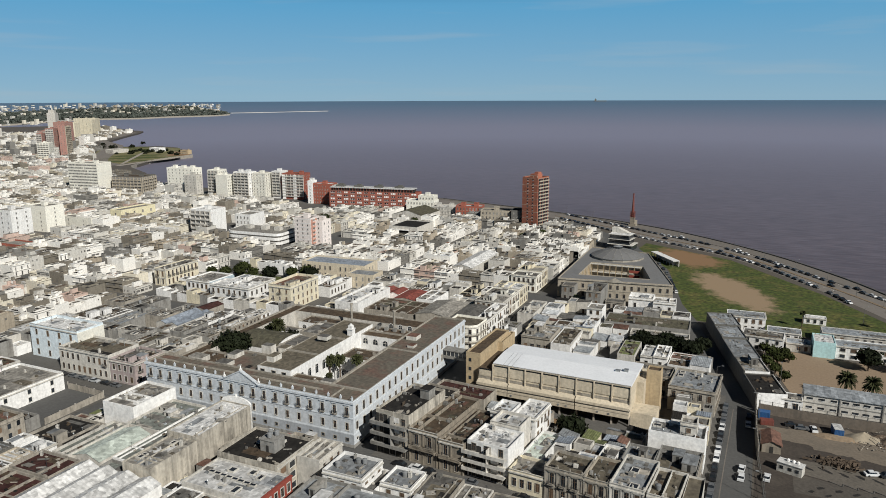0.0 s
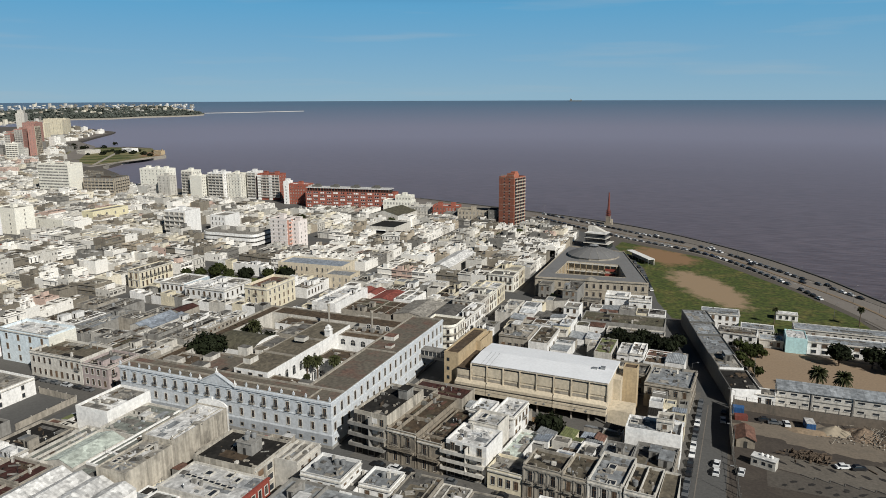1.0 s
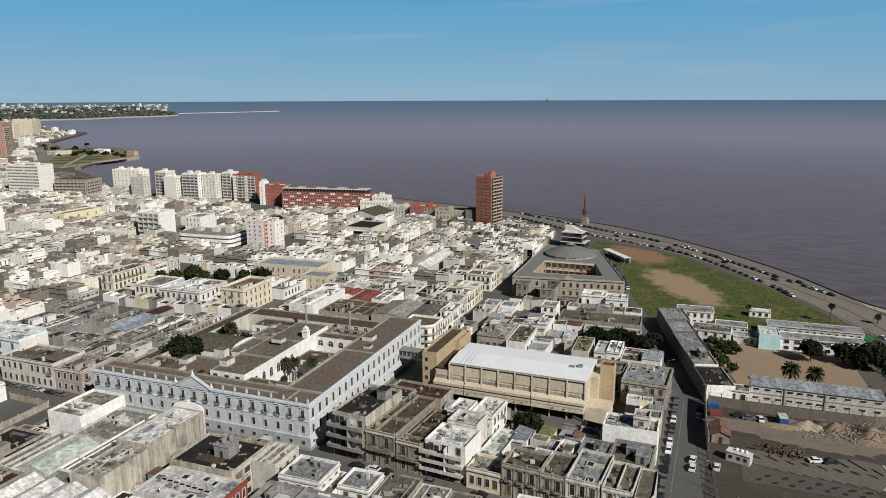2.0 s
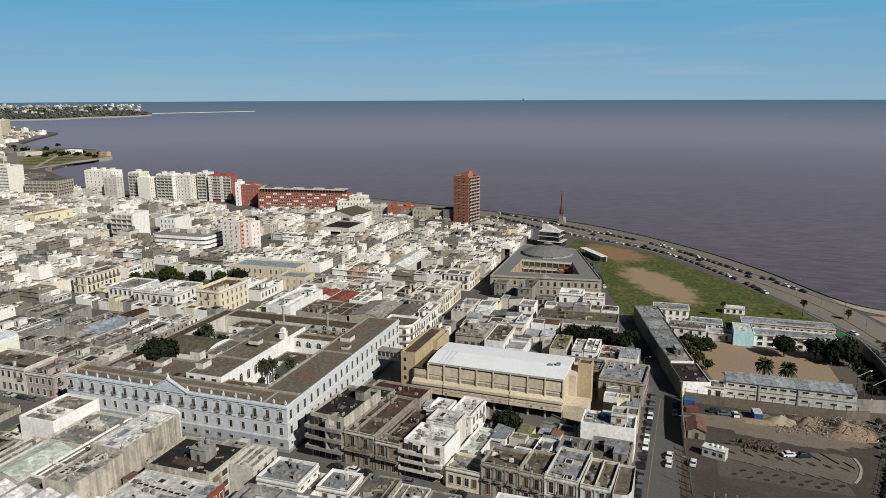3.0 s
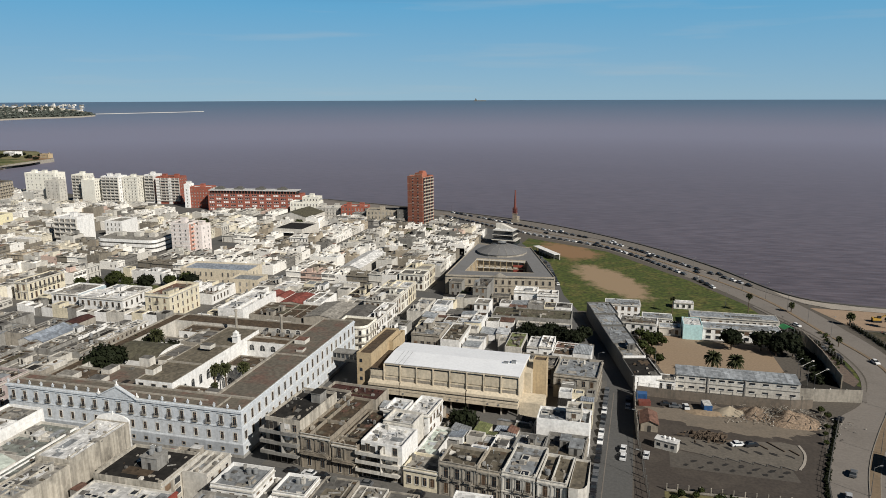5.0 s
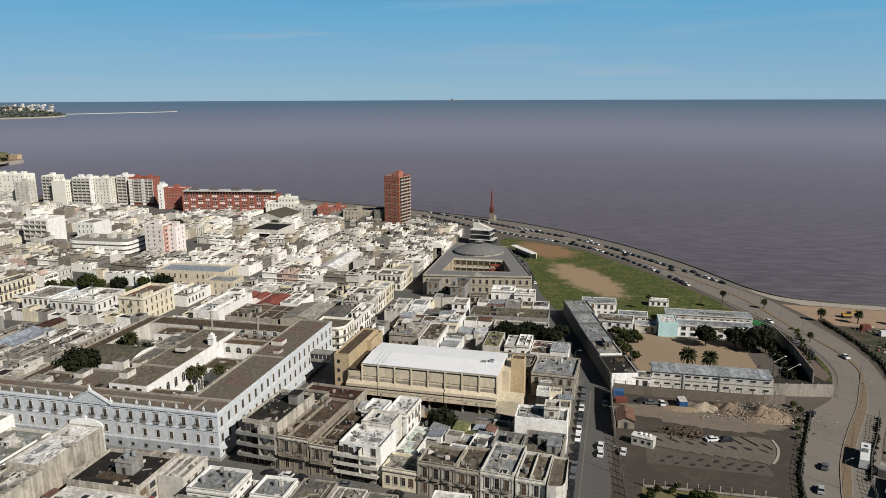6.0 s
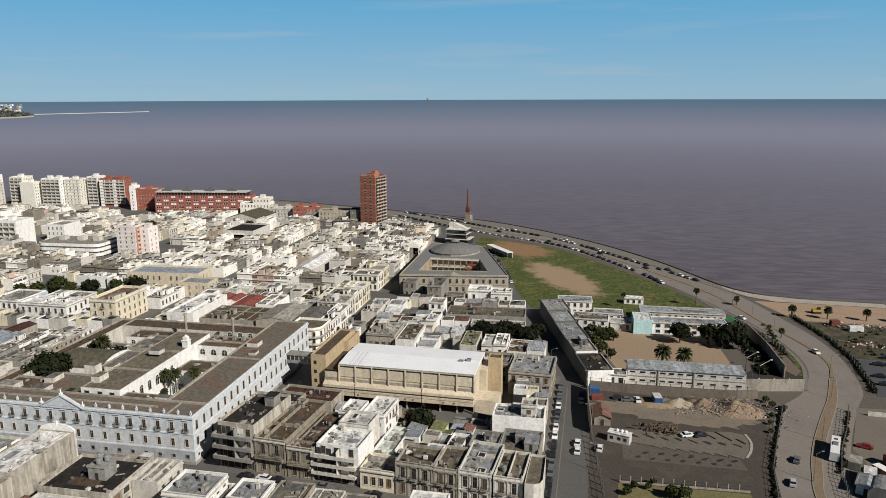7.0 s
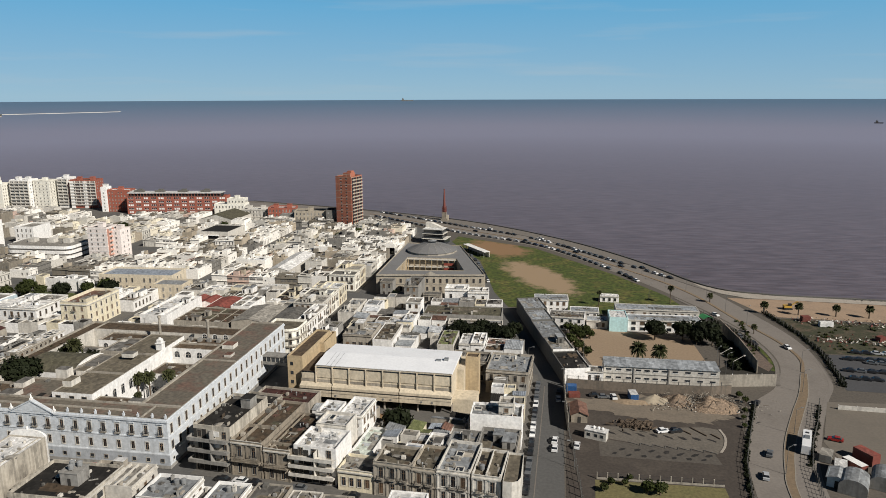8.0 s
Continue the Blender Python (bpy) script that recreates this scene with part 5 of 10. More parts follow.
    # a broad grey base storey, half a brick proud of the white floors above it
    base = Mesh()
    base.box(x0 - 0.09, y0 - 0.09, 0.9, x1 + 0.09, y0, 3.7)
    part("base_storey", base, WALLS["basegrey"], b, "pale grey base storey")
    b.scale.z = TALL
    return b


hospital()


# ---------------------------------------------------------------- the ochre hall with the white roof and the footbridge
def ochre_hall():
    b = thing("school_hall", -53.7, 219.9, 0.16, -1.4, "buff and ochre modernist hall with a broad white roof", "hall")
    x0, x1, y0, y1, H = -22.6, 22.6, -10.3, 10.3, 13.3
    m = Mesh()
    m.ring(x0, y0, x1, y1, 3.3, H + 0.15, 0.4, H - 0.1)
    m.face([(x0, y1, 3.3), (x1, y1, 3.3), (x1, y0, 3.3), (x0, y0, 3.3)])
    part("wall", m, WALLS["buff"], b)
    r = Mesh()
    cy = (y0 + y1) / 2
    for a, c in ((y0, cy), (y1, cy)):
        q = [(x0 - 0.1, a, H + 0.2), (x1 + 0.1, a, H + 0.2), (x1 + 0.1, c, H + 0.9), (x0 - 0.1, c, H + 0.9)]
        r.face(q if a < c else q[::-1])
    for x in (x0 - 0.1, x1 + 0.1):
        q = [(x, y0, H - 0.2), (x, y1, H - 0.2), (x, y1, H + 0.2), (x, cy, H + 0.9), (x, y0, H + 0.2)]
        r.face(q if x > 0 else q[::-1])
    r.face([(x0 - 0.1, y0, H - 0.2), (x1 + 0.1, y0, H - 0.2), (x1 + 0.1, y0, H + 0.2), (x0 - 0.1, y0, H + 0.2)])
    part("roof", r, mat("clean_white_membrane", (0.80, 0.81, 0.82), 0.7, 0.05, 0.25, 9.0, 0.0, dirt=(0.45, 0.46, 0.48)), b, "clean white membrane roof")
    for k in range(3):
        rib = Mesh()
        u = x0 + 3.5 + k * 1.5
        rib.face([(u, y0, H + 0.23), (u + 0.12, y0, H + 0.23), (u + 0.12, cy, H + 0.93), (u, cy, H + 0.93)])
        part("roof_seam", rib, STEEL, b)
    # bays of the long front: posts, panels, shaded strips and the ledges below, one bay more under the terrace
    n = 8
    bay = (x1 - x0) / n
    for k in range(n + 1):
        p = Mesh()
        u = x0 + k * bay
        p.box(u - 0.17, y0 - 0.5, 7.2, u + 0.17, y0, H - 0.2)
        part("post", p, WALLS["buff"], b)
    for k in range(-1, n):
        u, v, top = (x0 + k * bay, x0 + (k + 1) * bay, 12.3) if k >= 0 else (x0 - 5.1, x0 - 0.1, 10.6)
        p = Mesh()
        p.box(u + 0.25, y0 - 0.2, 9.3 if k >= 0 else 8.6, v - 0.25, y0, top)
        part("panel", p, WALLS["buff"], b)
        p = Mesh()
        p.box(u + 0.2, y0 - 0.06, 7.6, v - 0.2, y0, 8.5)
        p.box(u + 0.2, y0 - 0.10, 8.5, v - 0.2, y0, 8.7, 1)
        part("window_strip", p, [WALLS["stone"], WALLS["buff"]], b)
        p = Mesh()
        p.box(u + 0.2, y0 - 0.07, top + 0.1, v - 0.2, y0, top + 0.55)
        part("window_strip", p, GLASS, b)
    groups = ((x0 - 5.2, x0 + bay - 0.15), (x0 + bay + 0.2, x0 + 5 * bay - 0.15), (x0 + 5 * bay + 0.2, x1))
    for a, c in groups:
        l = Mesh()
        l.face([(a, y0 - 1.9, 6.75), (c, y0 - 1.9, 6.75), (c, y0, 7.45), (a, y0, 7.45)])
        l.box(a, y0 - 1.9, 5.9, c, y0, 6.74)
        l.box(a, y0 - 1.6, 5.3, c, y0, 5.9, 1)
        l.box(a, y0 - 1.9, 4.7, c, y0, 5.3)
        l.box(a, y0 - 1.8, 4.45, c, y0, 4.7, 2)
        l.box(a, y0 - 1.9, 3.3, c, y0, 4.45)
        part("ledge", l, [WALLS["buff"], WALLS["dark"], WALLS["stone"]], b, "projecting buff concrete ledge")
    # set-back wall below the ledges, coloured dark for the undercroft's shade
    f = Mesh()
    f.box(x0 - 5, y0 + 5.0, 0, x1, y0 + 5.4, 3.3)
    part("ground_floor_wall", f, WALLS["dark"], b)
    for k in range(n + 2):
        f = Mesh()
        f.box(-0.25, -0.25, 0, 0.25, 0.25, 3.3)
        part("column", f, WALLS["stone"], b, at=pose(x0 - 4.6 + k * bay * 0.98, y0 - 0.2, 0))
    for k in range(12):
        o = Mesh()
        o.box(-1.3, -0.06, 0, 1.3, 0, 1.5)
        part("window", o, GLASS, b, at=pose(x0 + 2.0 + k * 3.6, y0 + 5.0, 0.9))
    for u in (-24.5, -23.2, -15.5, -5, 0.5, 3, 13, 16.5):
        v = Mesh()
        v.tube(0, 0, 0, 0.12, 0.35, 0.35, 10)
        part("vent", v, STEEL, b, at=pose(u, y0 - 1.9, 4.0, 90, 0, 0))
    # western stair block and eastern tower of ochre stone
    m = Mesh()
    m.ring(x0 - 10.5, y0 + 1.5, x0 - 5.2, y1 + 8.5, 0, 15.4, 0.35, 14.8)
    part("stair_block", m, WALLS["ochre"], b, "ochre stone-clad stair block")
    m = Mesh()
    m.ring(x1 + 2.4, y0 + 12.6, x1 + 6.8, y0 + 16.8, 0, 14.8, 0.3, 14.4)
    part("stone_tower", m, WALLS["ochre"], b, "ochre stone-clad tower")
    m = Mesh()
    m.ring(x0 - 5.19, y0 + 18, x0 - 3.5, y1 + 10, 0, 14.5, 0.3, 14.2)
    part("fin_wall", m, WALLS["ochre"], b, "ochre fin wall")
    rr = Mesh()
    rr.box(x0 - 10.15, y0 + 1.85, 14.5, x0 - 5.55, y1 + 8.15, 14.8)
    part("stair_block_roof", rr, ROOFS["brown"], b)
    rr = Mesh()
    rr.box(x1 + 2.7, y0 + 12.9, 14.1, x1 + 6.5, y0 + 16.5, 14.4)
    part("tower_roof", rr, ROOFS["brown"], b)
    rr = Mesh()
    rr.box(x0 - 5.2, y0, 10.6, x0, y1 + 2, 11.0)
    part("link_roof", rr, ROOFS["brown"], b)
    g = Mesh()
    g.box(x0 - 5.19, y0 - 0.01, 3.3, x0 - 0.01, y1 + 2, 10.6)
    part("side_wall", g, WALLS["buff"], b)
    g = Mesh()
    g.box(x1 + 0.01, y0 + 9, 0, x1 + 2.39, y1 + 1, 11.5)
    part("side_wall", g, WALLS["buff"], b)
    g = Mesh()
    g.box(x1 + 0.02, y0 + 1, 0, x1 + 7.5, y0 + 8.9, 4.6)
    part("annexe", g, WALLS["buff"], b)
    for z in (3.4, 6.6, 9.8, 13.0):
        o = Mesh()
        o.box(-0.5, -0.06, 0, 0.5, 0, 1.2)
        part("window", o, GLASS, b, at=pose(x0 - 9.0, y0 + 1.5, z - 0.9))
        part("window", o, GLASS, b, at=pose(x1 + 2.4, y0 + 14.0, z - 0.9, 0, 0, -90))
    k = Mesh()
    k.box(x1 - 4.2, y0 + 9, H + 0.7, x1 - 2.8, y0 + 10.4, H + 1.6)
    part("air_unit", k, STEEL, b, "steel rooftop air-handling unit")
    k = Mesh()
    k.box(x1 - 6.8, y0 + 8.4, H + 0.6, x1 - 5.2, y0 + 9.6, H + 1.2)
    part("air_unit", k, STEEL, b, "low steel rooftop air-handling unit")
    return b


ochre_hall()


def footbridge():
    b = thing("footbridge", -95.5, 227.5, 0.16, -3, "covered concrete footbridge between hospital and hall", "footbridge")
    m = Mesh()
    m.box(-7.0, -1.8, 6.0, 7.0, 1.8, 7.1)
    m.box(-7.0, -2.1, 9.0, 7.0, 2.1, 9.35)
    part("deck", m, WALLS["grey"], b)
    g = Mesh()
    g.box(-6.9, -1.65, 7.1, 6.9, 1.65, 9.0)
    part("glazing", g, GLASS, b)
    for k in range(9):
        p = Mesh()
        p.box(-6.7 + k * 1.65, -1.8, 7.1, -6.5 + k * 1.65, -1.66, 9.0)
        part("mullion", p, WALLS["offwhite"], b)


footbridge()


# ---------------------------------------------------------------- the old prison-like block with courtyard and dome
def courtyard_block():
    out = [(-90.8, 343.7), (-35.4, 351.4), (-57.6, 421.6), (-92.0, 426.4)]
    court = [(-83.2, 355.8), (-47.4, 359.5), (-55.2, 386.4), (-83.2, 386.2)]
    b = prism(out, 9.4, "beige", "lead", "courtyard_building", "weathered stone building with a courtyard and a grey ribbed dome", "building", 0.5, 0.16, court, "beige")
    d = Vector((55.4, 7.7)).normalized()
    ang = math.degrees(math.atan2(d.y, d.x))
    for k in range(16):
        u = 2.4 + k * 3.4
        x, y = -90.8 + d.x * u, 343.7 + d.y * u
        add_window(b, 1.1, 2.1, "dark", pose(x, y, 6.6, 0, 0, ang))
        add_window(b, 1.1, 2.1, "dark", pose(x, y, 2.4, 0, 0, ang))
    c = Mesh()
    for z, t, o in ((9.2, 0.4, 0.5), (4.6, 0.25, 0.2)):
        n = Vector((d.y, -d.x)) * o
        a, e = Vector((-90.8, 343.7)), Vector((-35.4, 351.4))
        c.face([(a.x + n.x, a.y + n.y, z), (e.x + n.x, e.y + n.y, z), (e.x + n.x, e.y + n.y, z + t), (a.x + n.x, a.y + n.y, z + t)])
        c.face([(a.x + n.x, a.y + n.y, z + t), (e.x + n.x, e.y + n.y, z + t), (e.x, e.y, z + t), (a.x, a.y, z + t)])
    part("cornice", c, WALLS["stone"], b)
    p = Mesh()
    mid = Vector((-90.8, 343.7)) + d * 28
    n = Vector((d.y, -d.x)) * 0.5
    q = [mid - d * 4 + n, mid + d * 4 + n, mid + n]
    p.face([(q[0].x, q[0].y, 9.6), (q[1].x, q[1].y, 9.6), (q[2].x, q[2].y, 11.6)])
    p.face([(q[0].x - n.x, q[0].y - n.y, 9.6), (q[2].x - n.x, q[2].y - n.y, 11.6), (q[1].x - n.x, q[1].y - n.y, 9.6)])
    p.face([(q[0].x, q[0].y, 9.6), (q[2].x, q[2].y, 11.6), (q[2].x - n.x, q[2].y - n.y, 11.6), (q[0].x - n.x, q[0].y - n.y, 9.6)])
    p.face([(q[1].x - n.x, q[1].y - n.y, 9.6), (q[2].x - n.x, q[2].y - n.y, 11.6), (q[2].x, q[2].y, 11.6), (q[1].x, q[1].y, 9.6)])
    part("pediment", p, WALLS["stone"], b)
    # galleries and posts round the courtyard, a timbered stair in its corner
    for z in (4.6, 8.9):
        g = Mesh()
        g.box(-83.2, 384.0, z, -55.6, 386.2, z + 0.25)
        part("gallery", g, WALLS["offwhite"], b)
    for k in range(9):
        g = Mesh()
        g.box(-82.6 + k * 3.3, 383.9, 0.2, -82.3 + k * 3.3, 384.2, 9.2)
        part("gallery_post", g, WALLS["ochre"], b)
    for z in (1.0, 3.6, 6.2):
        g = Mesh()
        g.box(-62, 383.2, z, -56.4, 383.5, z + 1.3)
        part("stair_panel", g, WALLS["red"], b, "red-framed stair panel")
    for k in range(8):
        g = Mesh()
        g.box(-83.1, 357.5 + k * 3.4, 0.2, -82.8, 357.8 + k * 3.4, 9.2)
        part("gallery_post", g, WALLS["ochre"], b)
    # the dome: a ribbed sixteen-sided cone on a low drum with a lantern
    cx, cy, r = -72.6, 406.0, 14.6
    dr = Mesh()
    dr.tube(cx, cy, 9.0, 10.6, r, r, 16)
    part("drum", dr, WALLS["stone"], b)
    dm = Mesh()
    dm.tube(cx, cy, 10.6, 13.0, r + 0.4, r * 0.62, 16, 0, False)
    dm.tube(cx, cy, 13.0, 14.6, r * 0.62, r * 0.2, 16, 0, True)
    part("dome", dm, ROOFS["lead"], b, "grey zinc dome in sixteen facets")
    ln = Mesh()
    ln.tube(cx, cy, 14.5, 15.6, 2.4, 2.4, 12, 1, False)
    ln.tube(cx, cy, 15.6, 16.2, 2.7, 0.6, 12)
    part("lantern", ln, [ROOFS["slate"], GLASS], b)
    for k in range(16):
        a = 2 * math.pi * k / 16
        ca, sa = math.cos(a), math.sin(a)
        rib = Mesh()
        px, py = -sa * 0.14, ca * 0.14
        for (r0, z0), (r1, z1) in (((r + 0.4, 10.6), (r * 0.62, 13.0)), ((r * 0.62, 13.0), (r * 0.2, 14.6))):
            rib.face([(cx + ca * r0 - px, cy + sa * r0 - py, z0 + 0.12), (cx + ca * r0 + px, cy + sa * r0 + py, z0 + 0.12), (cx + ca * r1 + px, cy + sa * r1 + py, z1 + 0.12), (cx + ca * r1 - px, cy + sa * r1 - py, z1 + 0.12)])
        part("rib", rib, WALLS["grey"], b)
    return b


courtyard_block()


def modern_house():
    b = thing("terraced_building", -83, 474, 0.16, -8, "white modern building with glazed terraces and a raked roof", "building")
    for z0, z1, x0, x1, y0 in ((0, 3.6, -7.5, 9.5, -6), (3.9, 6.8, -7.5, 7.5, -4.5), (7.1, 9.8, -7.5, 7.0, -4)):
        g = Mesh()
        g.box(x0 + 0.5, y0 + 1.0, z0, x1 - 0.8, 7, z1)
        part("glazing", g, GLASS, b)
        s = Mesh()
        s.box(x0, y0, z1, x1, 7.2, z1 + 0.3)
        part("floor_slab", s, WALLS["offwhite"], b)
        k = Mesh()
        k.box(x0, y0, z0, x1, y0 + 0.15, z0 + 0.9)
        part("parapet", k, GLASS if z0 else WALLS["offwhite"], b)
    r = Mesh()
    r.face([(-7.5, -4, 10.12), (7, -4, 10.12), (7, 7, 10.12), (-7.5, 7, 10.12)])
    part("roof", r, ROOFS["white"], b)
    m = Mesh()
    m.box(-7.5, 3, 0, -3.5, 7.2, 13.4)
    m.face([(-3.5, 3.0, 13.4), (4.5, 3.0, 10.2), (4.5, 7.2, 10.2), (-3.5, 7.2, 13.4)])
    m.face([(-3.5, 3.0, 10.2), (4.5, 3.0, 10.2), (-3.5, 3.0, 13.4)])
    part("lift_tower", m, WALLS["offwhite"], b)


modern_house()


# ---------------------------------------------------------------- apartment blocks and towers
def apartments(x, y, w, d, h, turn, wall, storeys, label, roof="pale", bands=None, balcony_face="", pitch=2.6, side="ES", name="apartment_building", boxes=1, seed=0, ww=0.9, detail=0, balcony_wall=None):
    """A flat-roofed block: body, a slab edge at each storey, windows, balconies and roof housings."""
    rng = random.Random(seed)
    b = thing(name, x, y, 0.16, turn, label, "apartment building")
    m = Mesh()
    m.ring(-w / 2, -d / 2, w / 2, d / 2, 0, h + 0.9, 0.3, h)
    part("wall", m, WALLS[wall], b)
    r = Mesh()
    r.box(-w / 2 + 0.3, -d / 2 + 0.3, h - 0.3, w / 2 - 0.3, d / 2 - 0.3, h)
    part("roof", r, ROOFS[roof], b)
    st = h / storeys
    if bands:
        for s in range(1, storeys + 1):
            k = Mesh()
            k.box(-w / 2 - 0.12, -d / 2 - 0.12, s * st - 0.28, w / 2 + 0.12, d / 2 + 0.12, s * st - 0.02)
            part("floor_band", k, WALLS[bands], b)
    for f in side:
        if f in balcony_face:
            for s in range(1, storeys):
                q = Mesh()
                span = (w if f in "SN" else d) - 0.8
                q.box(-span / 2, -1.3, 0, span / 2, 0, 0.18)
                q.box(-span / 2, -1.3, 0.18, span / 2, -1.2, 1.05)
                q.box(-span / 2, -0.05, 1.1, span / 2, -0.01, st - 0.4, 1)
                n = max(2, int(span / 4))
                for j in range(n + 1):
                    u = -span / 2 + j * (span - 0.2) / n
                    q.box(u, -1.2, 0.18, u + 0.2, 0, st - 0.02)
                part("balcony", q, [WALLS[balcony_wall or bands or "offwhite"], FARPANE], b, at=face_pose(f, w, d, 0, s * st))
        else:
            put_windows(b, w, d, f, h, storeys, pitch, ww, detail=detail, rng=rng)
    for j in range(boxes):
        k = Mesh()
        u = -w / 2 + (j + 0.5) * w / boxes
        k.box(u - 1.8, -1.6, h, u + 1.8, 2.0, h + 2.8)
        k.box(u - 2.0, -1.8, h + 2.8, u + 2.0, 2.2, h + 3.0)
        part("roof_housing", k, WALLS[wall], b)
    return b


def brick_tower():
    b = thing("brick_tower", -160.2, 531.0, 0.16, -15, "tall red-brick apartment tower with pale slab edges and balconies", "apartment building")
    w, d, h, n = 13.8, 16.2, 38.6, 14
    m = Mesh()
    m.ring(-w / 2, -d / 2, w / 2, d / 2, 2.6, h + 0.8, 0.3, h)
    part("wall", m, WALLS["towerbrick"], b)
    r = Mesh()
    r.box(-w / 2 + 0.3, -d / 2 + 0.3, h - 0.3, w / 2 - 0.3, d / 2 - 0.3, h)
    part("roof", r, ROOFS["pale"], b)
    # open ground floor: its shade is put in as a near-black box
    g = Mesh()
    g.box(-w / 2 + 1, -d / 2 + 1, 0, w / 2 - 1, d / 2 - 1, 2.6)
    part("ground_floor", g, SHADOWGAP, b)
    st = (h - 2.6) / n
    for s in range(n):
        z = 2.6 + s * st
        k = Mesh()
        k.box(-w / 2 - 0.05, -d / 2 - 0.05, z + st - 0.22, w / 2 + 0.05, d / 2 + 0.05, z + st)
        part("floor_slab", k, WALLS["beige" if s % 2 else "towerbrick"], b)
        o = Mesh()
        o.box(-0.55, -0.08, 0, 0.55, 0, 1.1, 1)
        o.box(-0.7, -0.16, -0.16, 0.7, 0, 0)
        for u in (-2.0, 2.6):
            part("window", o, [WALLS["white"], GLASS], b, at=pose(u, -d / 2, z + 1.0))
        for u in (-5.6, -1.9, 1.9, 5.6):
            q = Mesh()
            q.box(-1.7, -1.0, 0, 1.7, 0, 0.16)
            q.box(-1.7, -1.0, 0.16, 1.7, -0.92, 1.0)
            q.box(-1.5, -0.06, 0.2, 1.5, -0.01, 2.2, 1)
            part("balcony", q, [WALLS["beige"], GLASS], b, "beige balcony front", at=pose(w / 2, u, z + 0.1, 0, 0, 90))
    for x0, y0, x1, y1, hh in ((-2.5, -4, 4, 3, 3.0), (0, -2, 3.4, 2.5, 4.4)):
        k = Mesh()
        k.box(x0, y0, h, x1, y1, h + hh)
        part("roof_housing", k, WALLS["towerbrick"], b)
    fr = Mesh()
    for u in (-5.6, -1.8, 2.0, 5.6):
        fr.box(u - 0.12, -6.9, h, u + 0.12, -6.66, h + 2.0)
    fr.box(-5.8, -6.95, h + 2.0, 5.8, -6.6, h + 2.2)
    part("roof_pergola", fr, WALLS["beige"], b)


brick_tower()


def brick_slab():
    b = thing("brick_slab_block", -326, 571, 0.16, 8.5, "long red-brick slab of flats with a recessed top floor", "apartment building")
    w, d, h, n = 86.0, 13.0, 15.2, 5
    m = Mesh()
    m.ring(-w / 2, -d / 2, w / 2, d / 2, 0, h, 0.3, h - 0.3)
    part("wall", m, WALLS["brick"], b)
    # set-back top floor, coloured near-black for its shade
    t = Mesh()
    t.box(-w / 2 + 1.4, -d / 2 + 1.8, h - 0.3, w / 2 - 5.0, d / 2 - 1, h + 2.5)
    part("top_floor", t, SHADOWGAP, b, "recessed top floor with its shade put in as near-black")
    r = Mesh()
    r.box(-w / 2 + 0.4, -d / 2 + 0.4, h + 2.5, w / 2 - 4.0, d / 2, h + 3.1)
    part("roof", r, ROOFS["white"], b)
    p = Mesh()
    for k in range(30):
        u = -w / 2 + 1 + k * (w - 6) / 29
        p.box(u - 0.15, -d / 2 + 0.5, h, u + 0.15, -d / 2 + 0.8, h + 2.5)
    part("top_floor_posts", p, WALLS["brick"], b, kind="stuff")
    st = h / n
    groups = 13
    for s in range(n):
        bd = Mesh()
        bd.box(-w / 2, -d / 2 - 0.06, (s + 1) * st - 0.3, w / 2, -d / 2, (s + 1) * st - 0.12)
        part("floor_band", bd, WALLS["dark"], b)
        for k in range(groups):
            u = -w / 2 + (k + 0.5) * w / groups
            for q in ((-1.9, 1.3), (0, 1.3), (1.6, 0.8)) if (k + s) % 3 else ((-1.4, 1.3), (0.6, 1.3)):
                o = Mesh()
                o.box(u + q[0], -d / 2 - 0.05, s * st + 0.9, u + q[0] + q[1], -d / 2, s * st + 2.2, 1)
                o.box(u + q[0] - 0.12, -d / 2 - 0.13, s * st + 0.72, u + q[0] + q[1] + 0.12, -d / 2, s * st + 0.9)
                o.box(u + q[0] - 0.1, -d / 2 - 0.11, s * st + 0.9, u + q[0], -d / 2, s * st + 2.3)
                part("window", o, [WALLS["white"], WALLS["white"] if (k * 7 + s * 3) % 5 < 2 else GLASS], b)
    for u in (-34, -16, 4, 24):
        k = Mesh()
        k.box(u - 4, -2, h + 3.1, u + 4, 2.5, h + 4.6)
        k.box(u - 1, -1, h + 4.6, u + 3, 1.5, h + 5.8)
        part("roof_housing", k, WALLS["dark"], b)


brick_slab()

apartments(-556, 572, 34, 14, 27.5, 3, "ivory", 9, "ivory slab of flats with regular windows", "white", boxes=3, seed=1, pitch=4.2)
apartments(-533, 560, 15, 10, 22, 3, "offwhite", 8, "off-white rendered block of flats", "pale", seed=2, pitch=4.2)
apartments(-512, 572, 13, 14, 27, 3, "ivory", 9, "ivory block of flats with balconies", "white", balcony_face="S", seed=3)
apartments(-497, 566, 14, 12, 23, 3, "ivory", 8, "ivory block of flats with a blank gable", "white", seed=4, side="E")
apartments(-478, 574, 18, 14, 26, 5, "white", 9, "white block of flats with wide balconies", "white", balcony_face="S", seed=5, boxes=2)
apartments(-461, 580, 15, 14, 25, 5, "ivory", 9, "ivory panelled block of flats", "pale", bands="offwhite", seed=6, pitch=3.4)
apartments(-447, 590, 10, 14, 26.5, 5, "white", 9, "narrow white block of flats", "white", balcony_face="S", seed=7)
apartments(-427, 590, 24, 14, 25.0, 8, "brick", 9, "red-brick flats with white balcony columns", "rust", bands=None, balcony_face="S", seed=8, boxes=2)
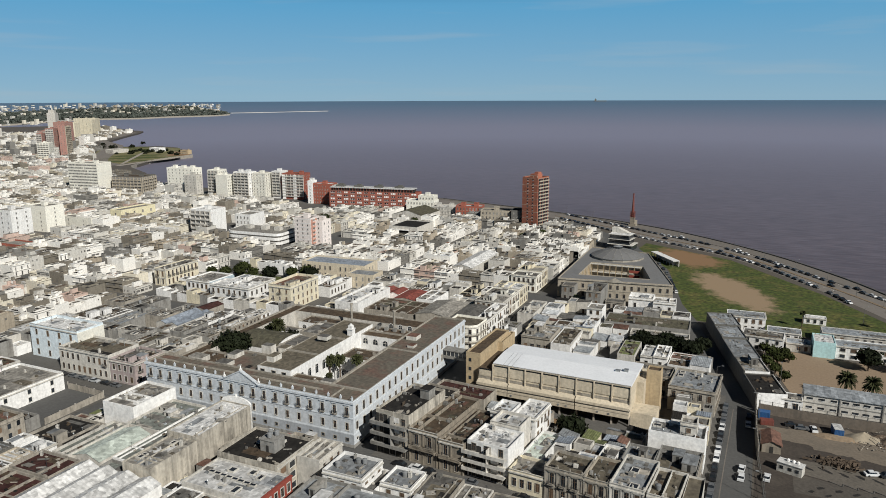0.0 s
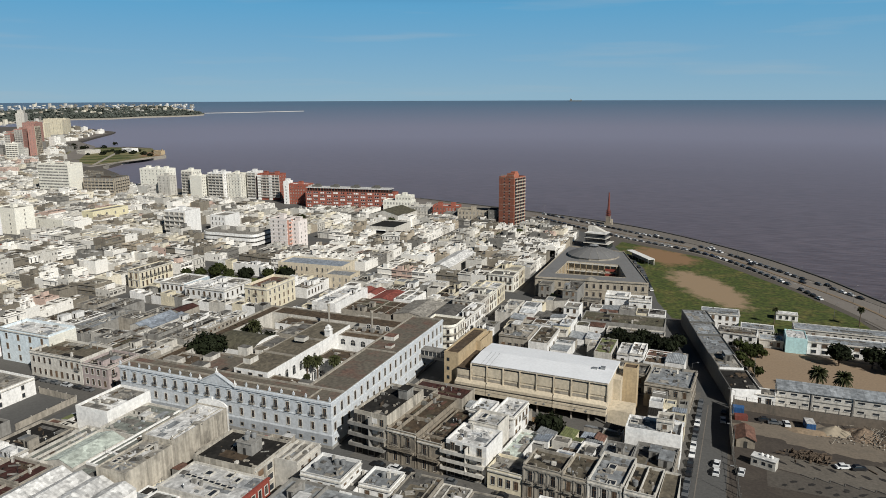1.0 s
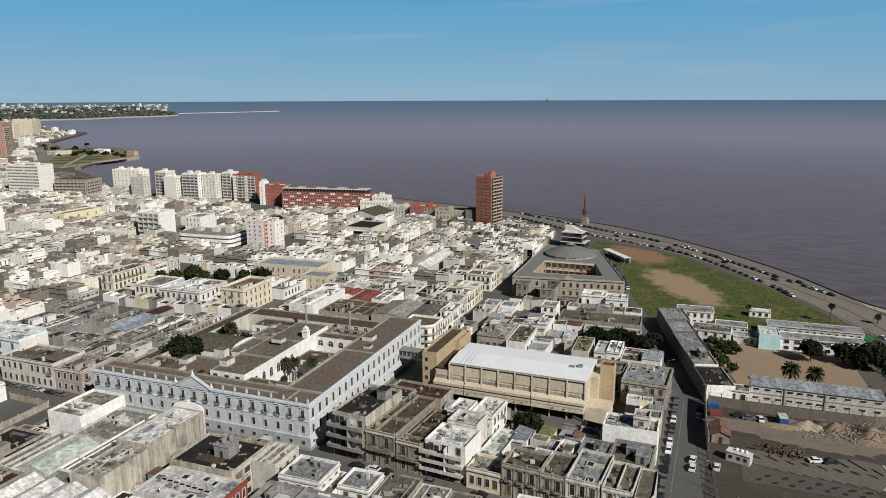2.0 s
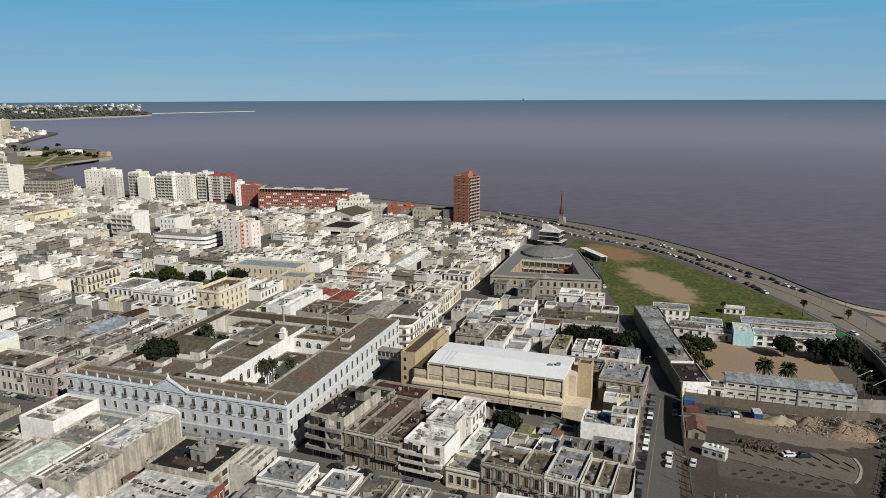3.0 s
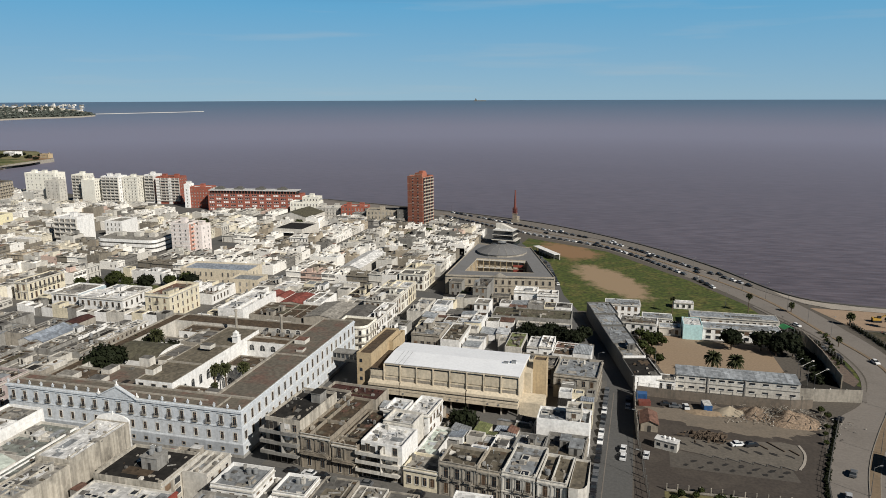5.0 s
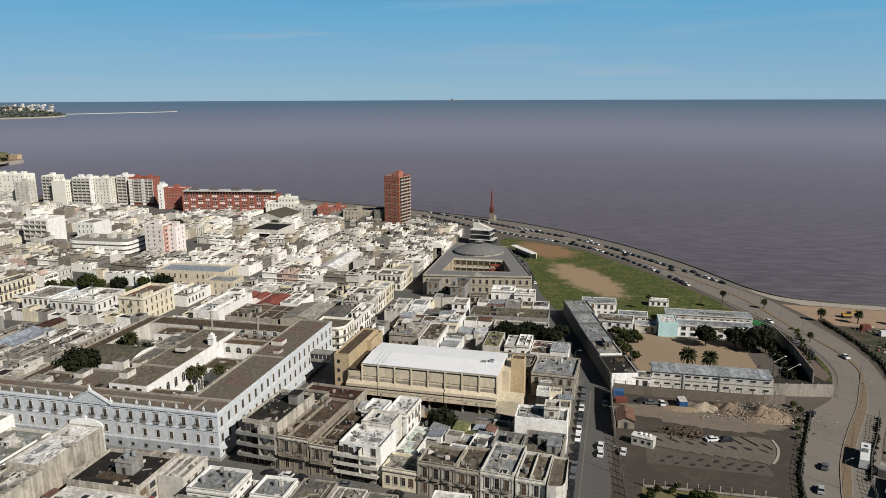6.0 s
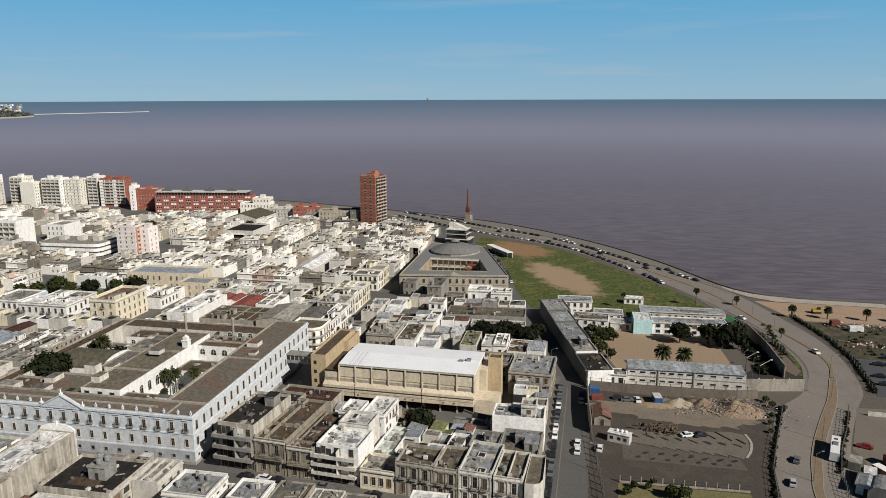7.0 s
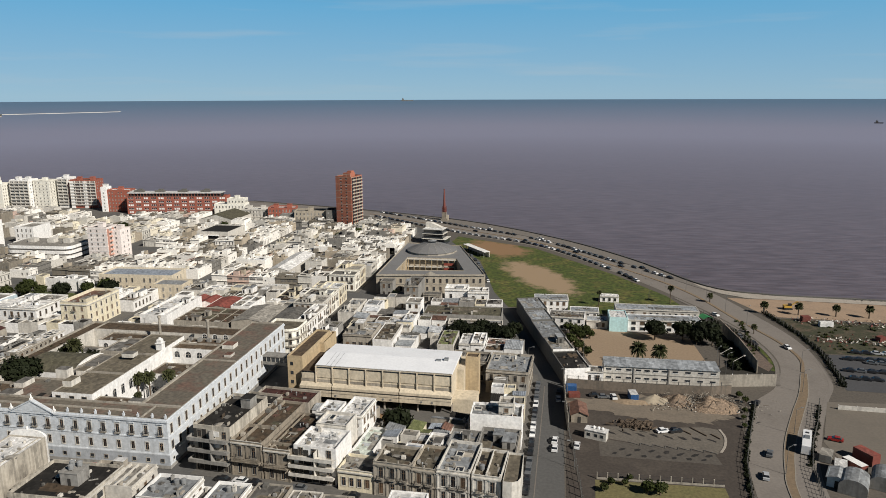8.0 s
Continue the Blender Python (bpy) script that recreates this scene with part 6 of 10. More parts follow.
for u in (-436, -424):
    m = Mesh()
    m.box(-1.6, -1.3, 0, 1.6, 0, 24.5)
    for s in range(9):
        m.box(-1.7, -1.45, s * 2.7 + 0.2, 1.7, -1.3, s * 2.7 + 1.3)
    solid("balcony_stack", m, WALLS["white"], "white balcony stack on the red-brick flats", "balcony", at=pose(u, 583.3 + (u + 427) * 0.14, 0.16, 0, 0, 8))
apartments(-383, 575, 20, 12, 18.5, 8, "brick", 6, "six-storey red-brick flats with white balconies", "white", bands=None, balcony_face="E", seed=9, boxes=1)
apartments(-395, 571, 5, 10, 21, 8, "white", 7, "narrow white stair tower of flats", "white", seed=10)
apartments(-272, 560, 26, 12, 10.5, 5, "ivory", 3, "ivory stepped house of several terraces", "white", seed=11, boxes=0)
apartments(-268, 563, 15, 9, 14.5, 5, "ivory", 4, "ivory upper storeys with a small tower", "white", seed=12, boxes=1)
apartments(-244, 547, 22, 12, 8.8, 9, "offwhite", 3, "long off-white flats with a white roof terrace", "white", seed=13, boxes=2, bands="grey")
apartments(-221, 546, 22, 12, 10.6, 9, "brick", 3, "low red-brick flats with white roof terraces", "white", seed=43, boxes=2)
apartments(-193, 534, 24, 12, 10.5, 9, "beige", 3, "beige panelled low block", "pale", seed=14, boxes=1)
# coloured dark to stand for a wall in the tower's cast shadow
apartments(-176, 534, 7, 13, 11.5, 9, "dark", 4, "narrow block coloured dark for a wall in the brick tower's shadow", "dark", seed=15, boxes=0)
# mid-town blocks
apartments(-281.5, 399, 13.0, 11.5, 19.6, 2, "pink", 7, "pink-banded block of flats with red balconies", "grey", bands="white", balcony_face="E", balcony_wall="salmon", seed=16, pitch=3.4)
apartments(-271.6, 403, 6.0, 11, 17.6, 2, "pink", 6, "pale pink stair wing beside a block of flats", "pale", seed=17, pitch=4.0)
apartments(-381, 413, 19, 17, 17.5, 2, "white", 5, "white block with dark ribbon windows and a blank gable", "white", balcony_face="S", seed=18, side="S", boxes=1)
apartments(-364, 440, 14, 18, 11, 2, "white", 3, "white block with a blank side wall", "pale", seed=19, side="S", boxes=0)
apartments(-499, 340, 20, 16, 20.4, 0, "white", 6, "white block of flats with small windows", "pale", seed=20, pitch=5)
apartments(-504, 370, 22, 16, 19.0, 0, "ivory", 6, "ivory block of flats with a nearly blank side", "pale", seed=21, pitch=8)
apartments(-475, 428, 12, 36, 10.6, 0, "yellow", 2, "long pale-yellow building with few square windows", "pale", seed=22, boxes=0, pitch=7, ww=1.6)
apartments(-494, 393, 34, 10, 7.0, 0, "ivory", 2, "long low cream hall with a blank wall", "pale", seed=28, boxes=0, pitch=12)
apartments(-396, 384, 18, 12, 6.5, 0, "offwhite", 2, "pale hall with a blank side wall", "white", seed=29, boxes=0, pitch=9)
apartments(-450, 305, 30, 12, 6.0, 0, "brick", 2, "long low red-brick building", "pale", seed=30, boxes=0, pitch=4)
apartments(-645, 530, 38, 20, 33.5, 6, "ivory", 11, "ivory office slab with ribbon windows", "pale", bands="ivory", seed=23, pitch=1.75, ww=1.5, boxes=2, side="S")
apartments(-607, 552, 34, 26, 19, 14, "dark", 6, "dark office block with pale floor bands", "brown", bands="beige", balcony_face="SE", balcony_wall="beige", seed=24, pitch=2.0, boxes=2, ww=1.8)


def curved_block(x0, y0, x1, y1, storeys, rad, label):
    """Low flats whose white balcony bands run round both street corners, with dark glazing set back between them."""
    b = thing("apartment_building", (x0 + x1) / 2, (y0 + y1) / 2, 0.16, 2, label, "apartment building")
    w, d = (x1 - x0) / 2, (y1 - y0) / 2
    def outline(g):
        pts = []
        for cx, a0 in ((-w + rad, 180), (w - rad, 270)):
            pts += [(cx + (rad - g) * math.cos(radians(a0 + k * 15)), -d + rad + (rad - g) * math.sin(radians(a0 + k * 15))) for k in range(7)]
        return pts + [(w - g, d), (-w + g, d)]
    def block(z0, z1, g, m):
        o = outline(g)
        for i in range(len(o)):
            a, c = o[i], o[(i + 1) % len(o)]
            m.face([(*a, z0), (*c, z0), (*c, z1), (*a, z1)])
        m.face([(*p, z1) for p in o])
        m.face([(*p, z0) for p in reversed(o)])
    for s in range(storeys):
        m = Mesh()
        block(s * 3.0, s * 3.0 + 1.2, 1.0, m)
        part("glazing", m, FARPANE, b)
        m = Mesh()
        block(s * 3.0 + 1.2, s * 3.0 + 3.0, 0.0, m)
        part("balcony_band", m, WALLS["white"], b)
    m = Mesh()
    block(storeys * 3.0, storeys * 3.0 + 0.05, 0.5, m)
    part("roof", m, ROOFS["pale"], b)
    for u in (-w * 0.5, w * 0.1, w * 0.6):
        m = Mesh()
        m.box(u - 2.2, -1.5, storeys * 3.0, u + 2.2, 3.0, storeys * 3.0 + 2.4)
        part("roof_housing", m, WALLS["offwhite"], b)
    return b


curved_block(-341, 386, -297, 410, 3, 5.0, "low white flats with balcony bands round the corners")
apartments(-216, 336, 40, 16, 8.2, 3, "buff", 2, "olive-buff factory with blue-grey sheet roof", "bluetin", seed=26, boxes=0, pitch=3.2)
apartments(-192, 323, 16, 12, 6.8, 3, "buff", 2, "olive-buff annexe with a blue-grey roof", "slate", seed=27, boxes=0, pitch=3.2)


# ---------------------------------------------------------------- the mast on the sea wall
def mast():
    b = thing("mast_monument", -91.0, 566.0, 0.17, 0, "rust-red tapered mast on a stepped stone base by the sea", "monument")
    m = Mesh()
    m.box(-2.6, -2.6, 0, 2.6, 2.6, 1.4)
    m.box(-1.7, -1.7, 1.4, 1.7, 1.7, 6.2)
    m.box(-1.95, -1.95, 6.2, 1.95, 1.95, 6.6)
    part("base", m, WALLS["sooty"], b)
    s = Mesh()
    s.tube(0, 0, 6.5, 15, 1.3, 0.9, 8)
    s.tube(0, 0, 15, 24.6, 0.9, 0.45, 8)
    s.tube(0, 0, 24.6, 25.4, 0.6, 0.6, 8)
    part("shaft", s, REDSTEEL, b)
    g = Mesh()
    for x, y in ((-1.6, -1.6), (1.6, -1.6), (1.6, 1.6), (-1.6, 1.6)):
        g.box(x - 0.12, y - 0.12, 6.5, x + 0.12, y + 0.12, 11)
    for z in (8, 9.5, 11):
        g.ring(-1.75, -1.75, 1.75, 1.75, z - 0.1, z + 0.1, 0.2, z - 0.1)
    part("scaffold", g, REDSTEEL, b)
    k = Mesh()
    k.box(1.8, -1.6, 0, 3.6, 0.6, 4.4)
    part("annex", k, WALLS["beige"], b)


mast()


# ---------------------------------------------------------------- the walled compound east of the street
def long_building():
    """Five roofs in a row along the street, each stepping a little."""
    a, e = Vector((3.8, 238.5)), Vector((-17.6, 322.0))
    dv = (e - a).normalized()
    nv = Vector((dv.y, -dv.x))
    ang = math.degrees(math.atan2(dv.y, dv.x)) - 90
    total = (e - a).length
    # the dark walls also carry the street side's shade in their colour
    cuts = ((0.0, 0.20, 9.5, 5.6, "dark", "dark"), (0.20, 0.36, 8.5, 6.4, "pale", "dark"), (0.36, 0.62, 9.5, 6.0, "slate", "dark"), (0.62, 0.80, 9.5, 6.3, "slate", "dark"), (0.80, 1.0, 10.5, 6.6, "slate", "dark"))
    for k, (s, t, wide, h, roof, wall) in enumerate(cuts):
        c = a + dv * total * (s + t) / 2 + nv * wide / 2
        L = total * (t - s)
        w = house(c.x - wide / 2, c.y - L / 2 + 0.03, c.x + wide / 2, c.y + L / 2 - 0.03, h, wall, roof, "", turn=ang, detail=1, parapet=0.35, hut=(k == 1), rng=random.Random(40 + k), name="warehouse",
              label="low %s warehouse with a %s beside the street" % (HUES[wall], TOPS[roof]))
        if k < 2:
            f = Mesh()
            f.box(-wide / 2 + 0.4, -L / 2 - 0.12, 0, wide / 2, -L / 2 - 0.02, h + 0.4)
            f.box(wide / 2, -L / 2, 0, wide / 2 + 0.12, L / 2, h + 0.4)
            part("white_front", f, WALLS["white"], w, "white painted yard front")


long_building()
R = random.Random(77)
house(-9.5, 323, 6.0, 333, 6.2, "white", "slate", "SE", 2, detail=1, parapet=0.15, hut=False, rng=R, balconies=0, turn=3)
house(-2.2, 299, 13.2, 309, 5.6, "white", "grey", "S", 2, detail=1, parapet=0.3, hut=False, rng=R, balconies=0, pitch=3.2, turn=-4)
house(7, 315, 20, 323, 3.6, "white", "zinc", "S", 1, detail=1, parapet=0.2, hut=False, rng=R, balconies=0)
house(14, 303, 23, 310, 3.4, "offwhite", "zinc", "S", 1, detail=1, parapet=0.2, hut=False, rng=R, balconies=0)
house(23.4, 300, 31, 311, 6.2, "teal", "white", "", 2, detail=1, parapet=0.25, hut=False, rng=R, balconies=0, turn=1)
house(31.2, 302, 62, 311, 5.0, "white", "zinc", "S", 2, detail=1, parapet=0.2, hut=False, rng=R, balconies=0, pitch=3.6, ww=1.8, turn=2)
house(27.5, 319, 64, 328, 4.6, "offwhite", "zinc", "S", 1, detail=1, parapet=0.15, hut=False, rng=R, balconies=0, turn=1, clutter=0)
house(22, 345, 31, 350, 2.8, "white", "white", "S", 1, detail=1, parapet=0.2, hut=False, rng=R, balconies=0)
# the long two-storey school shed behind the fence
def school_shed():
    b = thing("school_block", 37.6, 247.9, 0.05, 0.6, "long pale two-storey school block with a pale sheet roof", "school")
    w, d, h = 39.4, 7.4, 6.0
    for k in range(3):
        x0 = -w / 2 + (0, 10.5, 22.4)[k]
        x1 = -w / 2 + (10.4, 22.3, 39.4)[k]
        m = Mesh()
        m.box(x0, -d / 2, 0, x1, d / 2, h)
        part("wall", m, WALLS["offwhite"], b)
        for z in (1.6, 4.6):
            n = 3 + (k > 0)
            for j in range(n):
                o = Mesh()
                o.box(-0.9, -0.08, -0.35, 0.9, 0, 0.35, 1)
                o.box(-1.0, -0.14, -0.47, 1.0, 0, -0.35)
                part("window", o, [WALLS["white"], GLASS], b, at=pose(x0 + (j + 0.5) * (x1 - x0) / n, -d / 2, z))
        if k:
            p = Mesh()
            p.box(x0 - 0.25, -d / 2 - 0.3, 0, x0 + 0.15, -d / 2, h)
            part("pier", p, WALLS["grey"], b)
    f = Mesh()
    f.box(-w / 2, -d / 2 - 0.12, 3.0, w / 2, -d / 2, 3.25)
    part("floor_band", f, WALLS["grey"], b)
    for k in range(20):
        r = Mesh()
        u0, u1 = -w / 2 + k * w / 20, -w / 2 + (k + 1) * w / 20
        r.face([(u0, -d / 2 - 0.5, h + 0.05), (u1 - 0.06, -d / 2 - 0.5, h + 0.05), (u1 - 0.06, d / 2 + 0.4, h + 0.45), (u0, d / 2 + 0.4, h + 0.45)])
        r.face([(u1 - 0.06, -d / 2 - 0.5, h + 0.05), (u1, -d / 2 - 0.5, h + 0.08), (u1, d / 2 + 0.4, h + 0.48), (u1 - 0.06, d / 2 + 0.4, h + 0.45)])
        part("roof_sheet", r, ROOFS["zinc"], b)
    r = Mesh()
    r.face([(-w / 2, -d / 2 - 0.5, h - 0.15), (w / 2, -d / 2 - 0.5, h - 0.15), (w / 2, -d / 2 - 0.5, h + 0.1), (-w / 2, -d / 2 - 0.5, h + 0.1)])
    part("fascia", r, ROOFS["zinc"], b)


school_shed()
house(4.4, 240.6, 17.6, 246.4, 4.4, "white", "grey", "S", 1, turn=1, detail=1, parapet=0.2, hut=False, rng=R, balconies=0, pitch=3.0, ww=1.5, clutter=0)


def fence(points, z, h, label, gap=2.6, rails=3, material=None, width=0.12, wall=0.0, name="fence", face="stone"):
    """Posts with rails between them, on an optional low wall."""
    b = thing(name, points[0][0], points[0][1], z, 0, label, "fence")
    ox, oy = points[0]
    posts = Mesh()
    for (ax, ay), (bx, by) in zip(points, points[1:]):
        L = math.hypot(bx - ax, by - ay)
        n = max(1, int(L / gap))
        for k in range(n):
            x, y = ax + (bx - ax) * k / n - ox, ay + (by - ay) * k / n - oy
            p = Mesh()
            p.box(x - width, y - width, 0, x + width, y + width, h)
            p.box(x - width * 1.3, y - width * 1.3, h, x + width * 1.3, y + width * 1.3, h + 0.08)
            part("post", p, material or WALLS["stone"], b)
        for j in range(rails):
            zz = wall + 0.1 + (h - wall - 0.25) * j / max(1, rails - 1)
            r = Mesh()
            r.strip((ax - ox, ay - oy), (bx - ox, by - oy), 0.04, zz, zz + 0.04)
            part("rail", r, IRON, b)
        if wall:
            r = Mesh()
            r.strip((ax - ox, ay - oy), (bx - ox, by - oy), 0.3, 0, wall)
            part("low_wall", r, WALLS[face], b)
    return b


fence([(4.0, 236), (4.4, 216), (5.2, 203)], 0.05, 4.6, "tall dark hoarding wall beside the street", 4.0, 2, WALLS["dark"], wall=4.5, name="hoarding_wall")
fence([(5.2, 202.8), (6.2, 192), (8.0, 170), (10, 130)], 0.05, 2.6, "dark post and board fence beside the street", 3.4, 3, WALLS["dark"])
fence([(5, 236.4), (28, 235.2), (53, 236.6), (60, 238.6)], 0.05, 4.4, "stained concrete boundary wall of the lot with dark posts", 3.4, 2, WALLS["dark"], 0.14, wall=3.2, name="boundary_wall", face="earthen")
fence([(65.4, 229), (58.6, 207), (53.6, 190), (50.6, 172), (48.8, 130)], 0.05, 2.2, "iron railing fence along the coast road", 2.8, 4, WALLS["dark"], 0.1)
fence([(12.5, 176), (45, 177)], 0.05, 1.9, "iron railing fence round a lawn", 2.7, 4, wall=0.5)
fence([(86.5, 234), (80.5, 217), (75, 204), (70.5, 190), (67.5, 172), (66, 130)], 0.05, 2.4, "dark iron fence east of the coast road", 2.2, 4, WALLS["dark"], 0.09)
fence([(96, 338), (102, 306), (103.5, 285), (101, 258), (99.5, 249)], 0.05, 2.3, "dark iron fence with posts along the car park", 3.2, 4, WALLS["dark"], 0.09)
# added wall: stands in for the road bank and casts its shade
fence([(73.6, 259.6), (73.0, 285), (70.6, 309)], 0.05, 5.0, "dark stone wall added for the road bank's shade on the yard corner", 6.0, 0, WALLS["sooty"], 0.2, wall=4.8, name="bank_wall", face="sooty")
flat("ground_path", [(71.0, 312), (74.6, 311), (79.6, 288), (81.6, 268), (78.4, 262), (75.6, 268), (74.8, 288)], 0.075, mat("trodden_earth", (0.135, 0.10, 0.078), 0.95, 0.25, 0.5, 3.0, 0.0), "trodden brown earth beside the road", "path")
fence([(68, 330), (77, 303), (80.5, 282)], 0.05, 2.2, "dark steel fence at the road's edge", 2.6, 4, WALLS["dark"])
b = fence([(56.6, 244.6), (77.0, 248.2)], 0.05, 4.6, "pale patched retaining wall beside the road", 5.0, 0, WALLS["white"], wall=4.4, name="retaining_wall")
fence([(91.5, 231.5), (108, 231.0), (130, 230)], 0.05, 1.5, "pale low wall of a concrete yard", 5.0, 0, WALLS["offwhite"], 0.15, wall=1.4, name="yard_wall", face="offwhite")
b.children[-1].data.materials[0] = WALLS["offwhite"]


# ---------------------------------------------------------------- the block beside the hospital: its front row and yards
m = Mesh()
m.face([(-95.6, 161.6, 0.16), (-6.4, 153.2, 0.16), (-5.2, 246, 0.16), (-92.5, 249, 0.16)])
m.face([(-95.6, 161.6, 0.0), (-6.4, 153.2, 0.0), (-6.4, 153.2, 0.16), (-95.6, 161.6, 0.16)])
m.face([(-6.4, 153.2, 0.0), (-5.2, 246, 0.0), (-5.2, 246, 0.16), (-6.4, 153.2, 0.16)])
solid("pavement", m, PAVING, "concrete pavement round a city block", "pavement", "structure")
R = random.Random(5)


def balcony_flats(x0, y0, x1, y1, h, storeys, wall, turn, label, roof):
    """Narrow flats with a full-width balcony on every floor of the street front."""
    w, d = x1 - x0, y1 - y0
    b = house(x0, y0, x1, y1, h, wall, roof, "", turn=turn, detail=1, hut=False, cornice=False, label=label, name="apartment_house", base=0.16)
    st = h / storeys
    for s in range(storeys):
        for k in range(3):
            add_window(b, 1.9 if k == 1 else 1.2, 2.1, "plain" if k % 2 else "dark", pose(-w / 2 + (k + 0.5) * w / 3, -d / 2, s * st + 1.5))
        if s == 0:
            # near-black sheet for the shade in the ground-floor openings
            q = Mesh()
            q.box(-w / 2 + 0.5, -0.08, 0.2, w / 2 - 0.5, 0, 2.6)
            part("shopfront", q, SHADOWGAP, b, "dark sheet for the shade in ground-floor openings", at=pose(0, -d / 2, 0))
        else:
            q = Mesh()
            q.box(-w / 2 - 0.9, -2.0, 0, w / 2 - 0.2, 0, 0.22)
            q.box(-w / 2 - 0.9, -2.0, 0.22, w / 2 - 0.2, -1.86, 1.0)
            q.box(-w / 2 - 0.9, -1.86, 0.22, -w / 2 - 0.76, 0.6, 1.0)
            part("balcony", q, WALLS["offwhite" if wall == "white" else "grey"], b, "solid-fronted balcony", at=pose(0, -d / 2, s * st))
            # dark sheet on the wall, painted as the shade of a recess
            q = Mesh()
            u = -w / 2 + w * (0.18 if s % 2 else 0.3)
            q.box(u - w * 0.17, -0.1, 0.2, u + w * 0.17, 0, st - 0.4)
            part("loggia", q, SHADOWGAP, b, "dark sheet painted as the shade of a balcony recess", at=pose(0, -d / 2, s * st))
            q = Mesh()
            q.box(-0.09, -2.0, 0.2, 0.09, 0, st)
            part("fin", q, WALLS["offwhite" if wall == "white" else "grey"], b, at=pose(w * 0.05, -d / 2, s * st))
    return b


def stone_balcony(b, w, d, z):
    """A long stone balcony with a balustrade along an old street front."""
    c = Mesh()
    c.box(-w / 2 + 0.4, -1.0, -0.22, w / 2 - 0.4, 0, 0)
    c.box(-w / 2 + 0.4, -1.0, 0.78, w / 2 - 0.4, -0.82, 0.95)
    for k in range(int((w - 0.8) / 0.3)):
        u = -w / 2 + 0.55 + k * 0.3
        c.tube(u, -0.91, 0, 0.78, 0.08, 0.08, 5)
    part("long_balcony", c, WALLS["sooty"], b, "long stone balcony with a balustrade", at=pose(0, -d / 2 - 0.15, z))
    for k in range(4):
        c = Mesh()
        u = -w / 2 + 0.8 + k * (w - 1.6) / 3
        c.box(u - 0.12, -0.8, -0.7, u + 0.12, 0, -0.22)
        part("bracket", c, WALLS["sooty"], b, at=pose(0, -d / 2 - 0.02, z))


corner_flats = balcony_flats(-94.2, 163.6, -83.2, 184.5, 12.6, 4, "peeling", -5, "stained grey four-storey flats with full-width balconies on the corner", "dark")
m = Mesh()
m.box(1.2, 3.0, 12.6, 4.2, 6.6, 15.4, 0, 1)
m.box(1.0, 2.8, 15.4, 4.4, 6.8, 15.6, 0, 1)
part("stair_room", m, [WALLS["grey"], ROOFS["dark"]], corner_flats, "grey rooftop stair room")
for k in range(3):
    m = Mesh()
    m.box(-1.0, -0.12, 0, 1.0, -0.04, 1.5)
    part("blind", m, WALLS["white"], corner_flats, "lowered white blind", at=pose(1.2, -10.45, 3.15 * (k + 1) + 1.0))
house(-94, 184.6, -83, 196, 8.2, "stone", "dark", "E", turn=-5, rng=R, hut=True, base=0.16)
old_house = house(-83.0, 162.6, -73.8, 189, 9.4, "sooty", "brown", "S", 2, -5, rng=R, hut=False, base=0.16, balconies=1.0, pitch=2.9, style="surround", label="weathered two-storey house with a stone balustrade and a brown roof", inner=2)
stone_balcony(old_house, 9.2, 26.4, 4.7)
old_house = house(-73.6, 161.8, -66.0, 184, 8.3, "sooty", "brown", "S", 2, -5, rng=R, hut=False, base=0.16, balconies=1.0, pitch=2.4, style="surround", inner=2)
stone_balcony(old_house, 7.6, 22.2, 4.15)
balcony_flats(-65.8, 162.0, -54.0, 173.0, 9.7, 4, "white", -5, "white four-storey flats with continuous balconies", "white")
house(-63.5, 173.0, -54.6, 181, 10.8, "offwhite", "white", "S", 3, -5, rng=R, hut=False, base=0.16, skylights=1)
house(-66.5, 181.5, -60.5, 190, 10.0, "white", "silver", "S", 3, -5, rng=R, hut=False, base=0.16)
house(-59.5, 182, -52.6, 194, 9.8, "white", "white", "SE", 3, -5, rng=R, hut=False, base=0.16)
house(-93.5, 196.8, -74.0, 206.5, 5.6, "stone", "maroon", "", turn=-4, rng=R, hut=False, base=0.16, label="low rear building under a dark red tiled roof")
house(-53.4, 159.8, -43.8, 168, 5.2, "cream", "pale", "S", 1, -5, rng=R, hut=False, base=0.16, pitch=2.1)
house(-53.0, 168.5, -47.0, 186, 4.4, "white", "mint", "", turn=-5, rng=R, hut=False, base=0.16)
house(-43.6, 158.8, -33.6, 168.5, 8.6, "stone", "taupe", "S", 2, -5, rng=R, hut=False, base=0.16, balconies=1.0, pitch=2.3, style="surround")
house(-33.4, 158.0, -27.0, 170, 8.4, "beige", "taupe", "S", 2, -5, rng=R, hut=False, base=0.16, balconies=0.6, pitch=2.3)
house(-33.8, 170.5, -28.0, 183, 5.5, "white", "pale", "SE", turn=-5, rng=R, hut=True, base=0.16)
house(-26.8, 157.2, -18.4, 173, 8.8, "offwhite", "slate", "S", 2, -5, rng=R, hut=False, base=0.16, balconies=0.8, pitch=2.2, skylights=2, style="surround")
house(-18.2, 156.4, -11.0, 170, 8.6, "offwhite", "taupe", "S", 2, -4, rng=R, hut=False, base=0.16, balconies=0.6, pitch=2.2, style="surround", inner=1)
prism([(-11.0, 155.2), (-8.8, 155.1), (-7.4, 155.9), (-6.8, 157.6), (-6.7, 169.6), (-10.4, 169.8)], 8.4, "offwhite", "taupe", "house", "pale corner house with a rounded street corner", "house", parapet=0.6, base=0.16)
house(-27.5, 173.5, -19.5, 184, 6.6, "grey", "slate", "", turn=-4, rng=R, hut=True, base=0.16, skylights=1)
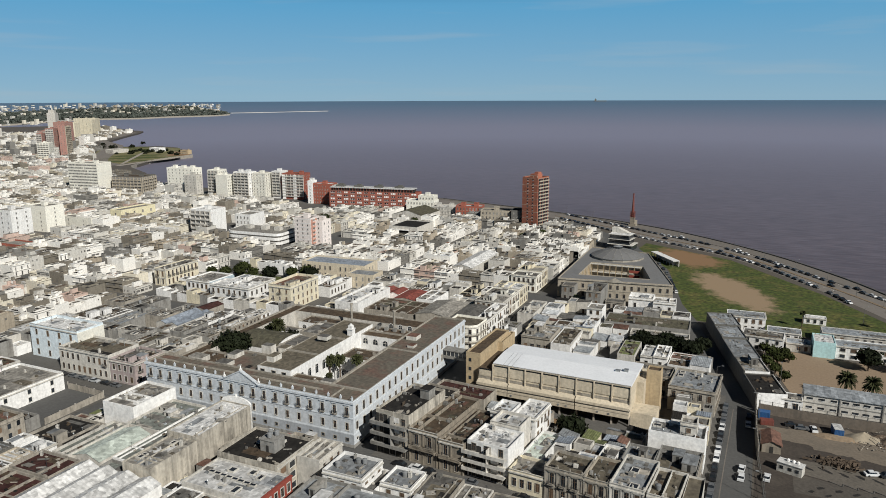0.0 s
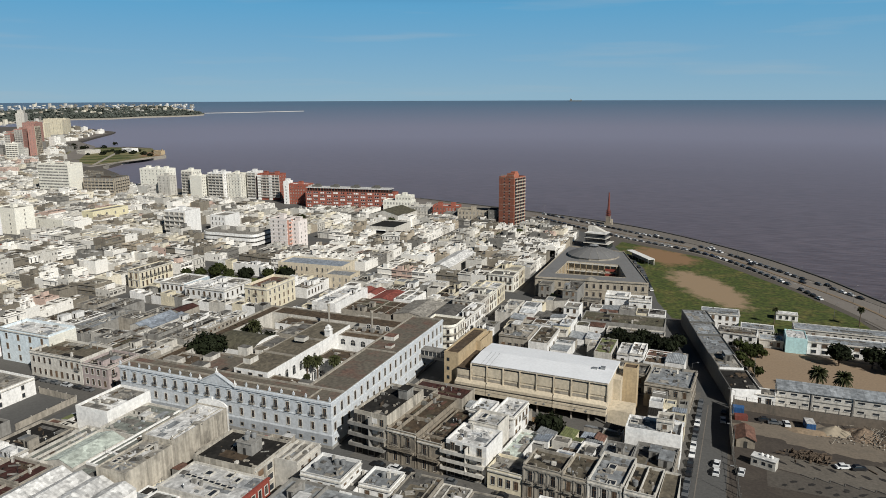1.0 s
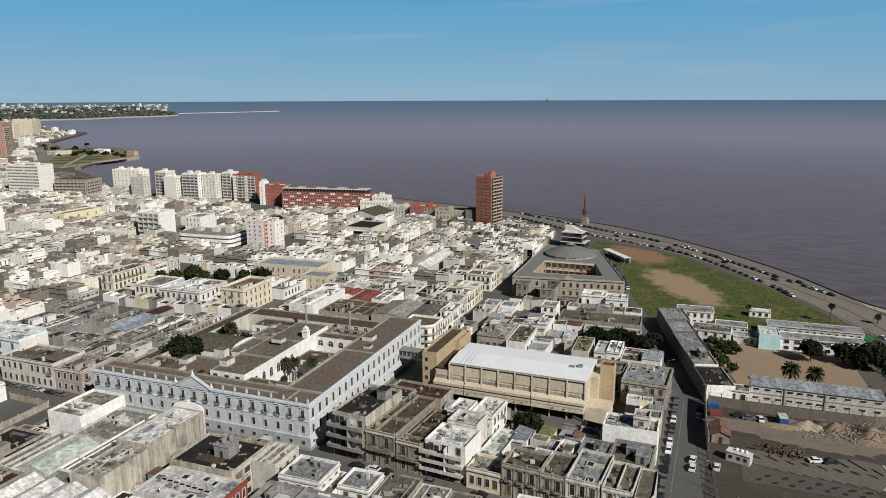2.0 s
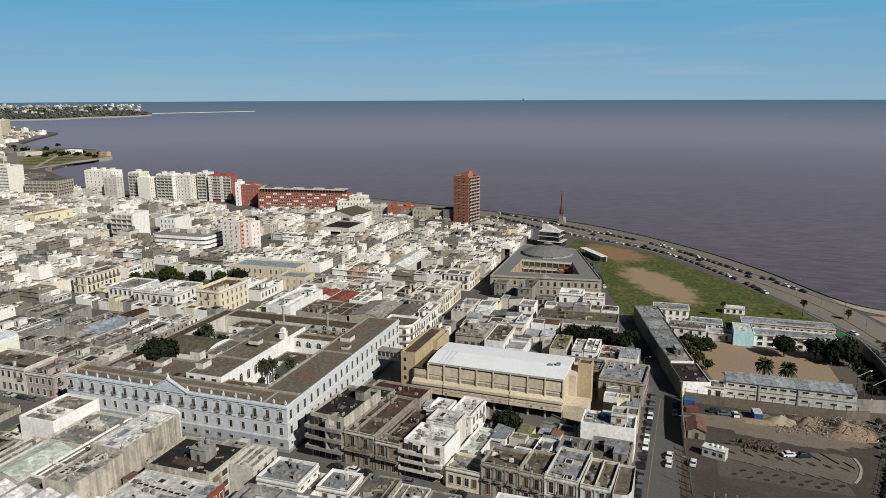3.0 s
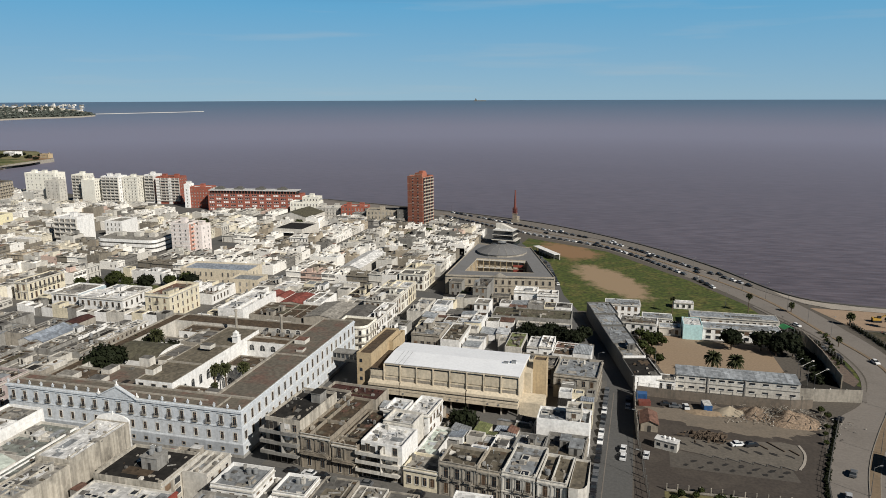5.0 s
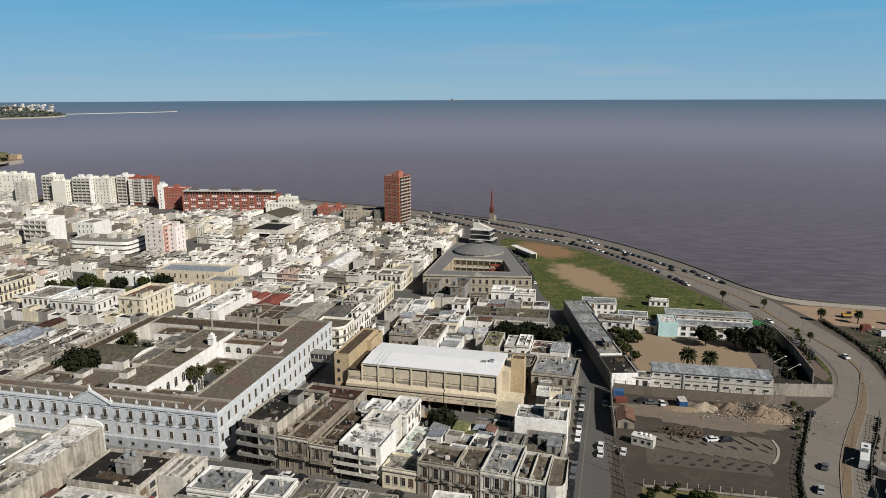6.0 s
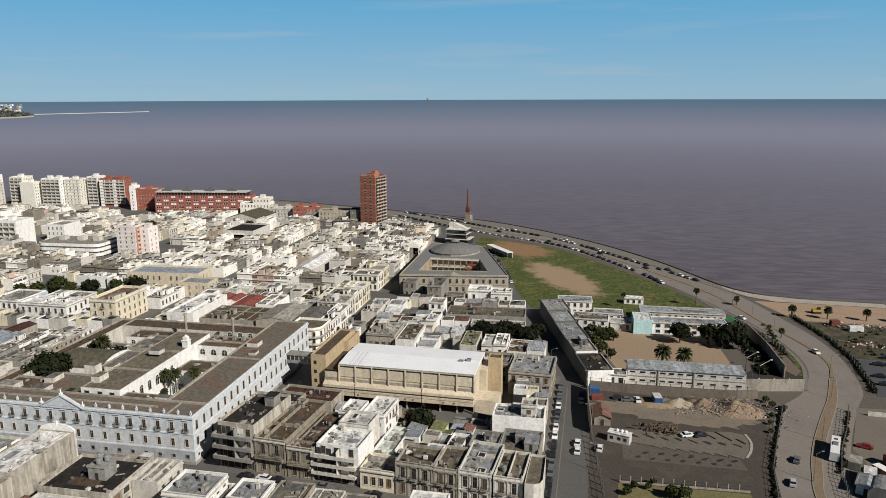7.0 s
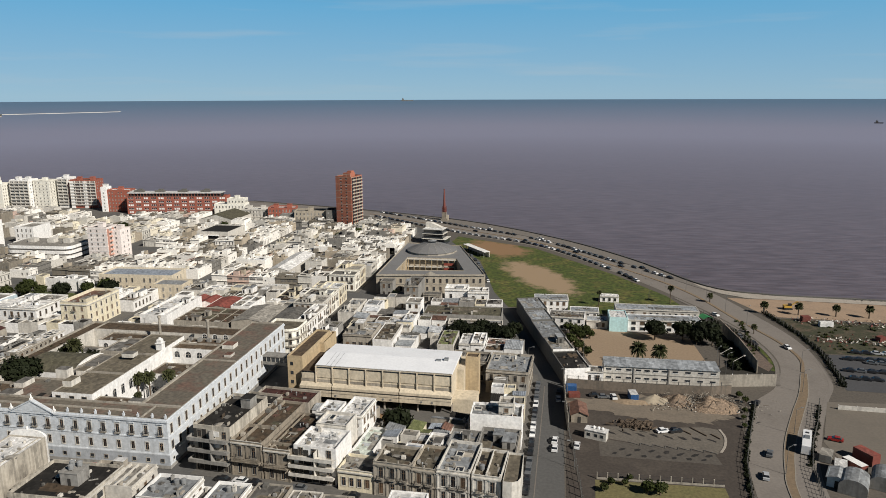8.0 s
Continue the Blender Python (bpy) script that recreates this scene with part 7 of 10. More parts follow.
house(-19.3, 170.5, -8.6, 186, 6.8, "grey", "grey", "E", turn=-2, rng=R, hut=True, base=0.16, inner=2)
house(-23.0, 188.5, -8.2, 197, 9.3, "white", "slate", "", 3, 0, rng=R, hut=False, base=0.16, label="white three-storey box with a blank front wall", skylights=1, inner=1)
house(-15.0, 191, -10.6, 195.8, 12.2, "offwhite", "pale", "S", 4, 0, rng=R, hut=False, base=0.16, pitch=3)
house(-22, 227, -7.4, 244, 7.6, "stone", "slate", "SE", 2, -3, rng=R, hut=False, base=0.16, pitch=2.4, style="surround", skylights=2)
house(-36, 236, -22.5, 246, 7.0, "stone", "grey", "S", 2, -3, rng=R, hut=True, base=0.16, style="surround")

def lean_to(x0, y0, x1, y1, h, wall, roof, turn, rng):
    """A shed under one sloping corrugated sheet that oversails its walls."""
    w, d = x1 - x0, y1 - y0
    b = thing("lean_to", (x0 + x1) / 2, (y0 + y1) / 2, 0.16, turn, "low %s lean-to under a sloping %s" % (HUES[wall], TOPS[roof].replace("flat ", "")), "shed")
    rise = rng.uniform(0.3, 0.9)
    k = rng.choice((0, 1, 2, 3))
    za = (h, h + rise, h + rise, h) if k == 0 else (h + rise, h, h, h + rise) if k == 1 else (h, h, h + rise, h + rise) if k == 2 else (h + rise, h + rise, h, h)
    base = [(-w / 2, -d / 2), (w / 2, -d / 2), (w / 2, d / 2), (-w / 2, d / 2)]
    m = Mesh()
    for i in range(4):
        j = (i + 1) % 4
        m.face([(*base[i], 0), (*base[j], 0), (*base[j], za[j]), (*base[i], za[i])])
    part("wall", m, WALLS[wall], b)
    n = max(3, int(w / 0.55))
    sheet = Mesh()
    e = 0.18
    def z_at(u, v):
        a, c = (u + w / 2) / w, (v + d / 2) / d
        return za[0] * (1 - a) * (1 - c) + za[1] * a * (1 - c) + za[2] * a * c + za[3] * (1 - a) * c
    for i in range(n):
        u0, u1 = -w / 2 - e + (w + 2 * e) * i / n, -w / 2 - e + (w + 2 * e) * (i + 1) / n
        um = (u0 + u1) / 2
        for p, q, lp, lq in ((u0, um, 0.06, 0.14), (um, u1, 0.14, 0.06)):
            sheet.face([(p, -d / 2 - e, z_at(p, -d / 2) + lp), (q, -d / 2 - e, z_at(q, -d / 2) + lq), (q, d / 2 + e, z_at(q, d / 2) + lq), (p, d / 2 + e, z_at(p, d / 2) + lp)])
    part("roof_sheet", sheet, ROOFS[roof], b)
    if w > 2.4:
        o = Mesh()
        o.box(-0.45, -d / 2 - 0.05, 0, 0.45, -d / 2, 1.95)
        part("door", o, SHUTTER, b)
    return b


def sheds(x0, y0, x1, y1, seed, turn=0, small=3.0, low=2.6, high=5.5, roofs=("pale", "white", "slate", "rust", "bluetin", "moss", "grey", "dark", "silver", "brown"), gaps=0.15, name="outbuilding"):
    """A back yard crowded with low sheds, lean-tos and party walls."""
    rng = random.Random(seed)
    lots = []
    split(x0, y0, x1, y1, rng, small, lots)
    for a, b, c, d in lots:
        if rng.random() < gaps:
            continue
        rf, wl = rng.choice(roofs), rng.choice(("white", "offwhite", "grey", "stone", "cream", "white"))
        if rng.random() < 0.5:
            lean_to(a + 0.2, b + 0.2, c - 0.2, d - 0.2, rng.uniform(low, high) - 0.3, wl, rng.choice(("zinc", "slate", "silver", "rust", "bluetin", "greentin", "grey", "dark", "zinc")), turn, rng)
            continue
        house(a + 0.03, b + 0.03, c - 0.03, d - 0.03, rng.uniform(low, high), wl, rf, "", 1, turn, 1, rng.uniform(0.05, 0.4), False, 0, False, base=0.16, rng=rng, name=name, inner=rng.choice((0, 0, 1)),
              label="low %s outbuilding with a %s" % (HUES[wl], TOPS[rf]))


flat("ground_yard_earth", [(-60, 205), (-47, 206), (-40, 201), (-40, 196), (-52, 198), (-60, 199)], 0.2, BROWNEARTH, "red-brown earth of a back yard", "yard")
lean_to(-40.5, 184.5, -36.6, 191.5, 5.0, "cream", "greentin", -5, random.Random(3))
lean_to(-46.8, 180.0, -42.4, 184.5, 5.4, "white", "bluetin", -5, random.Random(4))
sheds(-53.5, 187, -41.0, 196, 61, -5, low=2.6, high=4.0)
sheds(-36.0, 187, -24.5, 199, 66, -5)
sheds(-47, 168.8, -34, 188, 62, -5, low=3.5, high=6.5)
sheds(-33.5, 183.5, -23.5, 187, 63, -5)
sheds(-73.5, 190, -53.5, 203, 64, -5, low=2.5, high=4.5)
sheds(-19.5, 198, -8.2, 226, 65, 0, low=4.0, high=7.0)

# ---------------------------------------------------------------- the block south of the hospital's street
m = Mesh()
m.face([(-187, 157.5, 0.16), (-187, 40, 0.16), (-66, 40, 0.16), (-66, 147.0, 0.16)])
m.face([(-187, 157.5, 0.16), (-66, 147.0, 0.16), (-66, 147.0, 0.0), (-187, 157.5, 0.0)])
m.face([(-66, 147.0, 0.16), (-66, 40, 0.16), (-66, 40, 0.0), (-66, 147.0, 0.0)])
solid("pavement", m, PAVING, "concrete pavement round a city block", "pavement", "structure")
R = random.Random(8)
house(-143.6, 133.6, -133.0, 155.6, 10.4, "peeling", "white", "", 2, 0, rng=R, hut=False, base=0.16, inner=1, parapet=0.3, label="stained party-walled building with a white roof")
house(-142.6, 117.4, -133.0, 133.5, 9.2, "peeling", "pale", "", 2, 0, rng=R, hut=False, base=0.16, inner=3, parapet=0.45, skylights=2, label="stained long party-walled building with silvery roofs")
gable = thing("gable_wall", -138.3, 155.9, 0.16, 0, "curved white gable wall of a long building", "gable")
g = Mesh()
curve = [(-5.4, 10.2), (-5.4, 10.9)] + [(5.2 * math.sin(radians(a)), 10.9 + 1.7 * math.cos(radians(a))) for a in range(-78, 79, 12)] + [(5.4, 10.9), (5.4, 10.2)]
for v, f in ((-0.25, 1), (0.25, -1)):
    q = [(u, v, z) for u, z in curve] + [(5.4, v, 0), (-5.4, v, 0)]
    g.face(q[::-1] if f > 0 else q)
for (u0, z0), (u1, z1) in zip(curve, curve[1:]):
    g.face([(u0, -0.25, z0), (u1, -0.25, z1), (u1, 0.25, z1), (u0, 0.25, z0)])
part("wall", g, WALLS["white"], gable)
g = Mesh()
g.tube(0, 0, 12.4, 13.4, 0.35, 0.2, 8)
part("finial", g, WALLS["white"], gable)
mint_hall = thing("hall", -158.4, 128.0, 0.16, 0, "low hall under a pale green gabled membrane roof", "hall")
g = Mesh()
g.box(-5.0, -8.6, 0, 5.0, 8.6, 6.0, bottom=False)
for v, f in ((-8.6, 1), (8.6, -1)):
    q = [(-5.0, v, 6.0), (5.0, v, 6.0), (0.6, v, 7.6)]
    g.face(q if f > 0 else q[::-1])
part("wall", g, WALLS["offwhite"], mint_hall)
for u, f in ((-5.15, 1), (5.15, -1)):
    g = Mesh()
    q = [(u, -8.8, 6.06), (0.6, -8.8, 7.68), (0.6, 8.8, 7.68), (u, 8.8, 6.06)]
    g.face(q if f > 0 else q[::-1])
    part("roof_side", g, ROOFS["mint"], mint_hall)
house(-151.6, 122.0, -143.9, 156.0, 6.2, "white", "greengrey", "", 1, 0, rng=R, hut=True, base=0.16, inner=2, parapet=0.5)
house(-151.6, 117.8, -143.3, 121.8, 5.4, "grey", "greengrey", "", 1, 0, rng=R, hut=False, base=0.16)
house(-178.0, 142.0, -165.4, 159.0, 9.0, "white", "pale", "", 2, 0, rng=R, hut=False, base=0.16, pitch=8, balconies=0, label="white two-storey house with a pale roof terrace", inner=2)
house(-165.2, 138.6, -151.9, 157.5, 5.6, "offwhite", "greengrey", "", 1, 0, rng=R, hut=True, base=0.16, inner=1)
house(-169.6, 118.0, -163.6, 138.4, 5.8, "offwhite", "greengrey", "", 1, 0, rng=R, hut=False, base=0.16, inner=1)
sheds(-186.0, 137.0, -178.4, 158.0, 71, roofs=("brown", "dark", "brown", "rust"), low=3.0, high=4.6)
house(-186.0, 122.0, -169.8, 136.6, 5.2, "stone", "dark", "", 1, 0, rng=R, hut=True, base=0.16, inner=1)
house(-172.0, 107.5, -157.4, 117.0, 6.2, "stone", "maroon", "E", 1, 0, rng=R, hut=False, base=0.16, inner=2)
house(-172.0, 94.0, -157.4, 107.2, 5.8, "stone", "maroon", "", 1, 0, rng=R, hut=False, base=0.16, inner=3)
house(-128.2, 96.0, -124.2, 112.0, 5.6, "white", "pale", "", 1, 0, rng=R, hut=False, base=0.16, parapet=0.3)
sheds(-131.7, 112.5, -124.2, 140.0, 72, low=2.6, high=4.6, roofs=("pale", "brown", "dark", "silver"), gaps=0.3)
house(-131.4, 140.4, -114.0, 151.5, 4.2, "stone", "dark", "", 1, 0, rng=R, hut=False, base=0.16, inner=2)
house(-124.0, 131.2, -104.8, 147.0, 9.0, "peeling", "dark", "E", 3, 0, rng=R, hut=False, base=0.16, ww=2.2, pitch=3.0, balconies=0, label="pale stained three-storey flats with banded windows and a dark roof")
house(-104.6, 139.0, -97.6, 150.0, 8.2, "offwhite", "pale", "E", 2, 0, rng=R, hut=False, base=0.16, inner=2)
house(-113.6, 147.3, -104.9, 151.0, 7.6, "stone", "brown", "", 2, 0, rng=R, hut=True, base=0.16)
red_house = house(-123.6, 118.0, -100.6, 131.0, 7.8, "offwhite", "white", "", 2, 0, rng=R, hut=False, base=0.16, inner=0, parapet=0.5, pitch=2.2, style="surround", balconies=0, skylights=4, label="red-walled two-storey house with tall openings and a white roof")
house(-94.0, 135.0, -82.6, 145.4, 8.6, "white", "slate", "SE", 2, 0, rng=R, hut=False, base=0.16, parapet=0.9, balconies=0)
house(-79.0, 137.4, -70.6, 146.0, 7.6, "white", "slate", "SE", 2, 0, rng=R, hut=False, base=0.16, balconies=0)
house(-82.4, 134.0, -79.2, 145.0, 6.4, "white", "grey", "", 2, 0, rng=R, hut=False, base=0.16)
house(-96.2, 119.0, -70.6, 134.6, 6.8, "grey", "slate", "", 2, 0, rng=R, hut=True, base=0.16, inner=2, skylights=2)
m = Mesh()
m.box(0, -6.5, 0, 0.25, 6.5, 8.2)
m.box(-0.3, -6.6, 8.2, 0.5, 6.6, 8.5)
part("street_front", m, WALLS["red"], red_house, "deep red street front", at=pose(11.5, 0, 0))
for k in range(5):
    for z in (2.4, 6.0):
        part("window", window_mesh(1.1, 2.3, "surround"), None, red_house, at=pose(11.76, -5.0 + 2.5 * k, z, 0, 0, 90))
for k in range(8):
    g = Mesh()
    g.ring(-0.9, -0.55, 0.9, 0.55, 0, 0.45, 0.12, 0.3)
    g.box(-0.78, -0.43, 0.2, 0.78, 0.43, 0.38, 1)
    part("skylight", g, [WALLS["offwhite"], GLASS], red_house, at=pose(-8.2 + 1.95 * k, 0.6 - 0.16 * k, 7.8))
fill_block(-184, 62, -68, 93, 31, low=5, high=8, pavement=False, joined=True)
fill_block(-123.8, 94, -68, 118, 37, low=5, high=7.4, pavement=False, small=6.5)
fill_block(-186, 94, -172.4, 121.6, 38, low=5, high=7, pavement=False, small=6)
tank_house = thing("tank_house", -112.5, 139.5, 9.16, 0, "small grey rooftop tank house with a parapet", "roof room")
m = Mesh()
m.box(-2.3, -2.2, 0, 2.3, 2.2, 3.2, 0)
m.box(-2.5, -2.4, 3.2, 2.5, 2.4, 3.45, 0)
part("wall", m, WALLS["grey"], tank_house)
m = Mesh()
m.box(-0.4, -2.26, 0, 0.4, -2.2, 1.9)
part("door", m, SHADOWGAP, tank_house)
m = Mesh()
m.box(-65.8, 100, 0.0, -10, 150.4, 0.16)
solid("pavement", m, PAVING, "concrete pavement round a city block", "pavement", "structure")
house(-70.2, 128.0, -61.4, 149.0, 6.6, "stone", "grey", "", 1, 0, rng=R, hut=True, base=0.16, inner=2, parapet=0.4)
house(-61.2, 128.0, -53.6, 148.6, 5.8, "offwhite", "pale", "", 1, 0, rng=R, hut=False, base=0.16, inner=2, parapet=0.3, skylights=1)
house(-53.4, 128.0, -45.8, 148.8, 5.2, "stone", "grey", "", 1, 0, rng=R, hut=False, base=0.16, inner=1, parapet=0.4)
house(-45.6, 128.0, -37.2, 146.0, 4.6, "grey", "brown", "", 1, 0, rng=R, hut=False, base=0.16, inner=1, parapet=0.3)
house(-37.0, 128.0, -28.0, 149.6, 7.4, "white", "white", "", 2, 0, rng=R, hut=False, base=0.16, parapet=0.3)
house(-27.8, 128.0, -14.0, 147.0, 5.6, "offwhite", "grey", "", 1, 0, rng=R, hut=False, base=0.16, parapet=0.3, inner=2)
# west of it: a yard between walls, a long hall and small houses
m = Mesh()
m.face([(-300, 164.0, 0.16), (-300, 40, 0.16), (-197, 40, 0.16), (-197, 160.5, 0.16)])
m.face([(-300, 164.0, 0.16), (-197, 160.5, 0.16), (-197, 160.5, 0.0), (-300, 164.0, 0.0)])
solid("pavement", m, PAVING, "concrete pavement round a city block", "pavement", "structure")
flat("ground_court", [(-217, 136), (-199, 136), (-199, 159.5), (-217, 159.5)], 0.2, ASPHALT, "dark asphalt yard between walls", "yard")
fence([(-217, 160), (-199, 159.4), (-198.6, 137)], 0.16, 2.4, "pale rendered yard wall with piers", 4.5, 2, WALLS["offwhite"], wall=2.2, name="yard_wall")
house(-240, 133, -217.4, 159, 5.6, "white", "pale", "E", 2, 0, rng=R, hut=False, base=0.16, balconies=0, pitch=7, label="white long hall with a pale concrete roof")
house(-216, 118.0, -198.4, 130.5, 6.0, "stone", "brown", "E", 2, 0, rng=R, hut=False, base=0.16, balconies=0)
house(-216, 130.8, -198.4, 135.4, 3.4, "grey", "dark", "", 1, 0, rng=R, hut=False, base=0.16)
fill_block(-298, 60, -199, 100, 33, pavement=False, joined=True)
fill_block(-298, 101, -217, 131, 34, pavement=False)
fill_block(-298, 132, -241, 160, 35, pavement=False)
fill_block(-216, 101, -198.4, 117.5, 36, pavement=False, small=6)

# ---------------------------------------------------------------- the other blocks of the old town
COLS = [(-94, -8), (-182, -102), (-277, -196), (-372, -291), (-467, -386), (-562, -481), (-657, -576), (-752, -671), (-860, -770)]
BLOCKROWS = [(163, 247), (259, 331), (345, 421), (434, 508), (521, 590)]
RESERVED = [(-276, 506, -244, 542), (-248, 450, -222, 482), (-290, 390, -255, 424), (-392, 402, -356, 450), (-512, 330, -488, 380), (-483, 408, -468, 448), (-668, 515, -590, 568), (-341, 386, -296, 410), (-240, 316, -182, 346), (-575, 550, -360, 600), (-372, 550, -165, 585),
            (-260, 178, -232, 200), (-97, 458, -66, 485), (-168, 520, -149, 540), (-262, 162, -195, 186), (-275, 296, -215, 322), (-214, 267, -200, 293), (-86, 255, -8, 346),
            (-119, 253, -100, 331), (-136, 267, -119, 295), (-175, 264, -136, 309), (-268, 266, -220, 294), (-299, 277, -288, 304), (-337, 275, -319, 290), (-158, 357, -142, 405), (-234, 215, -219, 251), (-117, 344, -101, 368)]


def on_land(x, y):
    """West of the coastal streets and clear of the sea."""
    if y > 345 and x > -100 + (430 - y) * 0.0:
        return x < -104 or (y > 432 and x < -104)
    if x > -100 and y > 258:
        return x < -17 - (y - 260) * 0.2 and y < 330
    if y > 560:
        return x < -300 and y < 600 or x < -560
    return True


random_block = 100
for ci, (cx0, cx1) in enumerate(COLS):
    for ri, (ry0, ry1) in enumerate(BLOCKROWS):
        random_block += 1
        if ri == 0 and ci in (0, 1):
            continue
        if ci == 0 and ri >= 2:
            continue
        if ri == 4 and ci < 4:
            continue
        if (ci, ri) in ((2, 0), (1, 1), (2, 1)):
            strips(cx0, ry0, cx1, ry1, random_block, RESERVED, walls=("white", "offwhite", "grey", "grey", "stone") if ri == 0 else ("white", "white", "white", "offwhite", "offwhite", "grey", "cream"))
            continue
        fill_block(cx0, ry0, cx1, ry1, random_block, RESERVED, small=7.0 if ci < 4 else 8.5, tall=0.0 if ci < 4 else 0.03, high=(6.6 if ri < 2 else 6.4) if ci < 4 else 8, keep=on_land, pavement=ci > 0, joined=not ((ci < 3 and ri == 0) or (ci < 2 and ri == 1)))
fill_block(-190, 520, -112, 548, 501, RESERVED, joined=True, low=3.0, high=5.0, tall=0.0, keep=lambda x, y: x + y * 0.9 < 345, pavement=False)
fill_block(-340, 521, -172, 548, 502, RESERVED, joined=True, pavement=False, tall=0.0, low=3.0, high=5.0)
fill_block(-148, 434, -100, 520, 503, RESERVED, joined=True, low=3.5, high=6.0, tall=0.0, pavement=False, keep=lambda x, y: x < -100 - (y - 430) * 0.15)
for k in range(3):
    fill_block(-395 + -95 * k, 60, -315 - 95 * k, 150, 510 + k, tall=0.1, joined=True)
# known houses among them
R = random.Random(21)
blue_house = house(-259.5, 178, -233, 190, 12.2, "paleblue", "white", "S", 3, 0, rng=R, hut=False, base=0.16, detail=1, label="pale blue-white corner building with a white roof", parapet=1.0, pitch=5.2, balconies=0)
m = Mesh()
m.box(0, -6, 0, 0.2, 6, 12.4)
part("side_wall", m, WALLS["ivory"], blue_house, "blank cream side wall", at=pose(13.26, 0, 0))
house(-234.6, 171.0, -209, 185, 8.8, "offwhite", "taupe", "S", 2, 0, rng=R, hut=False, base=0.16, detail=1, style="surround", label="off-white two-storey house with tall openings and balcony")
house(-208.5, 171.0, -196.4, 185, 7.8, "mauve", "grey", "SE", 2, 0, rng=R, hut=True, base=0.16, detail=1, style="surround")
house(-213.4, 268.4, -200.6, 291.6, 10.8, "cream", "rust", "SE", 3, 0, rng=R, hut=True, detail=1, base=0.16, style="surround", label="cream three-storey corner building with a tiled terrace", parapet=1.3, pitch=3.4, ww=0.8, balconies=0.1)


def pitched_hall(x0, y0, x1, y1, h, rise, wall, roof, label, spans=1, turn=0):
    """A hall under one or more low corrugated gables whose ridges run north."""
    w, d = x1 - x0, y1 - y0
    b = thing("hall", (x0 + x1) / 2, (y0 + y1) / 2, 0.16, turn, label, "hall")
    m = Mesh()
    m.box(-w / 2, -d / 2, 0, w / 2, d / 2, h, bottom=False)
    span = w / spans
    for k in range(spans):
        u = -w / 2 + k * span
        for v, f in ((-d / 2, 1), (d / 2, -1)):
            q = [(u, v, h), (u + span, v, h), (u + span / 2, v, h + rise)]
            m.face(q if f > 0 else q[::-1])
    part("wall", m, WALLS[wall], b)
    n = max(4, int(d / 1.1))
    for k in range(spans):
        u = -w / 2 + k * span
        for side in (0, 1):
            sheet = Mesh()
            for i in range(n):
                v0, v1 = -d / 2 - 0.2 + (d + 0.4) * i / n, -d / 2 - 0.2 + (d + 0.4) * (i + 1) / n
                vm = (v0 + v1) / 2
                for p, q, lp, lq in ((v0, vm, 0.05, 0.13), (vm, v1, 0.13, 0.05)):
                    a = (u + span / 2, h + rise)
                    c = (u - 0.05, h) if side == 0 else (u + span + 0.05, h)
                    f = [(c[0], p, c[1] + lp), (a[0], p, a[1] + lp), (a[0], q, a[1] + lq), (c[0], q, c[1] + lq)]
                    sheet.face(f if side == 0 else f[::-1])
            part("roof_sheet", sheet, ROOFS[roof], b)
    return b


pitched_hall(-135.0, 269.8, -119.4, 292.4, 6.4, 1.3, "stone", "pale", "long grey-brown corrugated hall behind a white front", 1)
pitched_hall(-119.2, 266.0, -106.4, 292.0, 6.2, 1.1, "offwhite", "grey", "broad grey-brown corrugated hall behind the street", 1)
house(-106.2, 265.8, -100.2, 279.0, 7.6, "white", "grey", "E", 2, 0, rng=R, hut=True, detail=1, base=0.16, parapet=0.6, pitch=2.4, balconies=0.6, style="surround", inner=1)
house(-106.2, 279.2, -100.2, 293.0, 8.0, "white", "pale", "E", 2, 0, rng=R, hut=True, detail=1, base=0.16, parapet=0.6, pitch=2.4, balconies=0.6, style="surround", inner=1)
pitched_hall(-169.6, 297.0, -157.6, 308.0, 5.4, 1.0, "pink", "red", "low hall under a faded red sheet roof", 2)
pitched_hall(-157.4, 291.0, -145.6, 307.6, 5.2, 0.9, "stone", "red", "low hall under a bright red sheet roof", 1)
house(-161.8, 270.8, -136.6, 290.6, 5.0, "stone", "brown", "", 1, 0, rng=R, hut=True, detail=1, base=0.16, parapet=0.3, inner=3, label="low stores under stained brown roofs")
house(-174.4, 266.0, -162.0, 296.4, 8.0, "white", "white", "", 2, 0, rng=R, hut=True, detail=1, base=0.16, parapet=0.9, inner=1, label="white building with high blank party walls")
house(-145.2, 291.0, -136.2, 308.6, 6.0, "white", "pale", "", 1, 0, rng=R, hut=False, detail=1, base=0.16, parapet=0.5, inner=2)
house(-265.6, 268.4, -250.4, 286.4, 8.4, "white", "pale", "S", 2, 0, rng=R, hut=False, detail=1, base=0.16, parapet=0.7, pitch=2.6, ww=1.2, balconies=0, label="white two-storey house with tall arches and a blue-grey side", style="surround")
side = house(-250.3, 268.4, -249.6, 286.4, 8.6, "blue", "slate", "", 1, 0, rng=R, hut=False, detail=1, base=0.16, parapet=0.1, name="party_wall", label="blue-grey rendered party wall", cornice=False, clutter=0)
house(-246.0, 264.0, -222.0, 276.0, 9.0, "white", "white", "SE", 2, 0, rng=R, hut=True, detail=1, base=0.16, parapet=0.8, pitch=3.0, inner=2)
house(-246.0, 276.4, -226.0, 290.0, 8.0, "white", "pale", "E", 2, 0, rng=R, hut=True, detail=1, base=0.16, parapet=0.6, inner=2)
house(-298.0, 278.6, -289.6, 302.8, 9.0, "cream", "grey", "SE", 2, 0, rng=R, hut=False, detail=1, base=0.16, parapet=0.5, balconies=0.8, label="cream two-storey house with iron balconies")
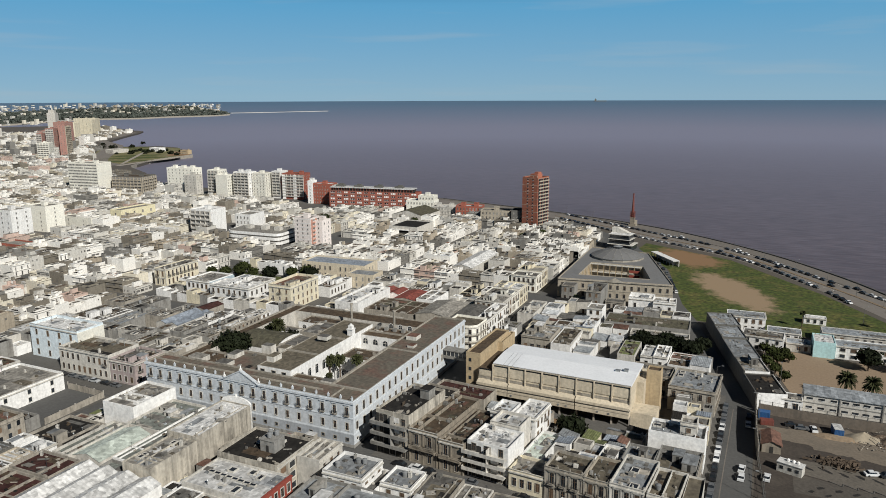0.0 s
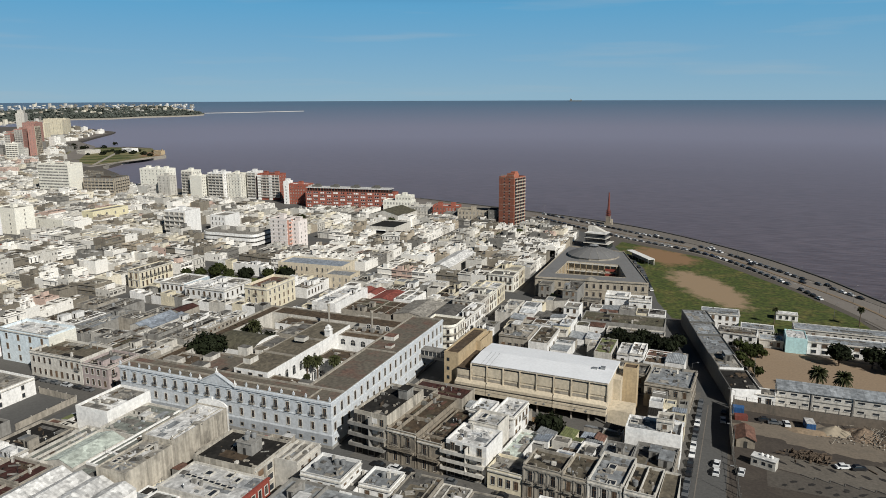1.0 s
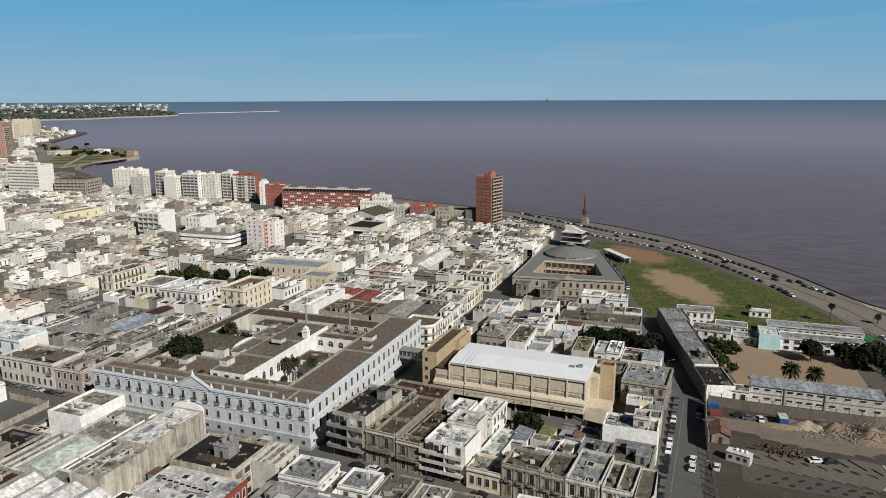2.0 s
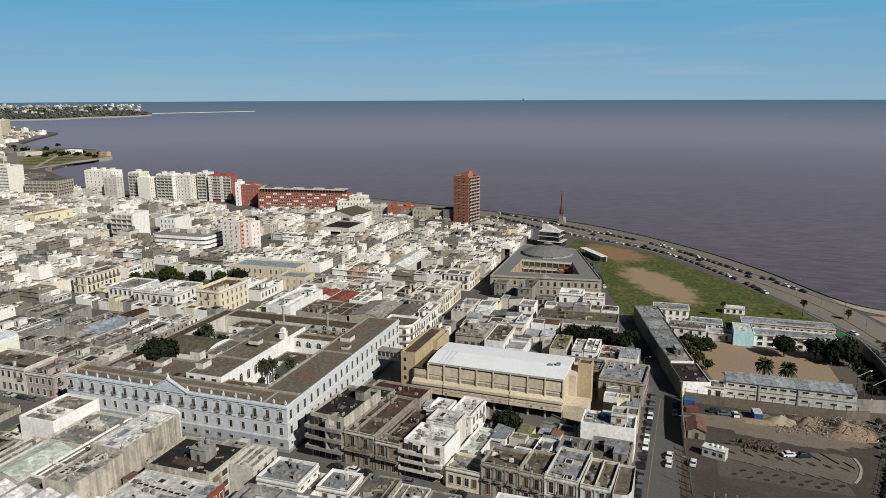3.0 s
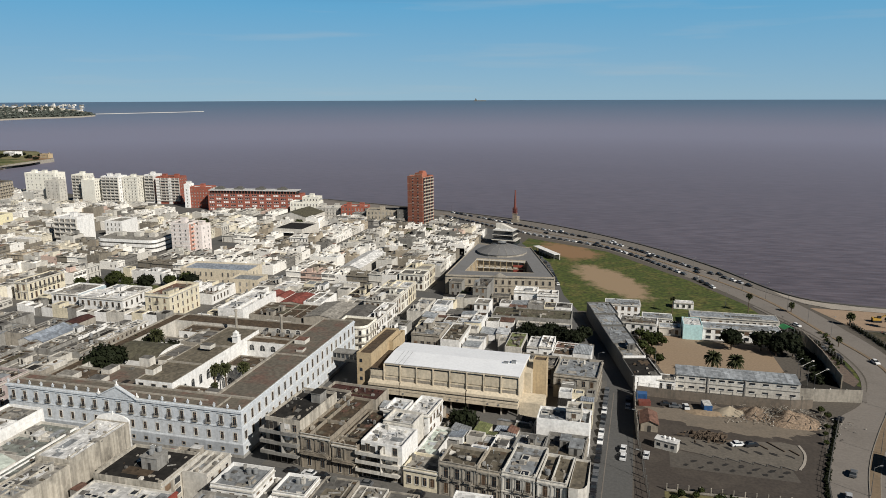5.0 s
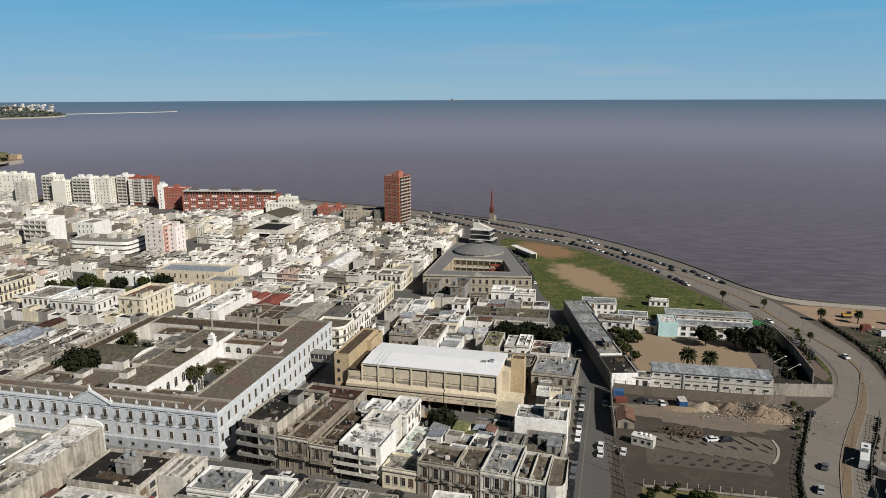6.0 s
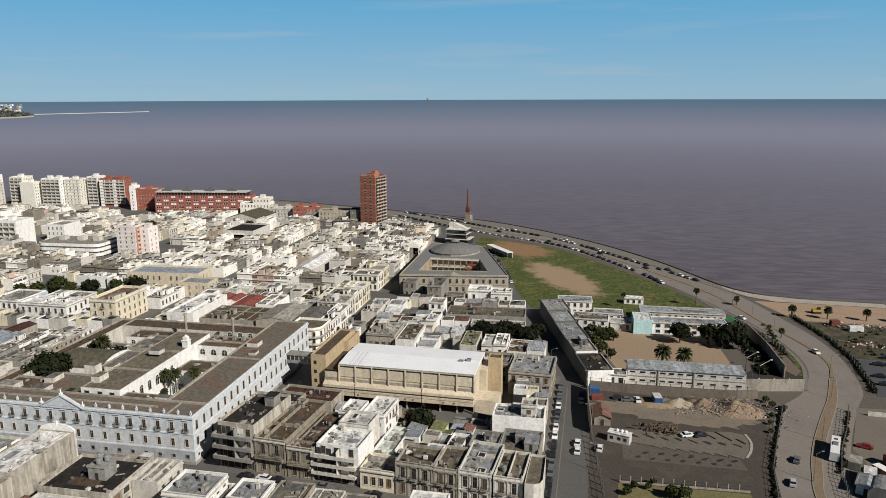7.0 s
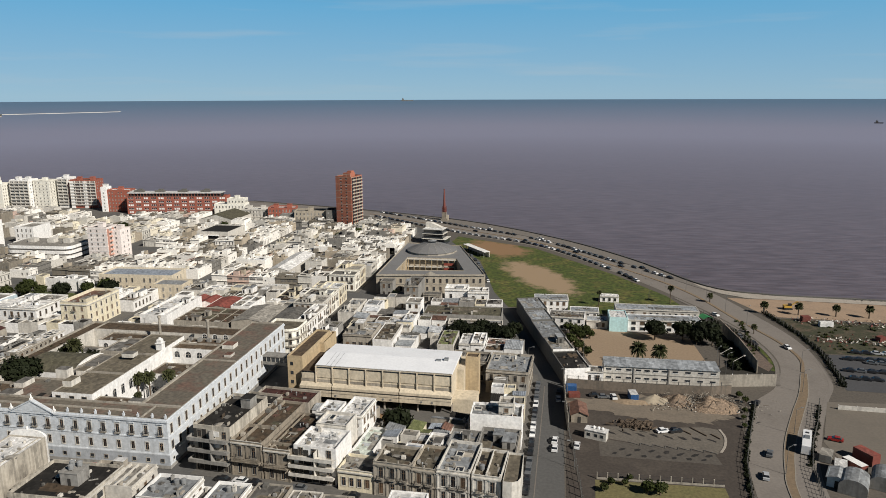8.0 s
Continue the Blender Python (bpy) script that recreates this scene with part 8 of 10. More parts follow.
pitched_hall(-157.0, 97.0, -143.4, 116.6, 6.6, 1.5, "white", "white", "white hall under two low white sheet gables", 2)
pitched_hall(-143.2, 96.0, -128.6, 116.4, 7.0, 1.4, "white", "white", "white hall under low white sheets", 2)
pitched_hall(-233.2, 216.6, -220.8, 237.2, 5.4, 1.2, "offwhite", "bluetin", "low hall under blue-grey sheets", 2)
pitched_hall(-232.4, 238.2, -224.8, 249.6, 5.6, 1.0, "stone", "maroon", "small shed under dark red sheets", 1)
pitched_hall(-274.0, 507.0, -246.0, 540.0, 6.2, 4.0, "offwhite", "moss", "broad gabled hall under olive-brown sheets", 1)
garage = house(-247.0, 452.0, -224.0, 480.0, 7.2, "offwhite", "dark", "", 1, 0, rng=R, hut=False, base=0.16, parapet=0.8, name="garage", label="off-white garage with one wide dark opening")
m = Mesh()
m.box(-9.0, -0.06, 0.2, 4.5, 0, 5.2)
part("opening", m, SHADOWGAP, garage, "wide dark doorway", at=pose(0, -14.0, 0))
m = Mesh()
m.box(-9.6, -1.2, 5.2, 5.1, 0, 5.6)
part("canopy", m, WALLS["white"], garage, at=pose(0, -14.0, 0))
pitched_hall(-156.4, 359.6, -144.0, 403.0, 6.0, 1.6, "offwhite", "white", "long hall under a pale sloping roof", 1)
for y0, y1, wl, rf, h in ((294.0, 306.0, "offwhite", "pale", 8.2), (306.2, 317.6, "ivory", "grey", 8.2), (317.8, 330.6, "cream", "white", 8.4), (345.4, 355.0, "ivory", "grey", 8.2), (355.2, 366.4, "cream", "pale", 8.8)):
    house(-116.4, y0, -102.6, y1, h, wl, rf, "SE", 2, 0, rng=R, hut=True, detail=1, base=0.16, parapet=0.6, pitch=2.4, balconies=0.5, style="surround", inner=1)


def rounded_house():
    """A three-storey corner house whose front bends round the corner, with a balcony on every floor."""
    x0, x1, y0, y1, rad = -113.0, -99.6, 252.6, 265.4, 4.0
    arc = [(x1 - rad + rad * math.sin(radians(a)), y0 + rad - rad * math.cos(radians(a))) for a in range(0, 91, 15)]
    b = prism([(x0, y0)] + arc + [(x1, y1), (x0, y1)], 9.2, "ivory", "taupe", "corner_house", "ivory three-storey house with a rounded corner and iron balconies", "house", 1.0, 0.16)
    spots = [(x0 + 2.0 + 2.7 * k, y0, 0) for k in range(3)] + [(x1 - rad + rad * math.sin(radians(a)), y0 + rad - rad * math.cos(radians(a)), a) for a in (22, 68)] + [(x1, y0 + rad + 1.8 + 2.6 * k, 90) for k in range(3)]
    for z in (1.8, 4.7, 7.5):
        for x, y, a in spots:
            add_window(b, 1.0, 1.9, "surround", pose(x, y, z, 0, 0, a))
    for z in (3.1, 6.1):
        k = Mesh()
        ring = [(x0 + 4, y0)] + arc + [(x1, y1 - 2)]
        out = [(x0 + 4, y0 - 0.9)] + [(x1 - rad + (rad + 0.9) * math.sin(radians(a)), y0 + rad - (rad + 0.9) * math.cos(radians(a))) for a in range(0, 91, 15)] + [(x1 + 0.9, y1 - 2)]
        for i in range(len(ring) - 1):
            k.face([(*ring[i], z), (*out[i], z), (*out[i + 1], z), (*ring[i + 1], z)])
            k.face([(*out[i], z - 0.2), (*out[i + 1], z - 0.2), (*out[i + 1], z), (*out[i], z)])
            k.strip(out[i], out[i + 1], 0.05, z + 0.9, z + 0.97, 1)
            k.strip(out[i], out[i + 1], 0.03, z + 0.45, z + 0.5, 1)
        part("balcony", k, [WALLS["stone"], IRON], b, "iron balcony that follows the curve")
    k = Mesh()
    for i in range(len(arc) - 1):
        k.strip(arc[i], arc[i + 1], 0.7, 9.0, 9.4)
    k.strip((x0, y0), arc[0], 0.7, 9.0, 9.4)
    k.strip(arc[-1], (x1, y1), 0.7, 9.0, 9.4)
    part("cornice", k, WALLS["offwhite"], b)
    return b


rounded_house()
flat("ground_square", [(-272, 298), (-216, 298), (-216, 320), (-272, 320)], 0.19, GRASS, "small green square with trees", "garden")
# between the hall and the courtyard building: stores, boxes, yards and the tree row beside the bending street
house(-58.0, 298.5, -23.0, 312.5, 4.4, "grey", "moss", "", 1, 2, rng=R, hut=False, base=0.05, parapet=0.45, clutter=0, label="low grey store with a broad brown roof")
house(-45.5, 291.4, -22.0, 297.6, 3.0, "offwhite", "pale", "S", 1, 2, rng=R, hut=False, base=0.05, parapet=0.5, clutter=0, balconies=0, label="low off-white shed along a yard")
house(-87.0, 337.0, -80.5, 343.6, 8.0, "grey", "grey", "S", 2, 0, rng=R, hut=False, base=0.05, parapet=0.4, balconies=0)
house(-71.8, 323.6, -64.8, 340.6, 10.0, "grey", "grey", "S", 3, 0, rng=R, hut=True, base=0.05, parapet=0.5, balconies=0, label="tall plain grey cement house among low roofs")
house(-67.8, 308.8, -60.8, 317.0, 6.2, "white", "pale", "S", 2, 0, rng=R, hut=False, base=0.05, parapet=0.5, balconies=0)
house(-64.0, 330.4, -55.0, 336.0, 4.2, "stone", "grey", "S", 1, 2, rng=R, hut=False, base=0.05, parapet=0.3, balconies=0, pitch=2.2, ww=1.6)
house(-53.8, 334.6, -42.5, 343.4, 5.6, "white", "white", "S", 1, 2, rng=R, hut=True, base=0.05, parapet=1.1, inner=1, balconies=0, pitch=4)
house(-42.4, 333.6, -32.2, 342.0, 5.0, "white", "pale", "S", 1, 4, rng=R, hut=True, base=0.05, parapet=1.0, inner=2, balconies=0, pitch=4)
house(-82.0, 257.0, -70.2, 272.2, 7.5, "stone", "pale", "S", 1, 0, rng=R, hut=True, base=0.05, parapet=0.5, inner=1, balconies=0, pitch=2.3, ww=1.5, label="grey hall front with tall openings and a pale roof", skylights=1)
house(-69.6, 255.6, -62.0, 276.4, 6.6, "white", "taupe", "E", 1, 0, rng=R, hut=False, base=0.05, parapet=0.35, balconies=0, pitch=6)
house(-44.6, 258.4, -38.2, 275.4, 5.2, "offwhite", "greentin", "", 1, 0, rng=R, hut=False, base=0.05, parapet=0.1, clutter=0, label="narrow shed under a green sheet roof")
house(-36.2, 259.2, -31.8, 271.6, 5.2, "white", "white", "S", 1, 0, rng=R, hut=False, base=0.05, parapet=0.5, balconies=0)
house(-31.6, 259.2, -26.4, 272.4, 5.6, "white", "white", "S", 1, 0, rng=R, hut=False, base=0.05, parapet=0.5, balconies=0, inner=1)
sheds(-61.6, 258.0, -45.0, 275.0, 76, 0, small=4.0, low=2.8, high=4.6, roofs=("slate", "white", "dark", "pale", "bluetin"), gaps=0.3)
sheds(-86.0, 274.0, -59.0, 297.5, 77, 1, small=4.6, low=3.2, high=6.2, gaps=0.14)
sheds(-86.0, 298.0, -68.5, 335.5, 78, 1, small=5.0, low=3.4, high=6.6, gaps=0.12)
sheds(-58.6, 314.0, -24.5, 329.0, 79, 2, small=5.0, low=2.4, high=3.8, gaps=0.45, roofs=("grey", "moss", "pale", "dark", "taupe"))
sheds(-58.6, 277.0, -46.6, 297.0, 80, 1, small=4.6, low=2.6, high=4.4, gaps=0.3)
sheds(-26.0, 256.5, -11.5, 271.0, 81, -3, small=4.6, low=3.4, high=6.4, gaps=0.1)


# ---------------------------------------------------------------- roof tanks, lamps
tank = thing("water_tank", 0, 0, -50, 0, "grey fibre-cement water tank on a roof", "water tank", "roof tanks")
tm = Mesh()
tm.tube(0, 0, 0.25, 1.35, 0.62, 0.68, 12)
tm.tube(0, 0, 1.35, 1.6, 0.70, 0.25, 12)
part("barrel", tm, TANKGREY, tank)
ts = Mesh()
for q in (-0.4, 0.3):
    ts.box(-0.55, q, 0, 0.55, q + 0.12, 0.25)
part("stand", ts, WALLS["grey"], tank)
for x, y, z, r in TANKS[:100]:
    t = copy_thing(tank, pose(x, y, z))
tank.matrix_basis = pose(-88.0, 142.5, 8.76)
for x, y, z in ((-86.4, 142.9, 8.76), (-75, 143, 7.76), (-92, 139, 8.76), (-113.4, 140.2, 12.62), (-111.6, 140.4, 12.62), (-112.6, 138.6, 12.62), (-81, 130, 6.96), (-90, 129, 6.96), (-16.5, 160.5, 8.76), (-12, 176, 6.96)):
    copy_thing(tank, pose(x, y, z, 0, 0, x * 7))

# ---------------------------------------------------------------- odds and ends on the near roofs
CLUTTER = [WALLS["offwhite"], WALLS["grey"], WALLS["stone"], ROOFS["brown"], WALLS["dark"], WALLS["stone"], ROOFS["pale"], ROOFS["dark"]]


def small(name, build, material):
    m = Mesh()
    build(m)
    return name, m.data(name, [material])


def aerial(m):
    m.box(-0.03, -0.03, 0, 0.03, 0.03, 2.6, bottom=False)
    for z, q in ((2.5, 0.6), (2.25, 0.45), (2.0, 0.3)):
        m.box(-q, -0.02, z, q, 0.02, z + 0.04)


def hood_vent(m):
    m.tube(0, 0, 0, 0.9, 0.12, 0.12, 8)
    m.tube(0, 0, 0.9, 1.15, 0.26, 0.05, 8)


def flue(m):
    m.box(-0.3, -0.3, 0, 0.3, 0.3, 1.1)
    m.box(-0.38, -0.38, 1.1, 0.38, 0.38, 1.22)
    m.tube(0, 0, 1.22, 1.5, 0.12, 0.12, 6)


def air_box(m):
    m.box(-0.5, -0.3, 0.1, 0.5, 0.3, 0.8)
    m.box(-0.45, -0.35, 0.0, -0.35, 0.35, 0.1)
    m.box(0.35, -0.35, 0.0, 0.45, 0.35, 0.1)


def board(m):
    m.face([(-1.2, -0.8, 0.05), (1.2, -0.8, 0.05), (1.2, 0.8, 0.3), (-1.2, 0.8, 0.3)])
    m.face([(-1.2, 0.8, 0.22), (1.2, 0.8, 0.22), (1.2, -0.8, 0.01), (-1.2, -0.8, 0.01)])


PIECES = [small("aerial", aerial, IRON), small("roof_vent", hood_vent, STEEL), small("chimney", flue, WALLS["grey"]), small("chimney", flue, WALLS["offwhite"]),
          small("air_unit", air_box, WALLS["grey"]), small("roof_board", board, ROOFS["pale"]), small("roof_board", board, ROOFS["grey"])]
rng = random.Random(303)
m = Mesh()
placed = 0
for b, cx, cy, w, d, h, base, turn in sorted(ROOFTOPS, key=lambda q: q[2]):
    ca, sa = math.cos(radians(turn)), math.sin(radians(turn))
    z = h + base
    for _ in range(min(9, int(w * d / 17))):
        u, v = rng.uniform(-w / 2 + 0.7, w / 2 - 0.7), rng.uniform(-d / 2 + 0.7, d / 2 - 0.7)
        x, y = cx + u * ca - v * sa, cy + u * sa + v * ca
        kind = rng.random()
        if b is not None and placed < 900 and cy > 104 and rng.random() < 0.5:
            piece, data = rng.choice(PIECES)
            part(piece, data, None, b, at=pose(u, v, h, 0, 0, rng.choice((0, 90, 180, 30)))).scale = [rng.uniform(0.8, 1.3)] * 3
            placed += 1
        elif kind < 0.55:
            a, c, e = rng.uniform(0.15, 0.6), rng.uniform(0.15, 0.8), rng.uniform(0.15, 0.9)
            m.box(x - a, y - c, z, x + a, y + c, z + e, rng.randrange(6), bottom=False)
        elif kind < 0.8:
            a, L = rng.uniform(0, math.pi), rng.uniform(1.0, 3.0)
            m.strip((x - math.cos(a) * L / 2, y - math.sin(a) * L / 2), (x + math.cos(a) * L / 2, y + math.sin(a) * L / 2), rng.uniform(0.08, 0.3), z, z + rng.uniform(0.1, 0.4), rng.randrange(6))
        else:
            a, c = rng.uniform(0.5, 1.6), rng.uniform(0.5, 1.4)
            m.face([(x - a, y - c, z + 0.02), (x + a, y - c, z + 0.02), (x + a, y + c, z + 0.02 + rng.choice((0, 0, 0.3))), (x - a, y + c, z + 0.02 + rng.choice((0, 0, 0.3)))], rng.randrange(8))
solid("roof_clutter", m, CLUTTER, "loose boxes, low walls and boards on the roofs", "roof clutter", "stuff")


# ---------------------------------------------------------------- trees
def leaf_cloud(m, cx, cy, cz, rx, ry, rz, n, size, rng, slot=0, shell=0.55):
    """Leaf clumps scattered through the outer part of a lumpy crown."""
    for _ in range(n):
        v = Vector((rng.gauss(0, 1), rng.gauss(0, 1), rng.gauss(0, 1))).normalized()
        lump = 1 + 0.55 * noise.noise(v * 2.3 + Vector((cx, cy, cz)))
        r = lump * (shell + (1 - shell) * rng.random() ** 0.6)
        c = Vector((cx + v.x * rx * r, cy + v.y * ry * r, cz + v.z * rz * r))
        a = Vector((rng.gauss(0, 1), rng.gauss(0, 1), rng.gauss(0, 0.6))).normalized()
        b = a.cross(v + Vector((0.01, 0.02, 0.03))).normalized()
        s = size * rng.uniform(0.6, 1.3)
        m.face([tuple(c - a * s - b * s * 0.6), tuple(c + a * s * 0.2 - b * s), tuple(c + a * s + b * s * 0.5), tuple(c - a * s * 0.3 + b * s)], slot)


def limb(m, p0, p1, r0, r1, n=6):
    k = len(m.v)
    d = (Vector(p1) - Vector(p0)).normalized()
    u = d.orthogonal().normalized()
    w = d.cross(u)
    for a in range(n):
        o = u * math.cos(2 * math.pi * a / n) + w * math.sin(2 * math.pi * a / n)
        m.v.append(tuple(Vector(p0) + o * r0))
        m.v.append(tuple(Vector(p1) + o * r1))
    for a in range(n):
        b = (a + 1) % n
        m.f.append((k + 2 * a, k + 2 * b, k + 2 * b + 1, k + 2 * a + 1))
        m.m.append(0)


def tree(seed, h, rx, leaves, material, label, n=900):
    rng = random.Random(seed)
    b = thing("tree", 0, 0, -60, 0, label, "tree")
    t = Mesh()
    limb(t, (0, 0, 0), (0.1, 0.05, h * 0.42), 0.32, 0.2, 8)
    for k in range(6):
        a = k * 1.05 + rng.uniform(-0.3, 0.3)
        limb(t, (0.1, 0.05, h * rng.uniform(0.3, 0.42)), (math.cos(a) * rx * 0.6, math.sin(a) * rx * 0.6, h * rng.uniform(0.55, 0.75)), 0.14, 0.04)
    part("trunk", t, BARK, b)
    c = Mesh()
    leaf_cloud(c, 0, 0, h * 0.64, rx, rx, h * 0.36, n, leaves, rng, 0, 0.35)
    for k in range(7):
        a = k * 0.9 + rng.uniform(-0.2, 0.2)
        leaf_cloud(c, math.cos(a) * rx * 0.6, math.sin(a) * rx * 0.6, h * rng.uniform(0.5, 0.82), rx * 0.45, rx * 0.45, h * 0.16, n // 8, leaves, rng, 0, 0.4)
    part("crown", c, material, b)
    return b


def palm(seed, h, label, spread=3.0):
    rng = random.Random(seed)
    b = thing("palm_tree", 0, 0, -60, 0, label, "palm tree")
    t = Mesh()
    for k in range(6):
        t.tube(0, 0, h * k / 6, h * (k + 1) / 6, 0.34 - 0.02 * k, 0.30 - 0.02 * k, 8)
    part("trunk", t, BARK, b)
    c = Mesh()
    for k in range(130):
        a = k * 2.399 + rng.uniform(-0.2, 0.2)
        up = rng.uniform(-0.9, 1.3)
        L = spread * rng.uniform(0.8, 1.1)
        pts = []
        for s in range(5):
            q = s / 4
            pts.append((math.cos(a) * L * q * math.cos(up * 0.8), math.sin(a) * L * q * math.cos(up * 0.8), h + L * (math.sin(up) * q * 1.0 - 0.42 * q * q)))
        for s in range(4):
            wd = 0.42 * (1 - 0.5 * abs(s - 1.5) / 1.5)
            ox, oy = -math.sin(a) * wd, math.cos(a) * wd
            for sg in (-1, 1):
                c.face([pts[s], pts[s + 1], (pts[s + 1][0] + sg * ox * 0.9, pts[s + 1][1] + sg * oy * 0.9, pts[s + 1][2] - 0.28), (pts[s][0] + sg * ox, pts[s][1] + sg * oy, pts[s][2] - 0.28)])
    part("crown", c, PALMLEAF, b, "drooping fronds")
    return b


T_BIG = tree(1, 12.5, 6.6, 0.55, DARKLEAF, "large dark-leaved tree in a courtyard", 2200)
T_MID = tree(2, 8.0, 3.6, 0.5, LEAF, "round green broadleaf tree", 700)
T_DARK = tree(3, 8.5, 4.2, 0.55, DARKLEAF, "dark dense evergreen tree", 900)
T_SMALL = tree(4, 4.5, 2.2, 0.4, LEAF, "small garden tree with green leaves", 350)
P_TALL = palm(5, 11.8, "tall palm with a round crown of fronds", 2.3)
P_BIG = palm(6, 8.4, "broad date palm with drooping fronds", 3.2)
P_SMALL = palm(7, 5.0, "small palm beside the beach", 1.9)
SPOT = [0]


def plant(kind, x, y, z=0.05, size=1.0):
    SPOT[0] += 1
    s = copy_thing(kind, pose(x, y, z, 0, 0, (SPOT[0] * 67) % 360))
    s.scale = (size, size, size)
    return s


T_BIG.matrix_basis = pose(-175.0, 197.5, 2.6)
P_BIG.matrix_basis = pose(-171.1, 219.5, 4.2)
plant(P_BIG, -176.5, 226, 1.2, 0.9)
plant(T_DARK, -177, 221.5, 1.5, 1.15)
plant(T_DARK, -166.5, 220.5, 1.0, 1.0)
plant(T_SMALL, -179, 219, 4.0, 1.2)
P_TALL.matrix_basis = pose(-131.5, 196.1, 0.2)
plant(P_TALL, -128.3, 197.4, 0.2, 1.0)
plant(P_TALL, -122.8, 199.9, 0.2, 1.0)
plant(P_TALL, -135.6, 190.7, 0.2, 0.78)
plant(P_TALL, -130.6, 194.3, 0.2, 0.55)
plant(T_SMALL, -126.5, 193.0, 0.3, 1.0)
# square and gardens in the old town
T_MID.matrix_basis = pose(-265, 309, 0.2)
for x, y, s in ((-272, 305, 0.9), (-258, 312, 0.8), (-281, 304, 0.8), (-268, 316, 1.0), (-254, 305, 0.7), (-229, 322, 1.0), (-236, 318, 0.9), (-333, 455, 0.8), (-215, 315, 0.7), (-320, 478, 1.0), (-150, 470, 0.8), (-141, 486, 0.9), (-250, 500, 0.8)):
    plant(T_MID, x, y, 0.2, s)
T_DARK.matrix_basis = pose(-244, 309, 0.2)
plant(T_DARK, -224, 319, 0.2, 0.95)
plant(T_DARK, -45.5, 192.5, 0.2, 0.95)
plant(T_DARK, -41.5, 189.5, 0.2, 0.6)
for k in range(12):
    plant(T_DARK, -42.0 + k * 2.35, 280.5 + 6.0 * (k % 2) - k * 0.25 + (k % 3) * 1.2, 0.05, 0.64 + 0.06 * (k % 3))
plant(T_DARK, -59.5, 270, 0.1, 0.5)
# the compound
for x, y, s in ((41.5, 291.5, 0.98), (52.8, 293, 0.95), (60.5, 292, 1.05), (57.5, 288, 0.7), (63.5, 288, 0.8), (66.0, 300, 0.7)):
    plant(T_DARK, x, y, 0.05, s)
T_SMALL.matrix_basis = pose(11, 286, 0.05)
for x, y, s in ((9, 291, 1.2), (13, 293, 1.0), (10, 274, 1.0), (13, 268, 0.9), (6, 297, 0.9), (15, 289, 0.9), (20, 312, 0.8), (33, 314, 0.7), (7, 280, 1.1)):
    plant(T_SMALL, x, y, 0.05, s)
plant(P_BIG, 31.3, 259.2, 0.05, 0.98)
plant(P_BIG, 38.6, 257.4, 0.05, 0.98)
plant(P_TALL, 55.5, 347, 0.05, 0.7)
plant(P_TALL, 21.0, 338, 0.05, 0.6)
P_SMALL.matrix_basis = pose(96, 336.5, 0.05)
for x, y, s in ((111, 336.5, 1.0), (127.2, 336.6, 0.95), (141, 336, 1.0), (75, 352, 0.8), (84, 306, 0.7), (160, 336, 1)):
    plant(P_SMALL, x, y, 0.05, s)
# the lawn at the fence and scrub beside the road
for x, y, s in ((16, 173.5, 0.45), (19.5, 173.8, 0.4), (25, 170.6, 0.8), (28, 170.5, 0.8), (14, 170, 0.5), (21, 176.5, 0.4), (63, 232, 0.5), (61, 224, 0.4), (59.5, 219, 0.35), (58.4, 213, 0.35), (62, 236, 0.5)):
    plant(T_SMALL, x, y, 0.05, s)


def heap(name, cx, cy, rx, ry, h, turn, material, label, seed, n=26, kind=""):
    """A dumped heap: a lumpy mound."""
    m = Mesh()
    c, s = math.cos(radians(turn)), math.sin(radians(turn))
    k = 9
    for i in range(k + 1):
        r = i / k
        for a in range(n):
            t = 2 * math.pi * a / n
            lump = 1 + 0.25 * noise.noise(Vector((math.cos(t) * 1.5, math.sin(t) * 1.5, seed)))
            x, y = rx * r * lump * math.cos(t), ry * r * lump * math.sin(t)
            z = h * max(0, (1 - r ** 1.4)) * (1 + 0.5 * noise.noise(Vector((x * 0.35, y * 0.35, seed)))) + 0.25 * noise.noise(Vector((x * 1.3, y * 1.3, seed))) * (1 - r)
            m.v.append((cx + x * c - y * s, cy + x * s + y * c, 0.03 + max(0, z)))
    for i in range(k):
        for a in range(n):
            b = (a + 1) % n
            m.f.append((i * n + a, (i + 1) * n + a, (i + 1) * n + b, i * n + b))
            m.m.append(0)
    ob = solid(name, m, material, label, "heap", kind)
    for p in ob.data.polygons:
        p.use_smooth = True
    return ob


def scrub(name, spots, label, material, size, n, seed):
    rng = random.Random(seed)
    m = Mesh()
    for x, y, r in spots:
        leaf_cloud(m, x, y, r * 0.35, r, r, r * 0.6, n, size, rng, 0, 0.3)
    solid(name, m, material, label, "bushes", "stuff")


rng = random.Random(12)
scrub("courtyard_shrubs", [(-174 + 12 * rng.random(), 216 + 6 * rng.random(), rng.uniform(2.5, 4.2)) for _ in range(9)] + [(-174 + 9 * rng.random(), 186.5 + 10 * rng.random(), rng.uniform(1.5, 2.6)) for _ in range(6)], "dense dark shrubs in the hospital courtyard", DARKLEAF, 0.4, 160, 5)
scrub("scrub", [(80.6 + 2.2 * rng.random() - 0.010 * k * k, 322 - 1.9 * k, rng.uniform(0.5, 1.2)) for k in range(26)],
      "low scrub beside the coast road", LEAF, 0.28, 40, 3)


